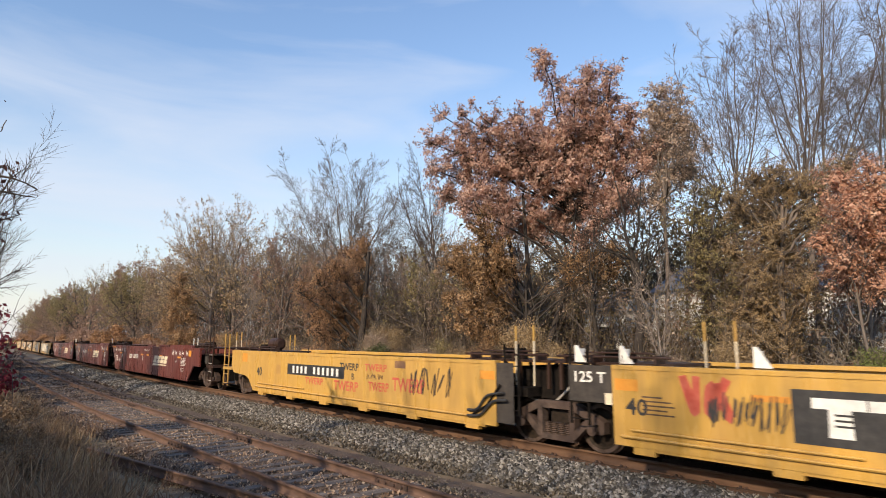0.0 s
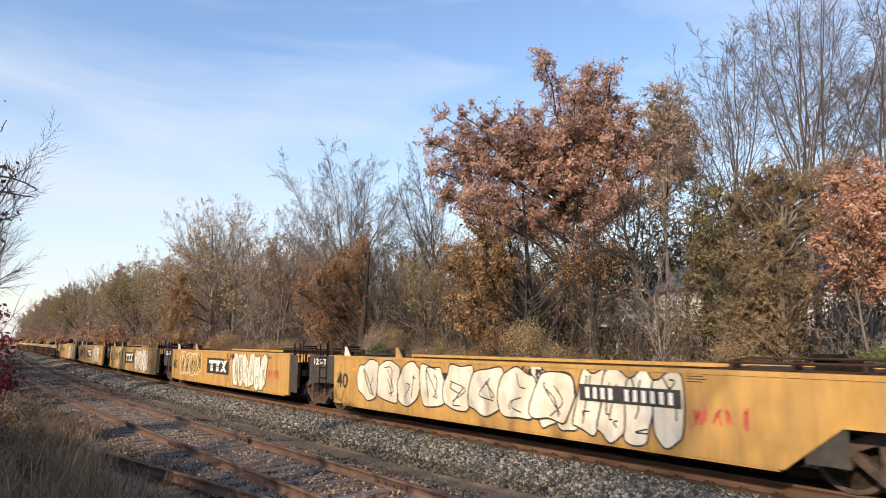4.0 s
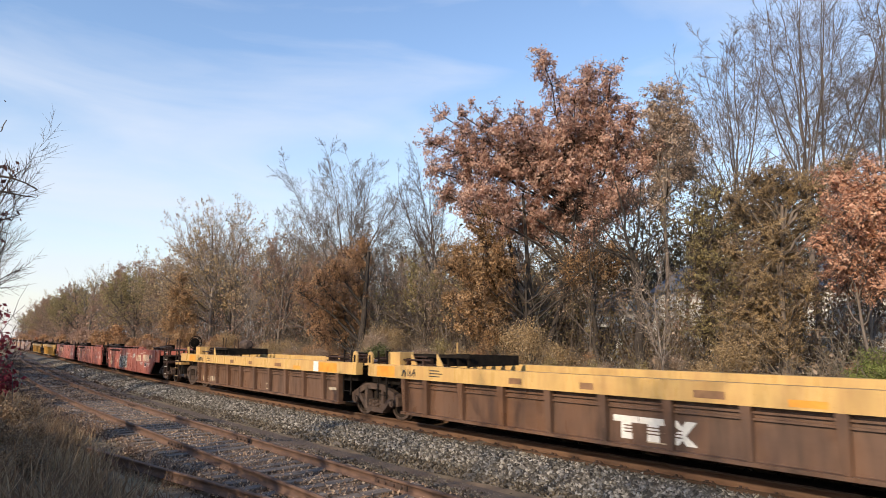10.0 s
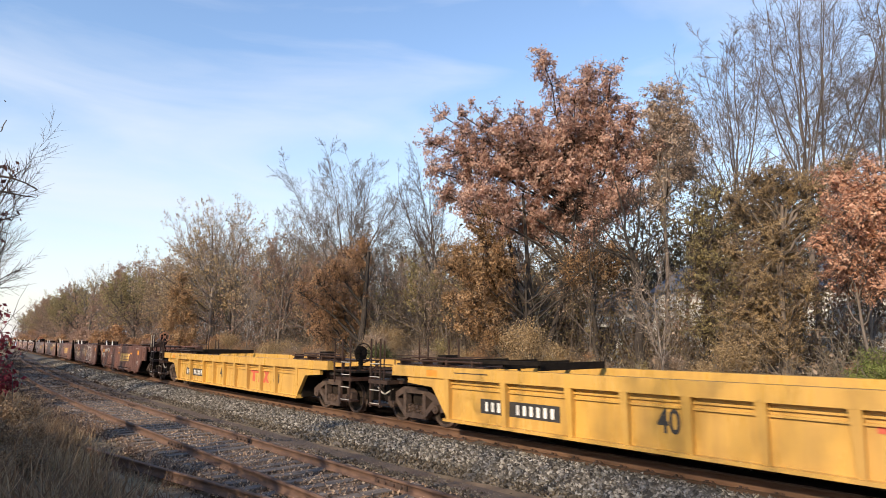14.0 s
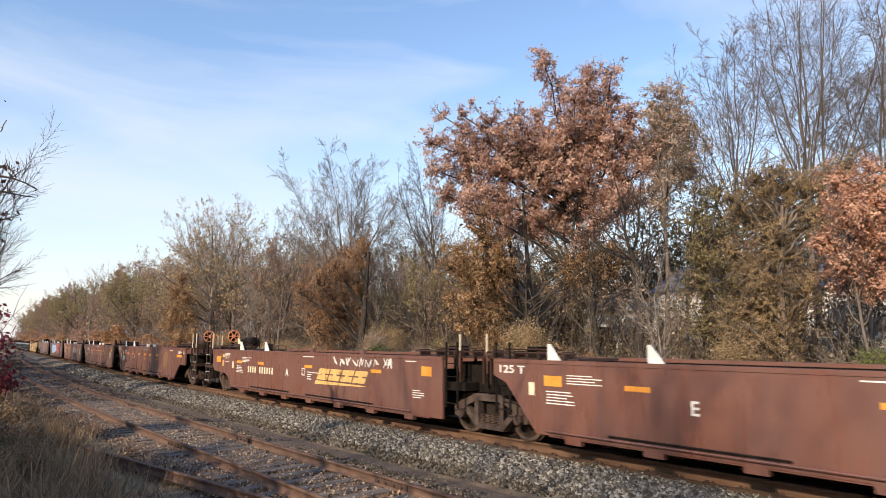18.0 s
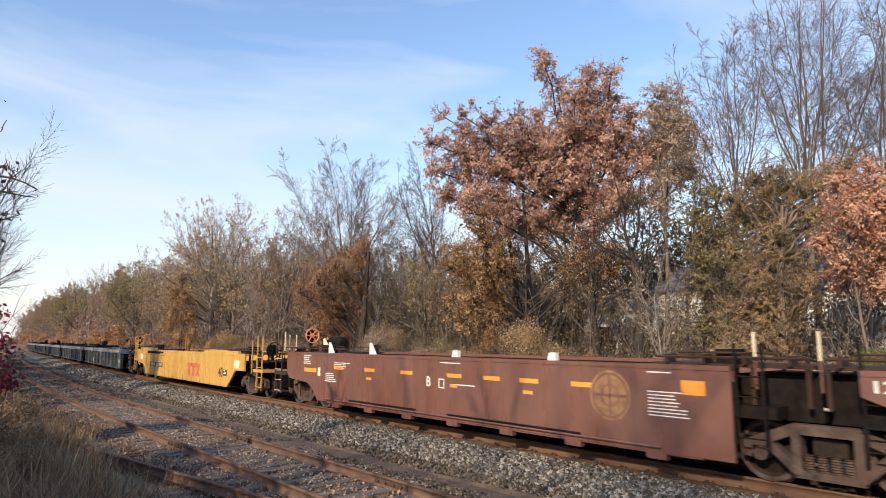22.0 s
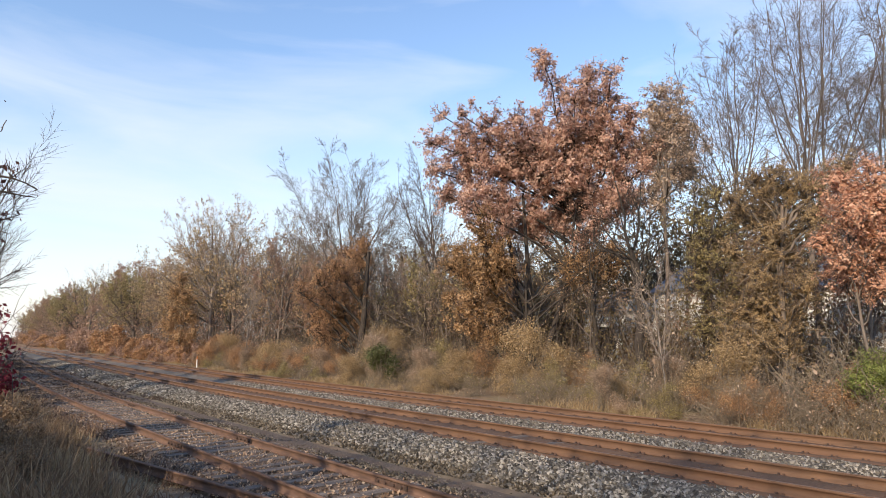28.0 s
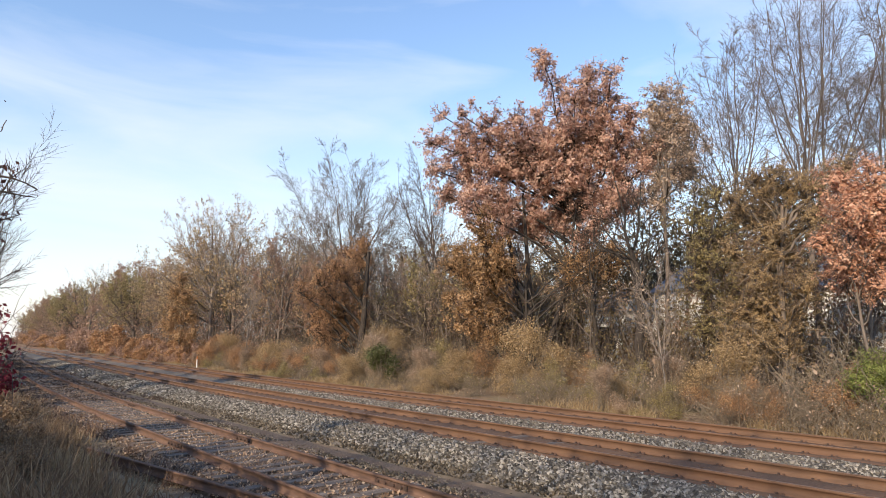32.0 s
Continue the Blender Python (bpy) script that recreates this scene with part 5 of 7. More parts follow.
# ---- stones, sleepers and small things of the line ----
def stones(name, seed, n, x0, x1, y0, y1, size, mat, label, near=1.0):
    """Loose crushed stones on the bed, each a small rough lump."""
    rng = np.random.default_rng(seed)
    x = x1 - (x1 - x0) * rng.random(n) ** near
    y = rng.uniform(y0, y1, n)
    z = bed_z(y)
    c = np.stack([x, y + bend(x), z + size * 0.15], 1)
    o = np.array([(1, 0, 0), (-1, 0, 0), (0, 1, 0), (0, -1, 0), (0, 0, 1), (0, 0, -1)], float)
    V = o[None] * rng.uniform(0.55, 1.25, (n, 6, 1)) + rng.normal(0, 0.25, (n, 6, 3))
    q = rng.normal(0, 1, (n, 3))
    q /= np.linalg.norm(q, axis=1, keepdims=True)
    V = V + 2 * np.cross(q[:, None], V) * 0.4
    V = V * (size * rng.uniform(0.35, 0.75, (n, 1, 1))) + c[:, None]
    f = np.array([(0, 2, 4), (2, 1, 4), (1, 3, 4), (3, 0, 4), (2, 0, 5), (1, 2, 5), (3, 1, 5), (0, 3, 5)])
    F = (np.arange(n)[:, None, None] * 6 + f[None]).reshape(-1, 3)
    return tagged(part(name, mesh_np(name, V.reshape(-1, 3), F), mat), label, "stones", kind="stuff")


def bed_z(y):
    return np.interp(y, [2.0, 3.67, 4.22, 6.97, 7.52, 8.0, 8.97, 9.57, 12.47, 13.02, 13.42, 13.92, 16.72, 17.42, 18.4], [-0.35, -0.45, -0.345, -0.345, -0.43, -0.5, -0.24, -0.215, -0.22, -0.26, -0.26, -0.22, -0.22, -0.28, -0.55])


stones("ballast_stones", 81, 18000, -36, -2.5, 8.45, 9.95, 0.068, M["stone"], "pale grey crushed stones on the ballast shoulder", 1.6)
stones("dull_stones", 181, 14000, -34, -3.0, 6.9, 8.65, 0.055, M["stone_dull"], "brownish grey stones at the foot of the shoulder", 1.6)
stones("ballast_stones", 82, 9000, -34, -1.0, 12.9, 14.1, 0.062, M["stone"], "pale grey crushed stones between the tracks", 1.6)
stones("rusty_stones", 83, 5000, -30, -1.0, 10.35, 11.7, 0.05, M["stone_rust"], "rust-stained stones between the rails", 1.5)
stones("rusty_stones", 183, 4000, -30, -1.0, 14.5, 16.0, 0.05, M["stone_rust"], "rust-stained stones between the far rails", 1.5)
stones("siding_stones", 84, 15000, -40, -5.5, 3.4, 7.4, 0.036, M["stone_old"], "dark stained stones of the old siding", 1.4)
stones("far_stones", 85, 5000, -90, -30, 8.2, 9.9, 0.10, M["stone"], "grey crushed stones along the line", 1.4)
stones("far_dull_stones", 185, 8000, -90, -28, 3.4, 8.4, 0.09, M["stone_old"], "dark stained stones far along the siding", 1.4)
rng = np.random.default_rng(86)
n = 15000
lx, ly = -6 - 28 * rng.random(n) ** 1.3, rng.uniform(2.2, 6.9, n)
litter = leaf_quads("fallen_leaves", rng, np.stack([lx, ly + bend(lx), bed_z(ly) + 0.03], 1), 0.05)
tagged(part("fallen_leaves", litter, M["tan_leaf"]), "pale fallen leaves lying about the siding", "leaves", kind="stuff")


def tie_mesh(w, h, l, seed):
    rng = np.random.default_rng(seed)
    bm = bmesh.new()
    bx(bm, -w / 2, w / 2, -l / 2, l / 2, -h, 0)
    bmesh.ops.bevel(bm, geom=bm.edges[:], offset=0.012, segments=1, affect="EDGES")
    for v in bm.verts:
        v.co += Vector(rng.normal(0, 0.006, 3))
    me = bpy.data.meshes.new("tie")
    bm.to_mesh(me)
    bm.free()
    me.materials.append(M["tie"])
    return me


TIES = [tie_mesh(0.22, 0.15, 2.55, 90 + i) for i in range(4)]
rng = np.random.default_rng(87)
for whole, yc, z, x0, x1 in ((siding, SIDING_Y, -0.312, -62, -4), (near_track, TRACK_Y, -0.188, -46, 1), (far_track, TRACK_Y + 4.21, -0.188, -46, 1)):
    for x in np.arange(x0, x1, 0.54):
        o = part("tie", TIES[int(rng.integers(0, 4))], None, whole)
        o.location = (x + rng.normal(0, 0.02), yc + float(bend(x)) + rng.normal(0, 0.03), z + rng.normal(0, 0.006))
        o.rotation_euler = (0, 0, rng.normal(0, 0.02))
bm = bmesh.new()
bx(bm, -0.10, 0.10, -0.17, 0.17, 0, 0.018)
for s in (-1, 1):
    bx(bm, -0.055, -0.02, s * 0.095 - 0.02, s * 0.095 + 0.02, 0.018, 0.048)
    bx(bm, 0.03, 0.065, s * 0.09 - 0.02, s * 0.09 + 0.02, 0.018, 0.042)
plate_me = bpy.data.meshes.new("tie_plate")
bm.to_mesh(plate_me)
bm.free()
plate_me.materials.append(mottled("dark_rusty_plate", (0.03, 0.02, 0.016), (0.10, 0.055, 0.038), 9.0, 0.85))
for whole, yc in ((near_track, TRACK_Y), (far_track, TRACK_Y + 4.21)):
    for s in (-0.7525, 0.7525):
        for x in np.arange(-38, 0, 0.54):
            o = part("tie_plate", plate_me, None, whole)
            o.location = (x, yc + s + float(bend(x)), -0.187)
bm = bmesh.new()
for s in (-1, 1):
    bx(bm, -0.45, 0.45, s * 0.028 - 0.014, s * 0.028 + 0.014, -0.125, -0.045)
    for x in (-0.33, -0.12, 0.12, 0.33):
        rod(bm, (x, s * 0.03, -0.085), (x, s * 0.075, -0.085), 0.022, 6)
joint_me = bpy.data.meshes.new("joint_bar")
bm.to_mesh(joint_me)
bm.free()
joint_me.materials.append(plate_me.materials[0])
for x, s in ((-14.9, -1), (-14.6, 1), (-8.6, 1), (-24.8, 1)):
    o = part("joint_bar", joint_me, None, siding)
    o.location = (x, SIDING_Y + s * 0.7525 + float(bend(x)), -0.16)
# a lone old rail that runs into the weeds
old = swept("old_rail", rail_section(0.165, 0.0), M["old_rail"], 0.0, np.array([-9.0, -6.0, -3.0, 0.0, 3.0, 5.5]))
old.matrix_world = pose(-13.2, 3.55, -0.20, 0, 0, 9.6)
tagged(old, "rusty old rail lying half buried in weeds", "rail", kind="structure")


# ---- weeds and trees on the near bank ----
def grass(name, seed, n, spots, h, mat, label, droop=0.25, wide=0.012):
    """Blades and stalks in tufts."""
    rng = np.random.default_rng(seed)
    C = np.array(spots, float)
    b = rng.integers(0, len(C), n)
    S = np.zeros((n, 3))
    S[:, :2] = C[b, :2] + rng.normal(0, 1, (n, 2)) * C[b, 2:3]
    S[:, 2] = ground_z(S[:, 1] - bend(S[:, 0])) - 0.03
    d = np.concatenate([rng.normal(0, droop, (n, 2)), np.ones((n, 1))], 1)
    d /= np.linalg.norm(d, axis=1, keepdims=True)
    Pm = grow(rng, S, d, h * rng.uniform(0.4, 1.15, n), None, 0.16, -0.06, 4)
    side = np.cross(d, rng.normal(0, 1, (n, 3)))
    side /= np.linalg.norm(side, axis=1, keepdims=True)
    w = wide * np.array([1, 0.9, 0.7, 0.15])[None, :, None]
    V = np.stack([Pm - side[:, None] * w, Pm + side[:, None] * w], 2).reshape(-1, 3)
    i = np.arange(n)[:, None] * 8 + np.arange(3)[None] * 2
    F = np.stack([i, i + 1, i + 3, i + 2], -1).reshape(-1, 4)
    return tagged(part(name, mesh_np(name, V, F), mat), label, "grass", kind="stuff")


rng = np.random.default_rng(91)
tufts = [(x, 18.7 + rng.uniform(-0.2, 0.9) + float(bend(x)), rng.uniform(0.15, 0.5)) for x in rng.uniform(-75, 1, 46)] + [(-13.6, 19.2, 0.5), (-14.6, 19.3, 0.4), (-13.0, 19.6, 0.5)]
grass("dry_grass", 92, 8000, tufts, 0.42, M["straw"], "dry straw grass at the foot of the brush", 0.45, 0.008)
grass("bank_weeds", 93, 9000, [(rng.uniform(-34, -8), rng.uniform(0.6, 2.7), 0.35) for i in range(110)], 0.62, M["pale_weed"], "tall dry brown weeds on the near bank", 0.35, 0.008)
grass("tall_weeds", 99, 9000, [(x, rng.uniform(2.3, 3.0) + 0.02 * (-x - 15), 0.22) for x in rng.uniform(-44, -14.5, 70)], 0.62, M["pale_weed"], "tall sunburnt weeds along the near bank", 0.32, 0.007)
grass("siding_weeds", 94, 2600, [(rng.uniform(-30, -8), rng.uniform(2.6, 4.6), 0.25) for i in range(50)], 0.35, M["weed"], "sparse dry weeds beside the siding", 0.5, 0.006)
bank_bush = mound_meshes(97, 0.9, 1.3, 9, 3000, 0.05, 46)
bank_first = None
for k, (x, y, s) in enumerate(((-10.2, 0.9, 0.55), (-11.4, 1.5, 0.55), (-12.6, 1.2, 0.7), (-14.0, 1.9, 0.7), (-15.5, 1.6, 0.85), (-17.5, 2.1, 0.9), (-20.5, 1.7, 1.1), (-23.5, 1.7, 1.2), (-27, 1.8, 1.25), (-31, 2.0, 1.3), (-36, 1.9, 1.4), (-42, 2.0, 1.5), (-50, 2.2, 1.7), (-60, 2.2, 2.0))):
    if bank_first is None:
        bank_first = bush("bush", bank_bush, M["cane"], M["pale_weed"], stand(x, y, 0), "dark brown withered weeds and brambles on the near bank", "weeds on the near bank", s)
    else:
        copy_thing(bank_first, stand(x, y, k * 77)).scale = (s, s, s)
bush("crimson_bush", mound_meshes(158, 2.8, 1.4, 13, 2600, 0.085, 40), M["bark_dark"], M["crimson_leaf"], stand(-17.4, 1.2, 0), "dark crimson bush on the near bank", s=1.12)
clump_tree("leafy_tree", 95, [(0.5, 4.6, 0.5), (0.2, 4.0, 0.55), (0.55, 3.7, 0.4), (0.1, 5.1, 0.5), (-0.6, 5.6, 0.9), (-0.8, 4.4, 0.9), (-0.9, 3.3, 0.8), (0.15, 3.2, 0.35)], 0.09, M["bark_dark"], M["dark_leaf"], stand(-12.6, 0.45, FACE), "small tree with a few dark withered leaves", 420, 0.075, 0.4, 5, 0.8)
tree("bare_tree", tree_meshes(96, 12.5, 0.16, VASE, 0, trunk=0.38, wander=0.09), M["bark_dark"], None, stand(-31.5, 1.3, 0), "bare tree with fine twigs on the near bank")
# the bare trees behind the bank, whose shadows fall over the line
for x, y, s, turn in ((-3.0, -9.0, 0.95, 0), (-24, -9, 0.9, 60), (-33, -7, 1.0, 140), (-42, -6, 1.05, 220), (-50, -5, 1.05, 320)):
    copy_thing(wood_first[0], stand(x, y, turn)).scale = (s, s, s)

# unseen bushes, added and scaled to cast shade on the bank and tracks
for k, (x, y, s) in enumerate(((-14.6, -1.7, 0.75), (-12.8, -1.9, 1.05), (-11.2, -2.0, 1.45), (-9.8, -2.2, 1.45), (-8.4, -2.4, 1.4), (-6.6, -2.9, 1.3), (-13.6, -3.4, 1.0), (-48, -4.5, 3.2), (-59, -3.5, 3.6), (-72, -3.0, 3.4), (-88, -2.0, 4.0), (-106, -0.5, 4.0))):
    o = copy_thing(brush_first[1], stand(x, y, k * 60))
    o.scale = (s, s, s)
    o["group"] = "weeds on the near bank"

# unseen trees added behind the eye; their shade falls on the line to the right
for x, y, s, turn in ((2.4, -12.6, 0.66, 140), (7.5, -12.2, 0.68, 250)):
    copy_thing(tall_bare, stand(x, y, turn)).scale = (s, s, s)
# more unseen trees, added left of the view to shade the far tracks
for x, y, s, k in ((-37, -8.5, 0.95, 2), (-46, -5.5, 0.9, 5), (-55, -4.5, 1.0, 2), (-30, -10, 0.8, 5), (-62, -7, 1.0, 4), (-72, -5, 0.95, 2), (-83, -6, 1.0, 4), (-96, -4, 1.05, 2), (-112, -4, 1.0, 4), (-130, -2, 1.1, 2)):
    copy_thing(wood_first[k], stand(x, y, x * 3)).scale = (s, s, s)
grass("straw_tufts", 98, 900, [(-12.6, 2.3, 0.22), (-13.6, 2.7, 0.25), (-17.0, 3.0, 0.3), (-20.5, 3.0, 0.3)], 0.5, M["straw"], "pale dry grass tufts beside the siding", 0.4, 0.006)

# ---- beside the line ----
box = tagged(new("signal_box"), "small dark relay box beside the far track", "relay box")
bm = bmesh.new()
bx(bm, -0.35, 0.35, -0.3, 0.3, 0.25, 1.45)
bx(bm, -0.40, 0.40, -0.35, 0.35, 1.45, 1.52)
part("cabinet", bm, mottled("dark_painted_metal", (0.02, 0.018, 0.018), (0.05, 0.045, 0.04), 6.0, 0.6), box)
bm = bmesh.new()
for x in (-0.25, 0.25):
    bx(bm, x - 0.05, x + 0.05, -0.2, 0.2, 0, 0.25)
part("foot", bm, M["tie"], box)
box.matrix_world = stand(-140, 19.0, 0) @ Matrix.Scale(1.15, 4)
post = tagged(new("marker_post"), "thin white marker post with an orange top", "post")
bm = bmesh.new()
rod(bm, (0, 0, 0), (0, 0, 0.85), 0.05, 8)
part("stake", bm, mottled("white_post_paint", (0.6, 0.58, 0.55), (0.75, 0.73, 0.7), 9, 0.6), post)
bm = bmesh.new()
rod(bm, (0, 0, 0.85), (0, 0, 1.15), 0.055, 8)
part("cap", bm, mottled("orange_post_paint", (0.6, 0.2, 0.06), (0.7, 0.3, 0.1), 9, 0.6), post)
post.matrix_world = stand(-57, 18.3, 0)


def house(x, y, w, d, h, wall, roof, label, turn):
    root = tagged(new("house"), label, "house")
    bm = bmesh.new()
    bx(bm, -w / 2, w / 2, -d / 2, d / 2, 0, h)
    part("wall", bm, wall, root)
    bm = bmesh.new()
    prism(bm, [(-w / 2 - 0.3, h), (w / 2 + 0.3, h), (0, h + w * 0.36)], -d / 2 - 0.3, d / 2 + 0.3)
    part("roof", bm, roof, root)
    for s in (-0.25, 0.25):
        bm = bmesh.new()
        bx(bm, w * s - 0.5, w * s + 0.5, -d / 2 - 0.03, -d / 2 + 0.02, h * 0.4, h * 0.4 + 1.3)
        part("window", bm, mottled("dark_window_glass", (0.03, 0.035, 0.04), (0.06, 0.065, 0.07), 3, 0.15, bumpy=0), root)
    root.matrix_world = pose(x, y, 0.2, 0, 0, turn)


siding_white = mottled("white_house_cladding", (0.62, 0.62, 0.60), (0.78, 0.78, 0.76), 4.0, 0.6, bumpy=0.1, stretch=(0.1, 0.1, 6))
roof_grey = mottled("blue_grey_shingles", (0.12, 0.14, 0.17), (0.22, 0.25, 0.29), 8.0, 0.85)
house(-22.4, 34.2, 4, 5, 3.7, siding_white, roof_grey, "white clad house glimpsed behind the trees", 40)
house(-17.0, 36.5, 5, 6, 5.0, siding_white, roof_grey, "pale house with a blue-grey roof behind the trees", 60)
house(-8.0, 35.5, 5, 6, 4.6, siding_white, roof_grey, "white clad house behind a tall bare tree", 75)



# ---- markings and fittings of the cars ----
# u is counted along a unit from its rear truck, z from the rails; the near side stands at y = -1.52
def sheet(rects, y):
    bm = bmesh.new()
    for x0, x1, z0, z1 in rects:
        v = [bm.verts.new(p) for p in ((x0, y, z0), (x1, y, z0), (x1, y, z1), (x0, y, z1))]
        bm.faces.new(v)
    return bm


def facing(me):
    """Turn painted sheets outward, to the near side."""
    for p in me.polygons:
        if p.normal.y > 0:
            p.flip()
    me.update()
    return me


def flat(name, bm, mat, u, label=""):
    me = bpy.data.meshes.new(name)
    bm.to_mesh(me)
    bm.free()
    return part(name, facing(me), mat, u, label)


def patch(u, L, u0, u1, z0, z1, mat, name="patch", y=-1.524, label=""):
    a = -L / 2
    return flat(name, sheet([(a + u0, a + u1, z0, z1)], y), mat, u, label)


def lines(u, L, u0, u1, z0, z1, n, mat, seed=0, name="stencil", y=-1.524):
    """Small print that cannot be read: plain bars."""
    rng = random.Random(seed * 31 + n)
    a, h = -L / 2, (z1 - z0) / n
    return tagged(flat(name, sheet([(a + u0, a + u0 + (u1 - u0) * rng.uniform(0.6, 1.0), z1 - h * (k + 0.36), z1 - h * k) for k in range(n)], y), mat, u), kind="stuff")


def frame_bars(u, L, u0, u1, z0, z1, mat, w, y=-1.525):
    """An empty painted frame of four bars."""
    a = -L / 2
    return flat("painted_frame", sheet([(a + u0, a + u1, z0, z0 + w), (a + u0, a + u1, z1 - w, z1), (a + u0, a + u0 + w, z0 + w, z1 - w), (a + u1 - w, a + u1, z0 + w, z1 - w)], y), mat, u)


def digits(u, L, u0, u1, z0, z1, groups, mat, name="number_bars", y=-1.524):
    """A car's mark and number as plain upright bars."""
    a, n = -L / 2, sum(groups) + len(groups) - 1
    w = (u1 - u0) / n
    rects, k = [], 0
    for g in groups:
        rects += [(a + u0 + w * (k + i) + 0.26 * w, a + u0 + w * (k + i + 1) - 0.26 * w, z0, z1) for i in range(g)]
        k += g + 1
    return tagged(flat(name, sheet(rects, y), mat, u), kind="stuff")


FONT = {}


def word(u, L, text, u0, z0, h, mat, w=None, name="lettering", y=-1.525):
    if text not in FONT:
        c = bpy.data.curves.new("word", "FONT")
        c.body, c.offset, c.resolution_u = text, 0.018, 3
        o = new("word", c)
        bpy.context.view_layer.update()
        me = bpy.data.meshes.new_from_object(o.evaluated_get(bpy.context.evaluated_depsgraph_get()))
        bpy.data.objects.remove(o)
        v = np.empty(len(me.vertices) * 3, np.float32)
        me.vertices.foreach_get("co", v)
        FONT[text] = (v.reshape(-1, 3), [tuple(p.vertices) for p in me.polygons])
        bpy.data.meshes.remove(me)
    v, faces = FONT[text]
    lo, hi = v.min(0), v.max(0)
    s = h / (hi[1] - lo[1])
    sx = w / (hi[0] - lo[0]) if w else s
    me = bpy.data.meshes.new("word")
    me.from_pydata([(-L / 2 + u0 + (p[0] - lo[0]) * sx, y, z0 + (p[1] - lo[1]) * s) for p in v], [], faces)
    me.update()
    return part(name, facing(me), mat, u)


def curve_through(pts, n=7):
    P_ = np.asarray(pts, float)
    Q = np.concatenate([2 * P_[:1] - P_[1:2], P_, 2 * P_[-1:] - P_[-2:-1]])
    t = np.linspace(0, 1, n, endpoint=False)[:, None]
    out = []
    for i in range(len(P_) - 1):
        a, b, c, d = Q[i:i + 4]
        out.append(0.5 * ((2 * b) + (-a + c) * t + (2 * a - 5 * b + 4 * c - d) * t ** 2 + (-a + 3 * b - 3 * c + d) * t ** 3))
    return np.concatenate(out + [P_[-1:]])


def ribbon(bm, pts, w, y):
    P_ = np.asarray(pts, float)
    T = np.gradient(P_, axis=0)
    T /= np.linalg.norm(T, axis=1, keepdims=True) + 1e-9
    N = np.stack([-T[:, 1], T[:, 0]], 1) * w / 2
    a = [bm.verts.new((p[0], y, p[1])) for p in P_ + N]
    b = [bm.verts.new((p[0], y, p[1])) for p in P_ - N]
    for i in range(len(P_) - 1):
        bm.faces.new((a[i], a[i + 1], b[i + 1], b[i]))


def scrawl(u, L, seed, u0, u1, z0, z1, n, mat, w=0.03, name="graffiti", y=-1.526, slant=0.15):
    """A sprayed scrawl of n looping strokes."""
    rng = np.random.default_rng(seed)
    a, cell = -L / 2 + u0, (u1 - u0) / n
    bm = bmesh.new()
    for k in range(n):
        m = int(rng.integers(4, 7))
        x = a + cell * (k + 0.5 + rng.uniform(-0.5, 0.5, m))
        z = np.where(np.arange(m) % 2 == int(rng.integers(0, 2)), rng.uniform(z0, z0 + 0.35 * (z1 - z0), m), rng.uniform(z1 - 0.35 * (z1 - z0), z1, m))
        ribbon(bm, curve_through(np.stack([x + slant * (z - z0), z], 1), 6), w * rng.uniform(0.8, 1.3), y - 0.0004 * k)
    return tagged(flat(name, bm, mat, u), kind="stuff")


def bubbles(u, L, seed, u0, u1, z0, z1, n, fill, line, w=0.045, name="graffiti", y=-1.526):
    """Fat sprayed bubble shapes, filled and outlined."""
    rng = np.random.default_rng(seed)
    a, cell = -L / 2 + u0, (u1 - u0) / n
    for k in range(n):
        bf, bl = bmesh.new(), bmesh.new()
        cx, cz = a + cell * (k + 0.5), (z0 + z1) / 2 + rng.uniform(-0.04, 0.04)
        t = np.linspace(0, 2 * np.pi, 13)[:-1]
        r = rng.uniform(0.78, 1.12, 12)
        lean = rng.uniform(-0.25, 0.25)
        px = np.sign(np.cos(t)) * np.abs(np.cos(t)) ** 0.6 * cell * 0.58 * r
        pz = np.sign(np.sin(t)) * np.abs(np.sin(t)) ** 0.7 * (z1 - z0) * 0.5 * np.clip(r, 0.8, 1.05)
        ring = np.stack([cx + px + lean * pz, cz + pz], 1)
        ring = curve_through(np.concatenate([ring, ring[:1]]), 4)
        yk = y - 0.0016 * k
        bf.faces.new([bf.verts.new((p[0], yk, p[1])) for p in ring[:-1]])
        ribbon(bl, ring, w, yk - 0.0006)
        for _ in range(3):
            q = np.stack([cx + rng.uniform(-0.3, 0.3, 3) * cell, cz + np.sort(rng.uniform(-0.4, 0.4, 3)) * (z1 - z0)], 1)
            ribbon(bl, curve_through(q, 5), w * 0.9, yk - 0.0009)
        f = flat(name, bf, fill, u)
        tagged(flat("outline", bl, line, f), kind="stuff")


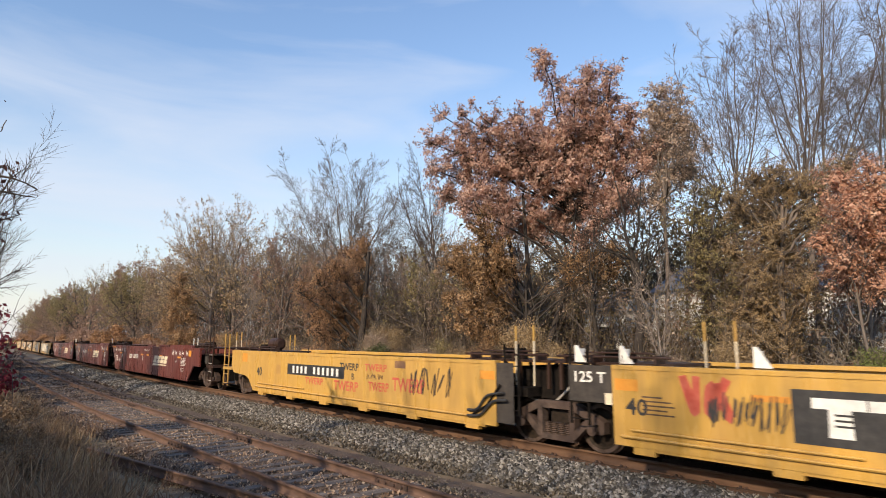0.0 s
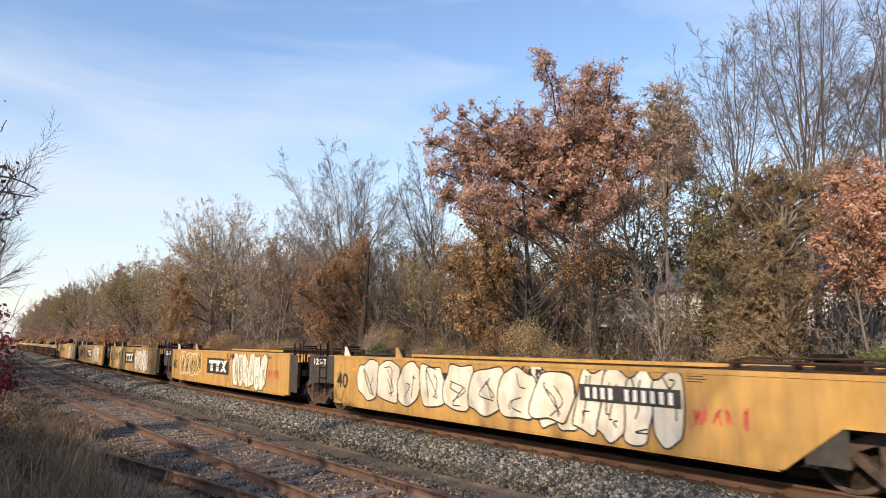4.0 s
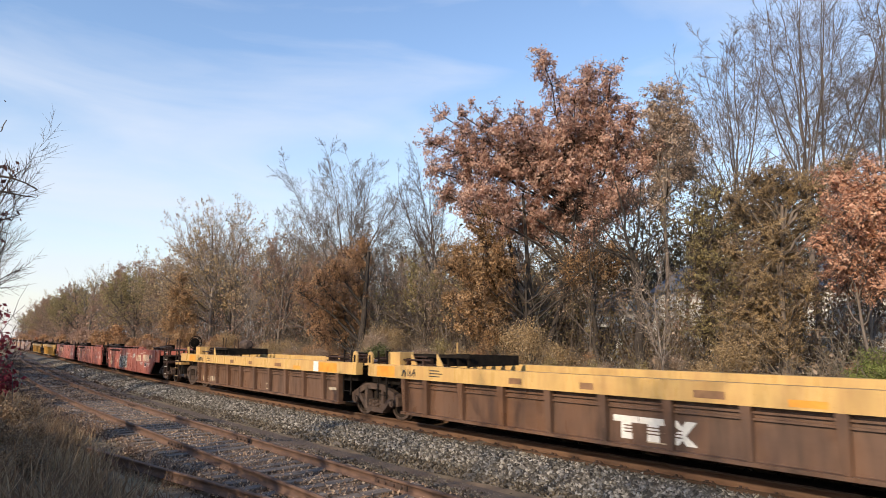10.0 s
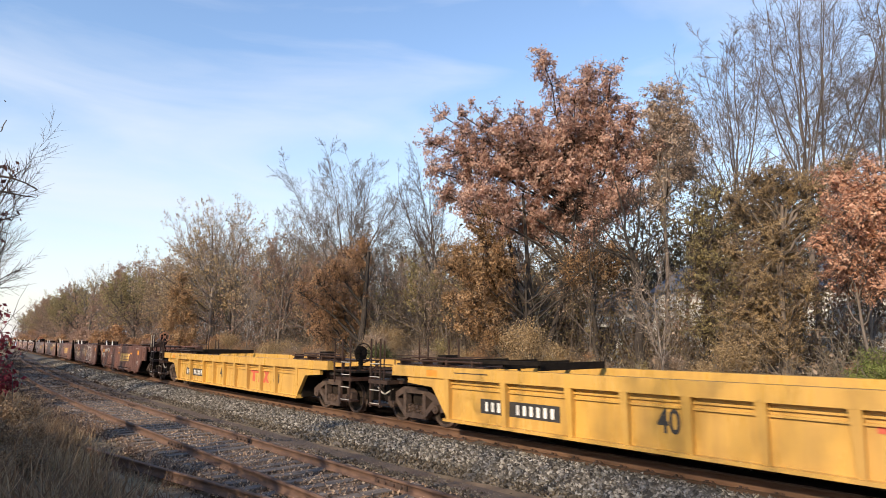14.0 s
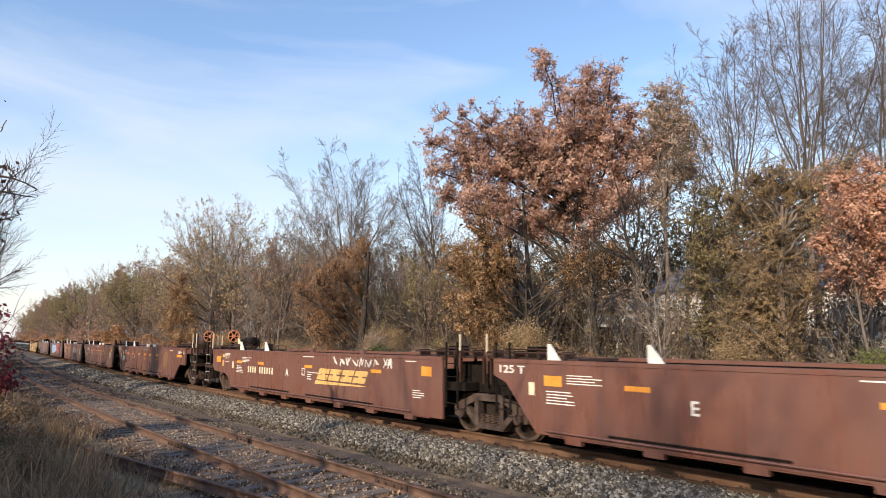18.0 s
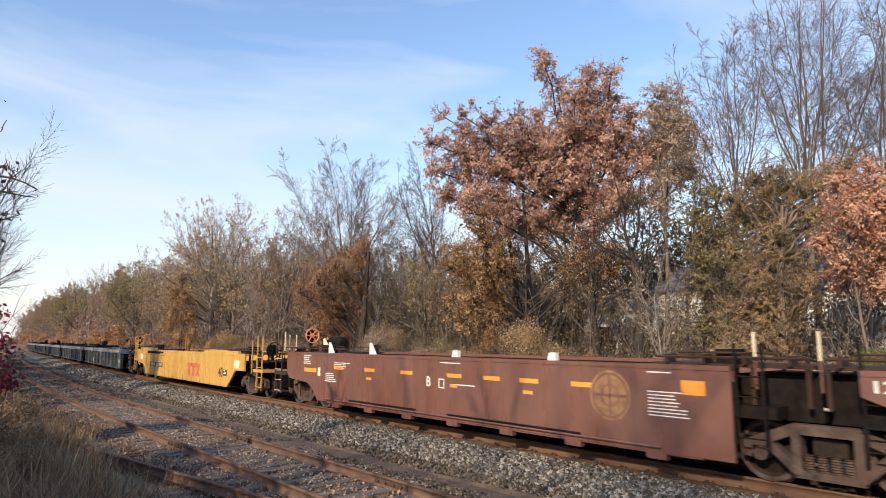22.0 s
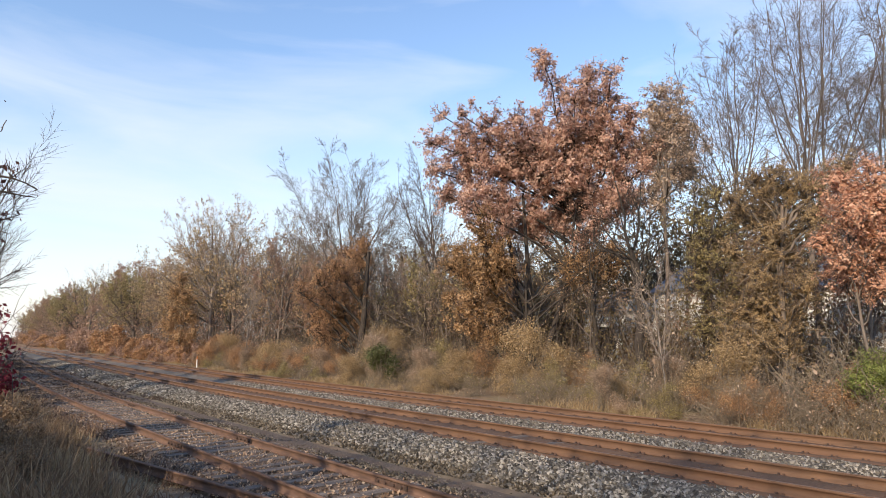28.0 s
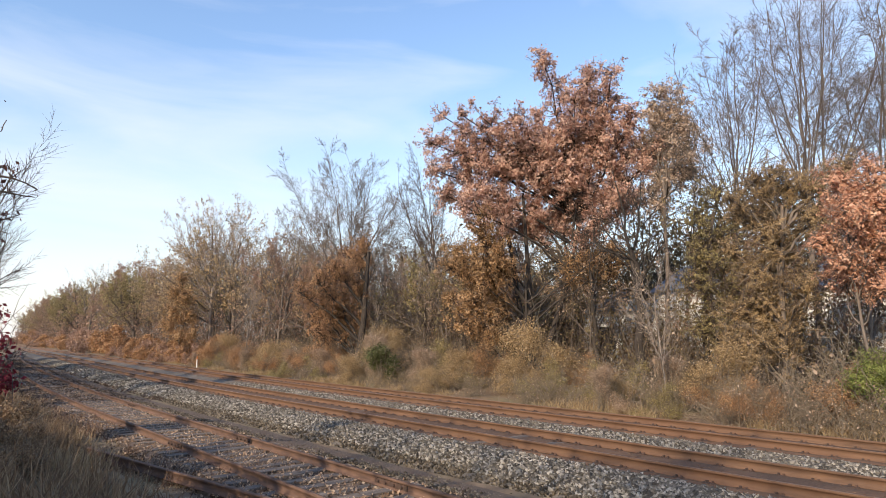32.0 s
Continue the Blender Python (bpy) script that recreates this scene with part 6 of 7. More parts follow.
def slanted_mark(u, L, u0, u1, z0, z1, mat, name="logo"):
    """Four slanted blocks over a tapering stripe."""
    bm = bmesh.new()
    a, h = -L / 2, z1 - z0
    w = (u1 - u0) / 4.0
    zb = z0 + 0.30 * h
    for k in range(4):
        x = a + u0 + k * w * 0.97 + 0.10
        s = 0.20 * h
        for q0, q1, r0, r1 in ((0.0, 0.88, 0.56, 1.0), (0.0, 0.88, 0.0, 0.44), (0.30, 0.58, 0.44, 0.56)):
            z_0, z_1 = zb + r0 * (z1 - zb), zb + r1 * (z1 - zb)
            v = [(x + q0 * w + s * r0 * 2, z_0), (x + q1 * w + s * r0 * 2, z_0), (x + q1 * w + s * r1 * 2, z_1), (x + q0 * w + s * r1 * 2, z_1)]
            bm.faces.new([bm.verts.new((p, -1.525, q)) for p, q in v])
    bm.faces.new([bm.verts.new((p, -1.525, q)) for p, q in ((a + u0, z0), (a + u1 - 0.1, z0 + 0.12 * h), (a + u1 + 0.05, z0 + 0.18 * h), (a + u0 + 0.05, z0 + 0.24 * h))])
    return flat(name, bm, mat, u)


W_MARK = P["white"]


def block_mark(u, L, u0, u1, z0, z1, mat, backing=None, y=-1.524, name="logo", stripes=True):
    """Three bold blocks, striped, on a dark field."""
    a, h = -L / 2, z1 - z0
    if backing:
        patch(u, L, u0, u1, z0, z1, backing, "logo_field", y)
    m = 0.10 if backing else 0.0
    x0, x1, b, t = a + u0 + m * (u1 - u0), a + u1 - m * (u1 - u0), z0 + 1.6 * m * h, z1 - 1.4 * m * h
    w, hh = (x1 - x0) / 3, t - b
    bm = bmesh.new()

    def quad(*pts):
        bm.faces.new([bm.verts.new((p, y - 0.003, q)) for p, q in pts])
    for k in (0, 1):
        xx = x0 + k * w
        quad((xx, t - 0.28 * hh), (xx + w * 0.97, t - 0.28 * hh), (xx + w * 0.97, t), (xx, t))
        quad((xx + 0.28 * w, b), (xx + 0.72 * w, b), (xx + 0.70 * w, t - 0.28 * hh), (xx + 0.30 * w, t - 0.28 * hh))
    xx = x0 + 2 * w
    quad((xx, b), (xx + 0.36 * w, b), (xx + w, t), (xx + 0.64 * w, t))
    quad((xx + 0.64 * w, b), (xx + w, b), (xx + 0.62 * w, b + 0.42 * hh), (xx + 0.40 * w, b + 0.36 * hh))
    quad((xx, t), (xx + 0.36 * w, t), (xx + 0.60 * w, t - 0.42 * hh), (xx + 0.38 * w, t - 0.36 * hh))
    o = flat(name, bm, mat, u)
    if stripes and mat is W_MARK:
        backing = backing or P["rust"]
        bm = sheet([(x0 + 0.4 * w, x0 + 2.5 * w, b + hh * q, b + hh * (q + 0.055)) for q in (0.28, 0.42, 0.56)], y - 0.005)
        flat("stripe", bm, backing, o)
    return o


def disc(u, L, uc, zc, ru, rz, mat, name="emblem", y=-1.525, cross=None):
    bm = bmesh.new()
    a = -L / 2 + uc
    bm.faces.new([bm.verts.new((a + ru * math.cos(t * math.pi / 16), y, zc + rz * math.sin(t * math.pi / 16))) for t in range(32)])
    o = flat(name, bm, mat, u)
    if cross:
        bm = bmesh.new()
        for r, w in ((0.86, 0.035), (0.42, 0.03)):
            ribbon(bm, [(a + r * ru * math.cos(t * math.pi / 16), zc + r * rz * math.sin(t * math.pi / 16)) for t in range(33)], w, y - 0.002)
        for p, q in (((-0.8, 0), (0.8, 0)), ((0, -0.8), (0, 0.8))):
            ribbon(bm, [(a + p[0] * ru, zc + p[1] * rz), (a + q[0] * ru, zc + q[1] * rz)], 0.05, y - 0.003)
        flat("ring", bm, cross, o)
    return o


def pipe(u, L, pts, r, mat, name="brake_pipe", y=-1.555):
    bm = bmesh.new()
    a = -L / 2
    for p, q in zip(pts, pts[1:]):
        rod(bm, (a + p[0], y, p[1]), (a + q[0], y, q[1]), r, 6)
    return part(name, bm, mat, u)


def guide(u, L, uc, zt, h, face, side, y=-1.25, w=0.16):
    """A container guide on the top edge: a three-cornered plate with a foot and a brace."""
    bm = bmesh.new()
    a = -L / 2 + uc
    prism(bm, [(a - w / 2, zt), (a + w / 2, zt), (a - w / 2 + 0.05, zt + h), (a - w / 2, zt + h)], y, y + 0.05)
    o = part("container_guide", bm, face, u)
    bm = bmesh.new()
    bx(bm, a - w / 2 - 0.02, a - w / 2 + 0.03, y + 0.05, y + 0.30, zt, zt + h * 0.8)
    part("brace", bm, side, o)
    return o


def raised(u, L, u0, u1, z0, z1, mat, y):
    """A raised plate along the top edge."""
    bm = bmesh.new()
    bx(bm, -L / 2 + u0, -L / 2 + u1, y - 0.05, y + 0.08, z0 - 0.01, z1)
    return part("raised_chord", bm, mat, u)


def rack(u, L, u0, u1, y0, y1, z0, z1, n, mat):
    """A low rack across the well's end: a long rail and cross bars."""
    a = -L / 2
    bm = bmesh.new()
    bx(bm, a + u0, a + u1, y0, y0 + 0.09, z1 - 0.05, z1 + 0.03)
    o = part("end_rack", bm, mat, u)
    for x in np.linspace(u0 + 0.1, u1 - 0.16, n):
        bm = bmesh.new()
        bx(bm, a + x, a + x + 0.06, y0 + 0.09, y1, z0, z1)
        part("cross_bar", bm, mat, o)


def tank(u, L, u0, u1, y, z, r, mat, name="air_reservoir"):
    bm = bmesh.new()
    a = -L / 2
    rod(bm, (a + u0, y, z), (a + u1, y, z), r, 14)
    rod(bm, (a + u0 - 0.06, y, z), (a + u0, y, z), r * 0.6, 14, r)
    rod(bm, (a + u1, y, z), (a + u1 + 0.06, y, z), r, 14, r * 0.6)
    for q in (0.25, 0.75):
        x = a + u0 + (u1 - u0) * q
        bx(bm, x - 0.04, x + 0.04, y - r * 0.6, y + r * 0.6, z - r - 0.06, z - r * 0.6)
    return part(name, bm, mat, u)


def brake_wheel(u, L, uc, y, z, r, mat, post=0.6):
    a = -L / 2 + uc
    bm = bmesh.new()
    bx(bm, a - 0.05, a + 0.05, y - 0.05, y + 0.05, z - post, z + 0.1)
    rod(bm, (a - 0.02, y, z), (a + 0.03, y, z), r * 0.75, 14)
    o = part("brake_stand", bm, P["dark"], u)
    bm = bmesh.new()
    # the wheel faces along the line
    c = [(a + 0.12, y + r * math.cos(t * math.pi / 10), z + r * math.sin(t * math.pi / 10)) for t in range(21)]
    for p, q in zip(c, c[1:]):
        rod(bm, p, q, 0.02, 5)
    for t in range(6):
        rod(bm, (a + 0.09, y, z), c[round(t * 20 / 6)], 0.018, 5)
    rod(bm, (a + 0.04, y, z), (a + 0.14, y, z), 0.07, 8)
    part("brake_wheel", bm, mat, o)


def hose(u, L, pts, y, mat, r=0.022, name="air_hose"):
    q = curve_through(pts, 6)
    bm = bmesh.new()
    a = -L / 2
    for p0, p1 in zip(q, q[1:]):
        rod(bm, (a + p0[0], y, p0[1]), (a + p1[0], y, p1[1]), r, 6)
    return part(name, bm, mat, u)


def posts(u, L, spots, z0, z1, mat, tip, y=-1.3, pale=0.3):
    for x in spots:
        bm = bmesh.new()
        bx(bm, -L / 2 + x - 0.013, -L / 2 + x + 0.013, y - 0.013, y + 0.013, z0, z1)
        o = part("stanchion", bm, mat, u)
        bm = bmesh.new()
        bx(bm, -L / 2 + x - 0.015, -L / 2 + x + 0.015, y - 0.015, y + 0.015, z1 - pale, z1 + 0.02)
        part("pale_tip", bm, tip, o)


def decorate(u, L, kind, i, last, first):
    W, O, K_ = P["white"], P["reflector"], P["black"]
    if kind == "B53":
        patch(u, L, 0.72, 1.55, 1.62, 1.70, O, "reflector")
        word(u, L, "125 T", 1.0, 1.37, 0.17, W, 0.75)
        patch(u, L, 1.38, 1.54, 1.00, 1.22, P["cream"], "placard")
        word(u, L, "53", 1.76, 0.78, 0.36, W, 0.66)
        for x, s in ((1.85, "53"), (2.5, "48"), (2.95, "45"), (3.62, "40"), (15.55, "40"), (16.2, "45"), (16.65, "48"), (17.3, "53")):
            word(u, L, s, x, 1.42, 0.15, W, 0.22)
            patch(u, L, x - 0.06, x - 0.02, 1.38, 1.62, W, "tick")
        for x in (3.0, 8.6, 9.9, 12.6, 15.9):
            patch(u, L, x, x + 0.55, 1.26, 1.34, O, "reflector")
        lines(u, L, 4.05, 4.65, 1.36, 1.62, 4, W, i)
        lines(u, L, 14.95, 15.35, 1.36, 1.64, 5, W, i + 3)
        lines(u, L, 16.45, 17.35, 0.90, 1.26, 6, W, i + 5)
        lines(u, L, 16.5, 17.1, 0.64, 0.80, 3, W, i + 6)
        lines(u, L, 2.75, 3.35, 0.74, 0.98, 5, W, i + 2)
        digits(u, L, 5.66, 8.0, 1.05, 1.29, (4, 6), W)
        word(u, L, "ACB"[2 - i] if i != 2 else "B", 9.0, 0.98, 0.24, W)
        word(u, L, "WELL LD LMT 118,700", 9.3, 1.52, 0.09, W, 1.25)
        slanted_mark(u, L, 11.3, 14.05, 0.78, 1.30, P["cream"])
        disc(u, L, 3.66, 1.14, 0.10, 0.10, W, "badge")
        disc(u, L, 15.7, 1.10, 0.06, 0.06, W, "badge")
        patch(u, L, L - 1.52, L - 1.14, 1.38, 1.64, O, "reflector_panel")
        # a shade of bare steel behind the yellow front tape
        posts(u, L, (L - 1.6, L - 1.0, -1.0), 1.0, 2.18, P["old_steel"], W)
        raised(u, L, L - 4.6, L - 1.15, 1.77, 1.88, P["maroon"], -1.45)
        hose(u, L, [(-0.45, 1.55), (-0.1, 1.2), (0.3, 1.25), (0.55, 1.5)], -0.8, P["hose"])
    elif kind in ("B5", "C5"):
        for k, x in enumerate(((2.5, 4.1, 5.75, 7.55, 8.75, 9.8, 11.1) if last else (3.15, 4.6, 6.05, 7.5, 8.55, 10.0)) if kind == "C5" else (2.0, 3.9, 7.4, 11.15) if last else (3.75, 7.5, 11.15)):
            z = 1.28 if kind == "C5" else 1.26
            if kind == "C5" and k % 2:
                patch(u, L, x + 0.1, x + 0.35, 1.06, 1.13, O, "reflector")
            patch(u, L, x, x + 0.5, z, z + 0.09, O, "reflector")
        if last and kind == "C5":
            patch(u, L, 0.69, 1.46, 1.15, 1.27, O, "reflector_panel")
        elif last:
            patch(u, L, -0.08, 0.38, 1.25, 1.48, O, "reflector_panel")
            patch(u, L, 0.53, 0.71, 1.11, 1.33, P["pale_yellow"], "placard")
            patch(u, L, 0.53, 0.79, 1.46, 1.55, P["gold"], "placard")
            lines(u, L, 0.81, 1.36, 1.38, 1.60, 5, W, 77)
            lines(u, L, 0.81, 1.26, 1.25, 1.29, 1, W, 76)
        else:
            patch(u, L, 1.95, 2.38, 1.25, 1.45, O, "reflector_panel")
        if first and kind == "C5":
            patch(u, L, 13.9, 14.7, 1.31, 1.42, O, "reflector_panel")
            lines(u, L, 14.1, 14.75, 1.45, 1.60, 3, W, 79)
            lines(u, L, 14.9, 15.2, 1.46, 1.58, 2, W, 80)
        else:
            patch(u, L, L - 1.9, L - 1.5, 1.27, 1.50, O, "reflector_panel")
        patch(u, L, 1.55, 1.70, 1.05, 1.30, P["cream"], "placard")
        lines(u, L, 2.5, 3.35, 1.28, 1.48, 4, W, i)
        lines(u, L, 2.0, 2.7, 0.88, 1.16, 5, W, i + 1)
        if kind == "B5" or not first:
            lines(u, L, *((13.0, 13.5, 0.70, 0.92, 4) if kind == "B5" else (12.7, 13.45, 0.86, 1.30, 8)), W, i + 2)
        lines(u, L, 7.3, 8.3, 1.56, 1.62, 1, W, i + 4)
        lines(u, L, 12.7, 13.4, 1.56, 1.62, 1, W, i + 8)
        for x in (7.75, 10.6 if last else 9.15):
            bm = bmesh.new()
            w, h = (0.10, 0.15) if kind == "C5" else (0.09, 0.12)
            prism(bm, [(-L / 2 + x - w, 1.745), (-L / 2 + x + w, 1.745), (-L / 2 + x + w * 0.9, 1.745 + h), (-L / 2 + x - w * 0.6, 1.745 + h)], -1.47, -1.36)
            part("locator_block", bm, W if kind == "C5" else P["brown"], u)
        for x, m in ((2.1, W), (4.3, W)):
            guide(u, L, x, 1.74, 0.32, m, P["old_steel"], -1.40, 0.30)
        if last:
            brake_wheel(u, L, -0.1, -0.9, 2.28, 0.24, GRAF["orange"], 0.7)
            posts(u, L, (-1.53, -0.90), 1.2, 2.38, P["dark"], P["cream"], -1.42, 0.62)
            posts(u, L, (-1.2, -0.72), 1.2, 2.28, P["dark"], P["cream"], -1.1, 0.5)
            tank(u, L, 1.15, 1.72, -0.8, 2.06, 0.17, P["dark"])
            guide(u, L, 1.55, 1.98, 0.2, P["cream"], P["old_steel"], -1.30, 0.22)
        elif first:
            brake_wheel(u, L, L + 1.30, -0.9, 2.28, 0.24, GRAF["orange"], 0.9)
            posts(u, L, (L + 0.78, L + 1.30), 1.2, 2.38, P["dark"], P["cream"], -1.42, 0.62)
        else:
            posts(u, L, (-0.85, 0.05), 1.4, 2.25, P["brown"], P["cream"], -1.2, 0.4)
        pipe(u, L, [(2.0, 0.40), (L - 2.3, 0.40)], 0.022, P["brown"])
        pipe(u, L, [(3.4, 0.46), (6.4, 0.46)], 0.018, P["dark"], "brake_rod")
        pipe(u, L, [(7.6, 0.45), (11.3, 0.45)], 0.018, P["dark"], "brake_rod")
        for x in np.linspace(2.6, L - 2.4, 7):
            bm = bmesh.new()
            bx(bm, -L / 2 + x - 0.18, -L / 2 + x + 0.18, -1.515, -1.40, 0.20, 0.335)
            part("jacking_pad", bm, P["brown"], u)
        if not last:
            word(u, L, "125 T", 0.75, 1.46, 0.16, W, 0.7)
        elif kind == "C5":
            lines(u, L, 0.65, 1.15, 1.36, 1.66, 5, W, 78)
        hose(u, L, [(-0.5, 1.5), (-0.1, 1.15), (0.4, 1.2), (0.7, 1.55)], -0.8, P["hose"])
        letter = {"B5": "BCDEA"[(i + 0) % 5], "C5": "AEDCB"[i]}[kind]
        word(u, L, letter, (6.1 if last else 4.95 if i == 3 else 5.15) if kind == "B5" else 6.8 if last else 5.05, 0.95 if kind == "B5" else 1.04, 0.23, W)
        if last:
            frame_bars(u, L, 7.25, 7.45, 1.02, 1.24, W, 0.025)
            lines(u, L, 7.7, 8.8, 1.08, 1.14, 1, W, 31)
        if kind == "C5":
            disc(u, L, 11.95, 1.17, 0.42, 0.44, P["faded_gold"], cross=P["brown"])
        else:
            slanted_mark(u, L, 8.1, 10.9, 0.80, 1.28, P["gold"])
        if kind == "B5" and i == 1:
            scrawl(u, L, 5, 3.0, 5.0, 0.6, 1.2, 6, P["cream"], 0.035)
            scrawl(u, L, 6, 6.4, 8.0, 0.85, 1.55, 4, P["cream"], 0.045)
            bubbles(u, L, 7, 8.9, 11.6, 0.42, 1.66, 3, P["brown"], W, 0.05)
        if kind == "B5" and i == 3:
            word(u, L, "ONE BIG FAMILY", 10.0, 1.40, 0.20, P["cream"], 3.2, "graffiti")
            scrawl(u, L, 9, 8.2, 8.9, 1.2, 1.5, 2, W, 0.03)
        if kind == "B5" and i == 4:
            digits(u, L, 3.0, 5.2, 0.95, 1.17, (4, 6), P["cream"])
            scrawl(u, L, 10, 9.1, 12.3, 1.38, 1.66, 9, W, 0.03)
            lines(u, L, 7.6, 7.9, 0.87, 1.15, 4, W, 3)
        if kind == "B5" and i in (2, 0):
            scrawl(u, L, 12 + i, 3.1, 4.3, 1.2, 1.6, 4, W, 0.03)
        if kind == "C5" and i == 2:
            scrawl(u, L, 14, 8.2, 11.5, 0.88, 1.42, 9, W, 0.04)
        if kind == "C5" and i == 3:
            sky_blue = GRAF["blue"]
            patch(u, L, 3.4, 8.15, 0.62, 1.64, K_, "graffiti_field", -1.525)
            bubbles(u, L, 15, 3.5, 8.05, 0.66, 1.61, 3, sky_blue, W, 0.05, y=-1.529)
            patch(u, L, 9.3, 11.5, 0.74, 1.69, GRAF["red"], "graffiti_field", -1.5255)
            scrawl(u, L, 16, 9.4, 11.3, 0.85, 1.6, 4, K_, 0.07, y=-1.529)
            scrawl(u, L, 17, 8.7, 9.3, 0.85, 1.66, 5, GRAF["pale"], 0.04, y=-1.531)
        if first or last:
            tank(u, L, *((L - 0.25, L + 0.35) if first else (1.1, 1.65)), -0.7, 2.02, 0.22, P["old_steel"])
    elif kind == "Y1":
        if not last:
            patch(u, L, 0.66, 1.66, 1.02, 1.68, P["grey"], "end_panel", -1.50)
            patch(u, L, L - 1.25, L - 0.75, 0.42, 1.66, P["grey"], "end_panel", -1.50)
            word(u, L, "125 T", 0.80, 1.37, 0.20, W, 0.68, y=-1.505)
            word(u, L, "40", 1.88, 0.87, 0.28, K_, 0.42)
            patch(u, L, 1.68, 2.13, 1.27, 1.47, O, "reflector_panel")
            patch(u, L, 1.45, 1.6, 1.0, 1.2, P["cream"], "placard", -1.505)
            scrawl(u, L, 21, 2.8, 3.7, 0.88, 1.66, 2, P["red_mark"], 0.14)
            scrawl(u, L, 22, 3.3, 4.5, 0.80, 1.36, 11, K_, 0.02, y=-1.53)
            block_mark(u, L, 4.56, 7.1, 0.72, 1.46, W, K_)
            patch(u, L, 4.0, 4.55, 1.25, 1.34, O, "reflector")
            lines(u, L, 2.2, 2.8, 0.85, 1.2, 5, P["rust"], 2)
        else:
            word(u, L, "40", 1.83, 0.88, 0.30, K_, 0.42)
            patch(u, L, 0.5, 0.95, 1.33, 1.63, O, "reflector_panel")
            patch(u, L, 4.2, 7.75, 1.02, 1.36, K_, "number_field")
            digits(u, L, 4.5, 7.5, 1.08, 1.30, (4, 6), W, y=-1.527)
            for x, z, h, w, m in ((5.45, 0.78, 0.20, 1.1, P["red_mark"]), (7.2, 0.70, 0.27, 1.3, P["red_mark"]), (7.5, 1.28, 0.20, 1.0, K_), (8.8, 1.30, 0.19, 1.05, P["red_mark"]), (9.0, 0.78, 0.24, 0.95, P["red_mark"]), (10.1, 0.84, 0.34, 1.35, P["red_mark"])):
                word(u, L, "TWERP", x, z, h, m, w, "graffiti")
            scrawl(u, L, 26, 10.8, 12.4, 0.75, 1.55, 6, P["grey"], 0.022)
            word(u, L, "B", 8.15, 1.03, 0.17, K_, 0.14)
            patch(u, L, 10.2, 10.65, 1.42, 1.60, P["faded_gold"], "worn_patch")
            hose(u, L, [(13.0, 0.62), (13.3, 0.66), (13.6, 0.95), (14.1, 1.05)], -1.57, K_, 0.03)
            hose(u, L, [(13.0, 0.5), (13.4, 0.55), (13.8, 0.85), (14.2, 0.9)], -1.58, K_, 0.03)
            scrawl(u, L, 27, 8.9, 9.7, 1.08, 1.24, 5, P["rust"], 0.018)
            patch(u, L, 13.35, 13.8, 1.30, 1.48, O, "reflector_panel")
            tank(u, L, 1.1, 1.7, -0.6, 1.98, 0.22, P["old_steel"])
            patch(u, L, 3.4, 3.7, 1.0, 1.3, P["ochre"], "placard")
            patch(u, L, L - 1.25, L - 0.75, 0.42, 1.66, P["grey"], "end_panel", -1.50)
        pipe(u, L, [(2.0, 0.62), (5.4, 0.62)], 0.02, P["yellow"])
        pipe(u, L, [(1.8, 0.50), (L - 2.0, 0.50)], 0.025, P["yellow"])
        pipe(u, L, [(L - 2.0, 0.5), (L - 1.5, 0.75), (L - 1.1, 1.2)], 0.025, P["dark"], y=-1.55)
        for x in (0.75, 1.75, 4.1) if not last else ():
            guide(u, L, x, 1.72, 0.32, W, P["white"], -1.25, 0.26)
        for x in np.linspace(2.2, L - 2.0, 6):
            bm = bmesh.new()
            bx(bm, -L / 2 + x - 0.2, -L / 2 + x + 0.2, -1.515, -1.40, 0.22, 0.335)
            part("jacking_pad", bm, P["yellow"], u)
        posts(u, L, (-0.95, -0.45, 3.2, 3.7) if not last else (-0.95, -0.45), 1.2, 2.42, P["cream"], P["yellow"], -1.2)
        hose(u, L, [(-0.9, 0.95), (-0.3, 0.85), (0.1, 1.1), (0.45, 1.45)], -0.9, P["hose"])
    elif kind == "Y2":
        word(u, L, "40", 1.78, 0.78, 0.42, K_, 0.6)
        for x in (2.6, 5.9, 8.3, 10.7):
            patch(u, L, x, x + 0.5, 1.27, 1.36, O, "reflector")
        if not last:
            patch(u, L, 0.0, 1.6, 0.85, 1.66, P["grey"], "end_panel", -1.45)
            word(u, L, "125-T", 0.3, 1.38, 0.18, W, 0.75, y=-1.456)
            block_mark(u, L, 6.42, 8.9, 0.75, 1.38, W, K_)
        else:
            patch(u, L, 3.85, 5.9, 1.0, 1.23, K_, "number_field")
            digits(u, L, 3.95, 5.8, 1.04, 1.19, (4, 6), W, y=-1.527)
            word(u, L, "B", 6.16, 0.98, 0.24, K_, 0.15)
            scrawl(u, L, 31, 2.2, 3.9, 0.86, 1.55, 7, P["rust"], 0.05)
            tank(u, L, 1.1, 1.65, -0.6, 2.0, 0.22, P["old_steel"])
            for x0, x1 in ((6.8, 8.6), (9.6, 10.6), (11.0, 11.7)):
                raised(u, L, x0, x1, 1.68, 1.77, P["ochre"], -1.45)
        patch(u, L, L - 1.25, L - 0.70, 0.45, 1.64, P["grey"], "end_panel", -1.49)
        lines(u, L, 12.5, 12.9, 1.45, 1.62, 4, P["grey"], 4)
        bubbles(u, L, 40 + i, 9.3, 12.4, 0.38, 1.64, 6, P["throw_up"], K_, 0.032)
        scrawl(u, L, 50 + i, 8.6 + 0.3 * (i == 3), 9.5, 1.35, 1.62, 4, K_, 0.035)
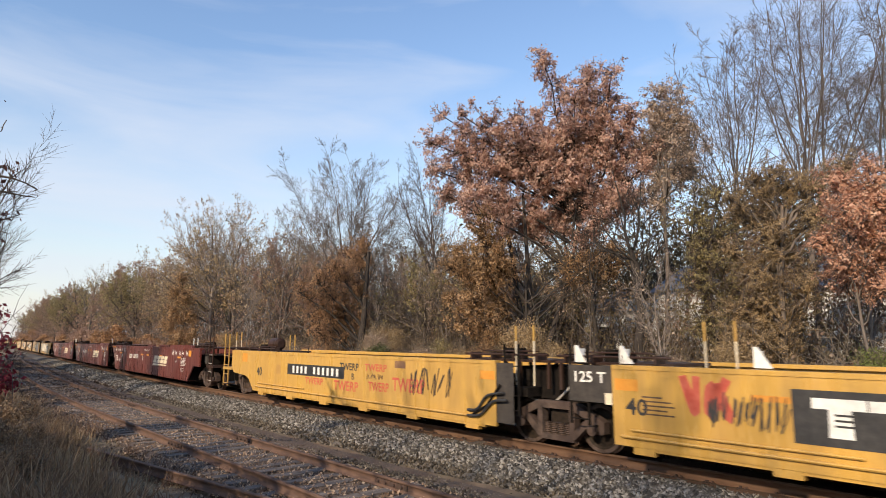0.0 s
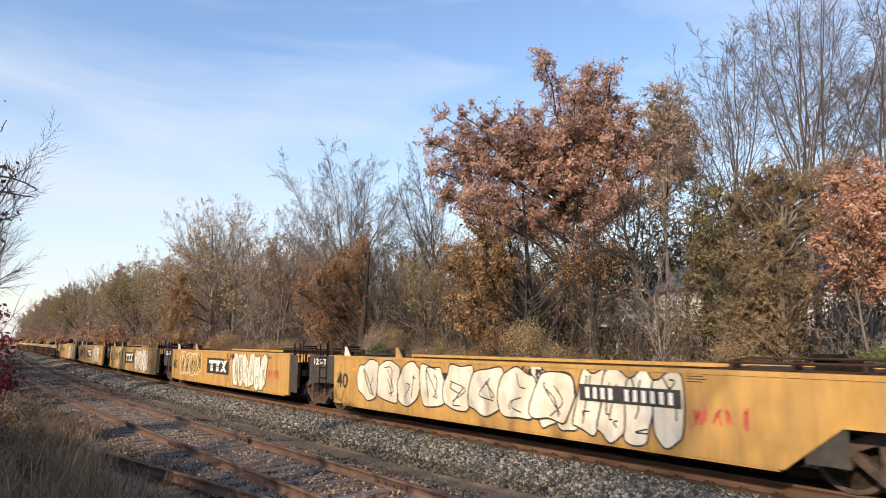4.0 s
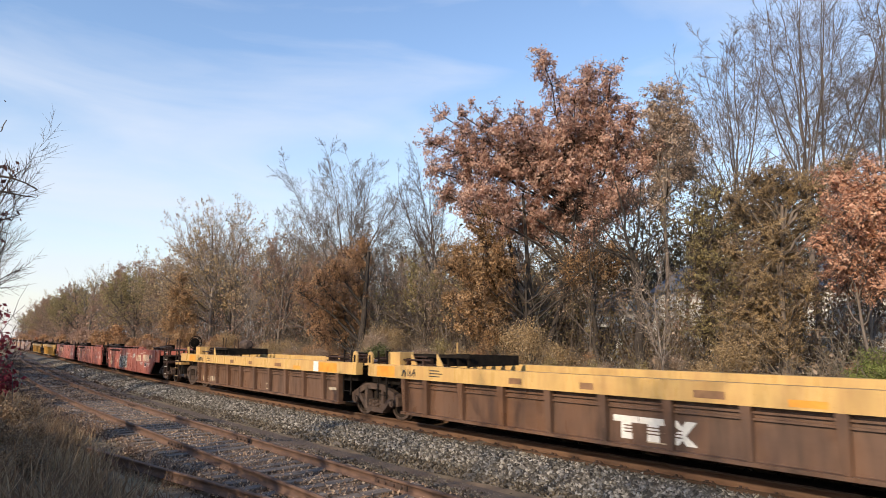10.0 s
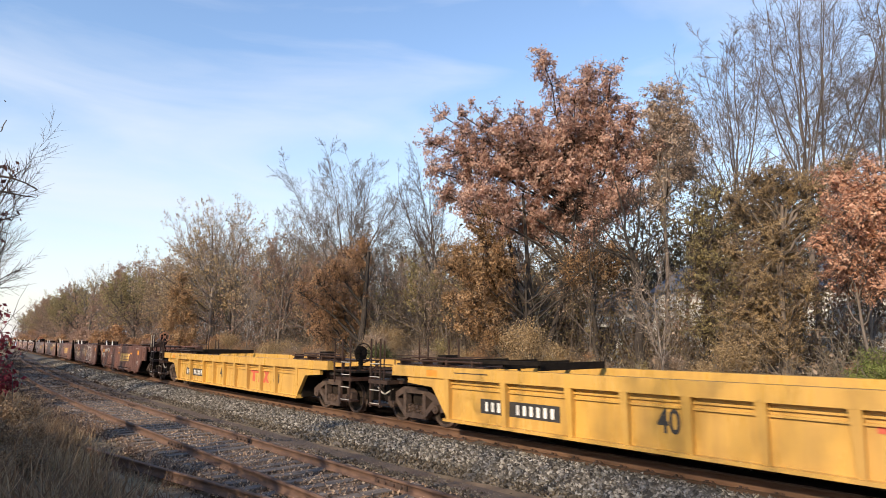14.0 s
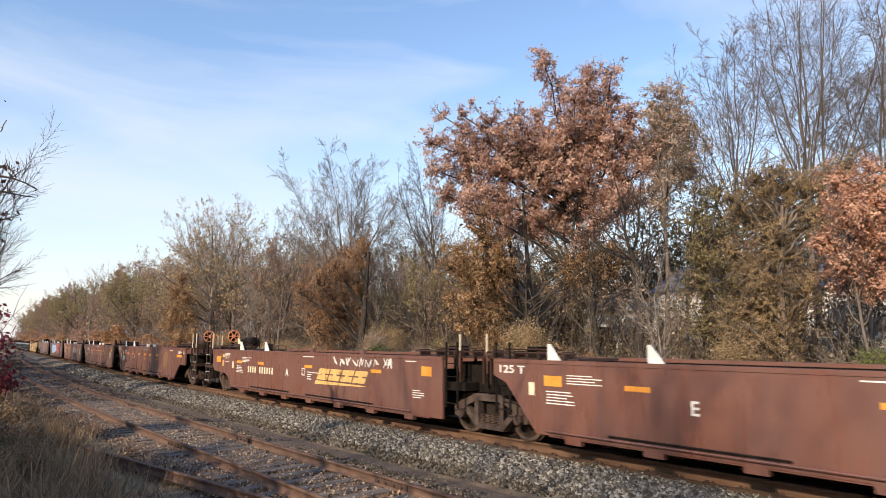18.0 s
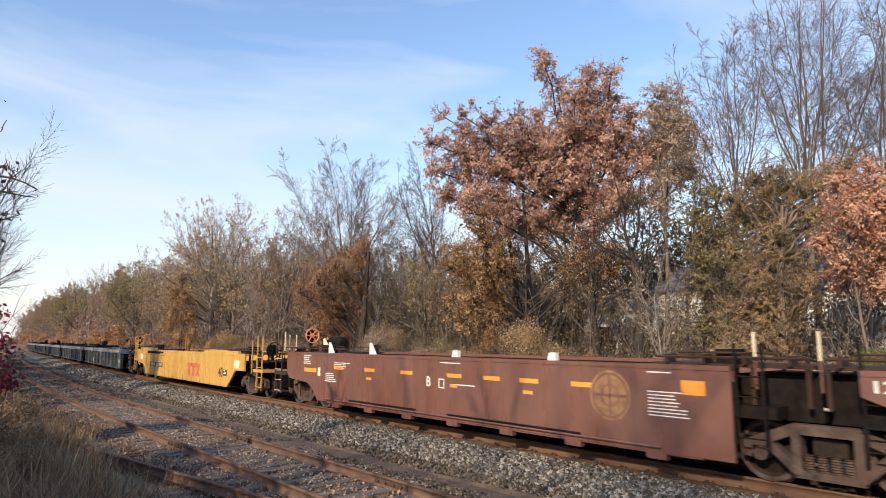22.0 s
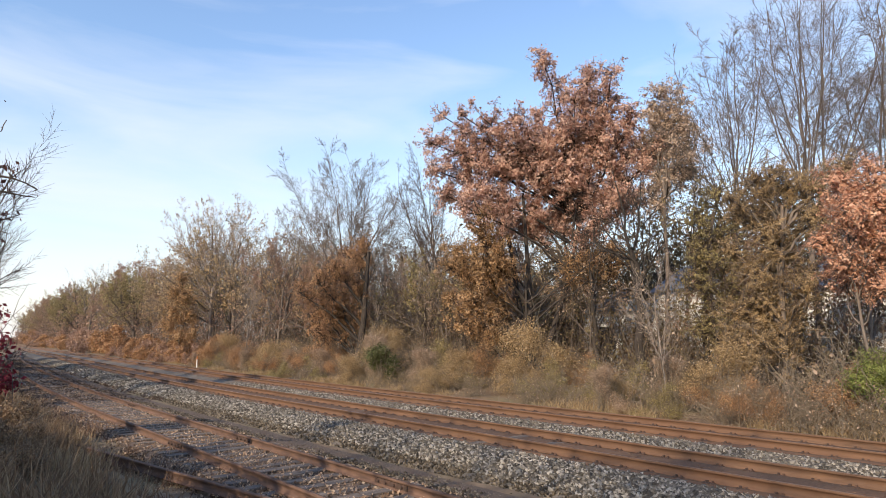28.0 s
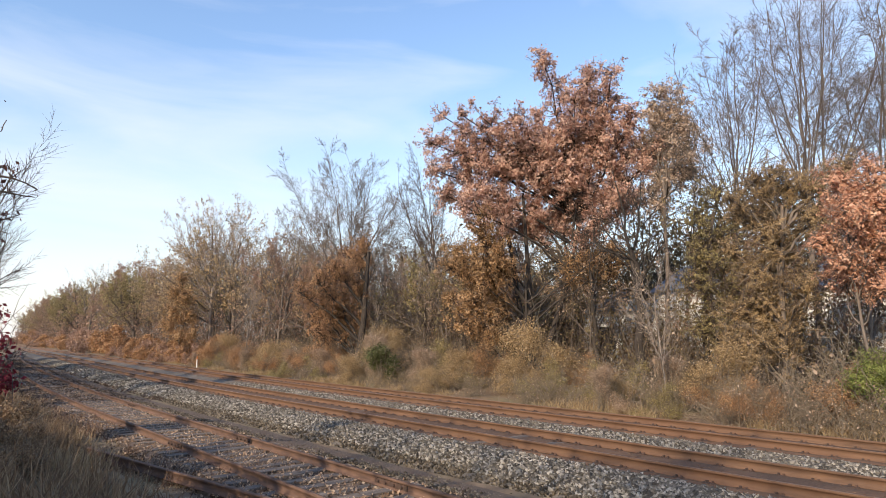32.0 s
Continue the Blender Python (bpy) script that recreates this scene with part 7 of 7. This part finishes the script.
        if i == 0:
            bubbles(u, L, 49, 3.0, 10.2, 0.56, 1.62, 8, P["throw_up"], K_, 0.03, y=-1.535)
            patch(u, L, 10.4, 12.4, 1.04, 1.34, K_, "number_field", -1.54)
            digits(u, L, 10.5, 12.3, 1.09, 1.29, (4, 6), W, y=-1.543)
        if i in (1, 2):
            bubbles(u, L, 60 + i, 2.9, 5.7, 0.6, 1.62, 4, P["ochre"], P["cream"], 0.05)
            scrawl(u, L, 64 + i, 3.0, 5.6, 0.7, 1.5, 5, K_, 0.035, y=-1.535)
        if i == 3:
            scrawl(u, L, 66, 2.4, 3.9, 0.52, 1.62, 4, K_, 0.045)
            scrawl(u, L, 67, 4.3, 5.5, 0.5, 1.66, 5, K_, 0.04)
        scrawl(u, L, 70 + i, 12.5, 13.4, 0.8, 1.15, 5, P["red_mark"], 0.035)
        for x in (2.1, 4.6) if not last else ():
            guide(u, L, x, 1.68, 0.26, P["cream"] if x < 4 else P["ochre"], P["old_steel"], -1.4, 0.26)
        posts(u, L, (-0.9, 0.7), 1.1, 2.1, P["dark"], P["dark"], -1.2)
    elif kind == "T5":
        yp = -1.364
        if i in (1, 2, 3):
            block_mark(u, L, 7.9, 9.45, 0.44, 0.83, W, None, yp)
        patch(u, L, 10.9, 11.4, 1.21, 1.31, O, "reflector")
        patch(u, L, L - 2.75, L - 2.45, 1.18, 1.48, W, "placard")
        patch(u, L, L - 2.40, L - 1.35, 1.19, 1.46, O, "reflector_panel")
        patch(u, L, 0.72, 1.5, 1.19, 1.46, O, "reflector_panel")
        scrawl(u, L, 80 + i, 1.8, 2.4, 1.2, 1.42, 5, K_, 0.02)
        if i == 1:
            scrawl(u, L, 85 + i, 5.6, 7.8, 1.2, 1.46, 6, P["rust"], 0.02)
        lines(u, L, 2.9, 3.4, 1.22, 1.42, 3, P["grey"], i)
        if i in (0, 4):
            digits(u, L, 2.1, 3.9, 0.42, 0.62, (4, 5), P["worn_cream"], y=yp)
        patch(u, L, 12.95, 13.7, 0.66, 0.74, P["worn_cream"], "scrape", yp)
        frame_bars(u, L, 8.55, 9.0, 0.42, 0.62, P["worn_cream"], 0.02, yp)
        for x, w in ((5.5, 0.35), (7.3, 0.3), (9.5, 0.5)):
            patch(u, L, x, x + w, 1.24, 1.36, P["faded_gold"], "worn_patch")
        bm = bmesh.new()
        bx(bm, -L / 2 + 1.0, -L / 2 + 1.5, -1.35, -0.9, 1.50, 1.82)
        part("valve_box", bm, P["pale_yellow"], u)
        for x in (1.78, 2.8):
            bm = bmesh.new()
            prism(bm, [(-L / 2 + x, 1.5), (-L / 2 + x + 0.22, 1.5), (-L / 2 + x, 1.80)], -1.2, -1.16)
            part("gusset", bm, P["pale_yellow"], u)
        rack(u, L, 1.6, 3.7, -0.95, 0.9, 1.5, 1.75, 6, P["dark"])
        for x, mat in ((0.33, P["pale_yellow"]), (L - 0.42, P["pale_yellow"])):
            bm = bmesh.new()
            c = [(-L / 2 + x + 0.10 * math.cos(t * math.pi / 8), 1.66 + 0.16 * math.sin(t * math.pi / 8)) for t in range(9)]
            prism(bm, [(-L / 2 + x + 0.10, 1.5)] + c + [(-L / 2 + x - 0.10, 1.5)], -1.5, -1.44)
            o = part("lift_lug", bm, mat, u)
            flat("slot", sheet([(-L / 2 + x - 0.05, -L / 2 + x + 0.05, 1.52, 1.72)], -1.504), P["dark"], o)
        if i in (0, 2, 4):
            tank(u, L, 2.3, 2.9, 0.3, 1.92, 0.20, P["truck"])
        if first:
            brake_wheel(u, L, L - 1.0, -1.2, 2.05, 0.30, GRAF["orange"])
        if last:
            brake_wheel(u, L, 0.3, -1.2, 2.0, 0.28, P["dark"])
        posts(u, L, (0.9,), 1.2, 2.05, P["old_steel"], P["pale_yellow"], 1.2)
    elif kind == "N":
        if i < 2:
            word(u, L, "40", 2.68, 0.50, 0.46, P["cream"], 0.62)
        # sunken corner of the top edge: a flat dark sheet painted for its shade
        bm = bmesh.new()
        a = -L / 2
        bm.faces.new([bm.verts.new((a + x, -1.525, z)) for x, z in ((1.8, 1.55), (2.5, 1.40), (5.5, 1.38), (5.9, 1.50), (5.9, 1.57), (1.8, 1.57))])
        flat("recess_shade", bm, P["dark"], u)
        bm = bmesh.new()
        bx(bm, a + 1.2, a + 4.6, -1.3, -0.6, 1.60, 1.66)
        part("walk_plate", bm, P["dark"], u)
        disc(u, L, 2.48, 1.27, 0.12, 0.10, W, "badge")
        patch(u, L, 3.3, 3.75, 1.02, 1.09, O, "reflector")
        patch(u, L, 6.2, 6.65, 1.04, 1.10, O, "reflector")
        if i < 2:
            lines(u, L, 1.6, 2.4, 0.80, 0.94, 3, W, i)
        lines(u, L, 7.2, 7.7, 0.86, 0.96, 2, W, i)
        lines(u, L, 5.6, 6.4, 1.02, 1.06, 1, W, i + 2)
        digits(u, L, 7.5, 8.7, 1.27, 1.34, (4, 6), W)
        lines(u, L, 11.4, 12.3, 1.30, 1.36, 1, W, i + 7)
        if i:
            disc(u, L, L - 2.2, 1.20, 0.12, 0.11, W, "badge")
            patch(u, L, L - 1.75, L - 1.45, 0.75, 0.98, W, "placard")
            lines(u, L, *((L - 3.4, L - 2.4) if i < 2 else (L - 2.65, L - 1.95)), 0.72, 0.92, 5, W, i + 9)
        if i == 0:
            word(u, L, "A", 4.85, 0.68, 0.22, W)
            bubbles(u, L, 90, 5.6, 8.0, 0.42, 1.2, 8, K_, W, 0.022)
            scrawl(u, L, 92, 9.4, 10.05, 1.06, 1.36, 6, W, 0.035)
            digits(u, L, 10.35, 11.6, 0.92, 1.26, (4,), P["cream"])
            digits(u, L, 12.0, 13.5, 0.94, 1.30, (6,), P["cream"])
            disc(u, L, 13.62, 1.20, 0.17, 0.13, P["grey"], "badge")
            disc(u, L, 13.97, 1.24, 0.10, 0.10, P["cream"], "badge")
            frame_bars(u, L, 12.45, 12.95, 0.66, 0.88, W, 0.03)
            patch(u, L, 12.48, 12.92, 0.69, 0.85, K_, "notice_field", -1.5245)
            lines(u, L, 11.3, 12.2, 0.72, 0.88, 3, W, 21)
            lines(u, L, 13.05, 13.8, 0.68, 0.86, 4, W, 22)
            lines(u, L, 8.3, 9.2, 1.10, 1.15, 1, W, 23)
            lines(u, L, 12.0, 12.9, 1.40, 1.44, 1, W, 24)
        if i == 1:
            word(u, L, "C", 5.0, 0.68, 0.22, W)
        if i == 2:
            digits(u, L, 2.1, 5.4, 0.98, 1.32, (4, 6), P["cream"])
            word(u, L, "B", 4.5, 0.73, 0.22, P["cream"])
            patch(u, L, 6.38, 6.64, 1.02, 1.26, W, "notice")
            patch(u, L, 6.41, 6.61, 1.05, 1.23, P["red"], "notice_field", -1.527)
            scrawl(u, L, 91, 9.7, 10.3, 1.0, 1.3, 4, P["grey"], 0.05)
            word(u, L, "40", 11.9, 0.60, 0.42, P["cream"], 0.58)
        for x in (-1.3, 0.75):
            ladder(u, -L / 2 + x, -L / 2 + x + 0.55, -1.46, 0.55, 1.58, (0.75, 1.05, 1.4), P["red"], name="step_ladder")
        pipe(u, L, [(1.0, 1.62), (4.8, 1.66)], 0.03, P["dark"], "hand_rail", -1.1)
    elif kind in ("Y4", "Y6"):
        if kind == "Y4":
            yp = -1.364
            patch(u, L, 2.7, 4.9, 0.55, 0.86, K_, "number_field", yp)
            digits(u, L, 2.8, 4.8, 0.60, 0.80, (4, 6), W, y=yp - 0.003)
            word(u, L, "40", 6.95, 0.60, 0.42, K_, 0.42, y=yp)
            block_mark(u, L, 10.1, 11.7, 0.62, 1.06, P["red_mark"], None, yp)
            patch(u, L, 12.0, 12.48, 0.66, 0.96, K_, "notice", yp)
            lines(u, L, 12.05, 12.43, 0.70, 0.92, 3, W, 3, y=yp - 0.003)
            patch(u, L, 13.72, 13.9, 0.64, 0.86, W, "placard", yp)
            lines(u, L, 2.0, 3.4, 1.34, 1.40, 1, K_, 2)
            rack(u, L, 1.0, 4.3, -1.2, 1.2, 1.5, 1.66, 4, P["dark"])
            # arched plates round the trucks
            for c, s in ((0.0, 1), (L, -1)):
                bm = bmesh.new()
                prism(bm, [(-L / 2 + c + s * q[0], q[1]) for q in ((0.2, 1.24), (0.2, 1.08), (1.15, 1.02), (1.65, 0.4), (1.75, 0.4), (1.75, 1.24))], -1.47, -1.36)
                part("arch_plate", bm, P["yellow"], u)
        else:
            patch(u, L, 2.4, 4.7, 0.76, 0.98, K_, "number_field")
            digits(u, L, 2.55, 4.55, 0.80, 0.94, (4, 6), W, y=-1.527)
            block_mark(u, L, 8.7, 10.5, 0.55, 1.10, P["red_mark"], None)
            word(u, L, "40", 12.75, 0.64, 0.40, K_, 0.5)
            patch(u, L, 13.3, 13.7, 0.72, 0.96, K_, "notice")
            lines(u, L, 13.34, 13.66, 0.75, 0.93, 3, W, 4, y=-1.527)
            # flat dark sheet that paints the shade of a hollow under the top edge
            bm = bmesh.new()
            bm.faces.new([bm.verts.new((-L / 2 + x, -1.525, z)) for x, z in ((1.7, 1.40), (3.9, 1.41), (4.7, 1.45), (4.8, 1.57), (1.7, 1.57))])
            flat("recess_shade", bm, P["dark"], u)
            patch(u, L, 4.9, 5.1, 0.74, 0.92, P["ochre"], "placard")
            patch(u, L, L - 0.9, L - 0.35, 1.05, 1.35, P["cream"], "placard")
            patch(u, L, 0.2, 0.75, 1.05, 1.35, P["cream"], "placard")
            for x0, x1 in ((0.2, 3.1), (10.8, L - 0.6)):
                raised(u, L, x0, x1, 1.60, 1.70, P["yellow"], -1.46)
            lines(u, L, 2.0, 6.0, 1.30, 1.34, 1, P["grey"], 6)
        patch(u, L, 1.0, 1.4, 1.26, 1.42, O, "reflector")
        brake_wheel(u, L, L + 1.2, -0.9, 1.75, 0.28, P["dark"])
        posts(u, L, (-0.9, -1.3, L + 0.6), 0.9, 2.1, P["old_steel"] if kind == "Y4" else P["yellow"], P["old_steel"] if kind == "Y4" else P["yellow"], -1.42)
        hose(u, L, [(-1.6, 0.95), (-1.2, 0.7), (-0.8, 0.85)], -1.2, P["hose"])
    elif kind == "K":
        yp = -1.364
        word(u, L, "125-T", 2.0, 0.60, 0.20, P["worn_cream"], 0.8, y=yp)
        word(u, L, "ABCDE"[i], 2.8, 0.90, 0.18, P["worn_cream"], y=yp)
        if i in (0, 4):
            digits(u, L, 3.35, 4.3, 0.60, 0.78, (4,), P["grey"], y=yp)
            digits(u, L, 4.5, 5.3, 0.55, 0.76, (4,), P["cream"], y=yp)
        word(u, L, "48", 10.78 if i == 0 else 12.45, 0.52, 0.42, P["worn_cream"], 0.48, y=yp)
        for x, w in ((1.55, 0.85), (4.5, 0.4), (6.4, 0.45), (10.65, 0.45), (12.5, 0.55), (15.0, 0.9)):
            patch(u, L, x, x + w, 1.34, 1.45, O, "reflector")
        lines(u, L, 3.2, 4.4, 1.34, 1.44, 2, W, i)
        lines(u, L, 13.7, 14.8, 1.34, 1.44, 2, W, i + 2)
        lines(u, L, 13.15, 13.5, 1.34, 1.45, 3, P["gold"], i + 1)
        frame_bars(u, L, 12.6, 12.95, 0.56, 0.76, P["grey"], 0.015, yp)
        patch(u, L, 12.05, 12.3, 1.0, 1.04, P["worn_cream"], "scrape", yp)
        for x in (2.6, 3.0, 8.2, 14.0):
            patch(u, L, x, x + 0.12, 1.30, 1.38, W, "scuff")
        patch(u, L, 8.7, 9.05, 1.34, 1.45, O, "reflector")
        lines(u, L, 5.4, 6.1, 0.92, 1.0, 2, P["cream"], i, y=yp)
        lines(u, L, 15.0, 15.7, 0.64, 0.84, 4, P["cream"], i, y=yp)
        patch(u, L, 15.9, 16.08, 0.78, 0.97, P["cream"], "placard", yp)
        for x in (8.72, 9.08):
            bm = bmesh.new()
            prism(bm, [(-L / 2 + x - 0.10, 0.34), (-L / 2 + x + 0.10, 0.34), (-L / 2 + x + 0.09, 1.26), (-L / 2 + x - 0.09, 1.26)], -1.515, -1.36)
            part("double_rib", bm, P["slate"], u)
        bm = bmesh.new()
        for s in (-1, 1):
            bar(bm, (-L / 2 + 7.0, 0.86), (-L / 2 + 7.0 + s * 0.5, 1.16), 0.09, -1.41, -1.36)
        part("vee_brace", bm, P["slate"], u)
        rack(u, L, 0.8, 3.6, -1.0, 0.6, 1.5, 1.66, 4, P["dark"])
        rack(u, L, L - 3.8, L - 1.0, -1.0, 0.6, 1.5, 1.64, 3, P["old_steel"])
        for x in np.linspace(3.2, L - 2.5, 4):
            bm = bmesh.new()
            bx(bm, -L / 2 + x - 0.22, -L / 2 + x + 0.22, -1.45, -1.2, 0.12, 0.30)
            part("jacking_pad", bm, P["dark"], u)
        if i in (0, 2, 3):
            tank(u, L, 2.6, 3.15, -0.4, 1.86, 0.19, P["dark"])
        if first or last:
            brake_wheel(u, L, L + 0.9 if first else -0.9, -0.9, 2.1, 0.26, GRAF["orange"])
        posts(u, L, (-0.85, L - 0.6) if not last else (-1.2, -0.7), 0.9, 2.15, P["dark"], P["dark"], -1.3)


GRAF = {"blue": mottled("blue_spray_paint", (0.16, 0.30, 0.55), (0.26, 0.42, 0.68), 4, 0.5, bumpy=0),
        "red": mottled("red_spray_paint", (0.50, 0.05, 0.03), (0.62, 0.10, 0.06), 4, 0.5, bumpy=0),
        "pale": mottled("pale_blue_spray_paint", (0.40, 0.55, 0.62), (0.5, 0.65, 0.72), 4, 0.5, bumpy=0),
        "orange": mottled("orange_enamel", (0.62, 0.20, 0.08), (0.72, 0.30, 0.14), 5, 0.5, bumpy=0)}
for u, f, r, kind, i in UNITS:
    count = [len(m) - 1 for k, m in SET if k == kind][0]
    decorate(u, f - r, kind, i, i == count - 1, i == 0 and kind != "Y1")


def motions():
    """The train rolls along the line at a steady speed, each unit carried by its two trucks."""
    for u, f, r, kind, i in UNITS:
        mid = (f + r) / 2
        times = {0.0, 32.0}
        for x in (-500, -400, -300, -250, -200, -160, -130, -105, -85, -70, -60, -52, -45, -38, -31, -24, -16, -5, 40):
            t = round((x - mid) / SPEED * FPS) / FPS
            if 0 < t < 32:
                times.add(t)
        rows = []
        for t in sorted(times):
            xf, xr = f + SPEED * t, r + SPEED * t
            yf, yr = TRACK_Y + float(bend(xf)), TRACK_Y + float(bend(xr))
            rows.append((t, pose((xf + xr) / 2, (yf + yr) / 2, 0, 0, 0, math.degrees(math.atan2(yf - yr, xf - xr)))))
        walk(u, rows)


motions()
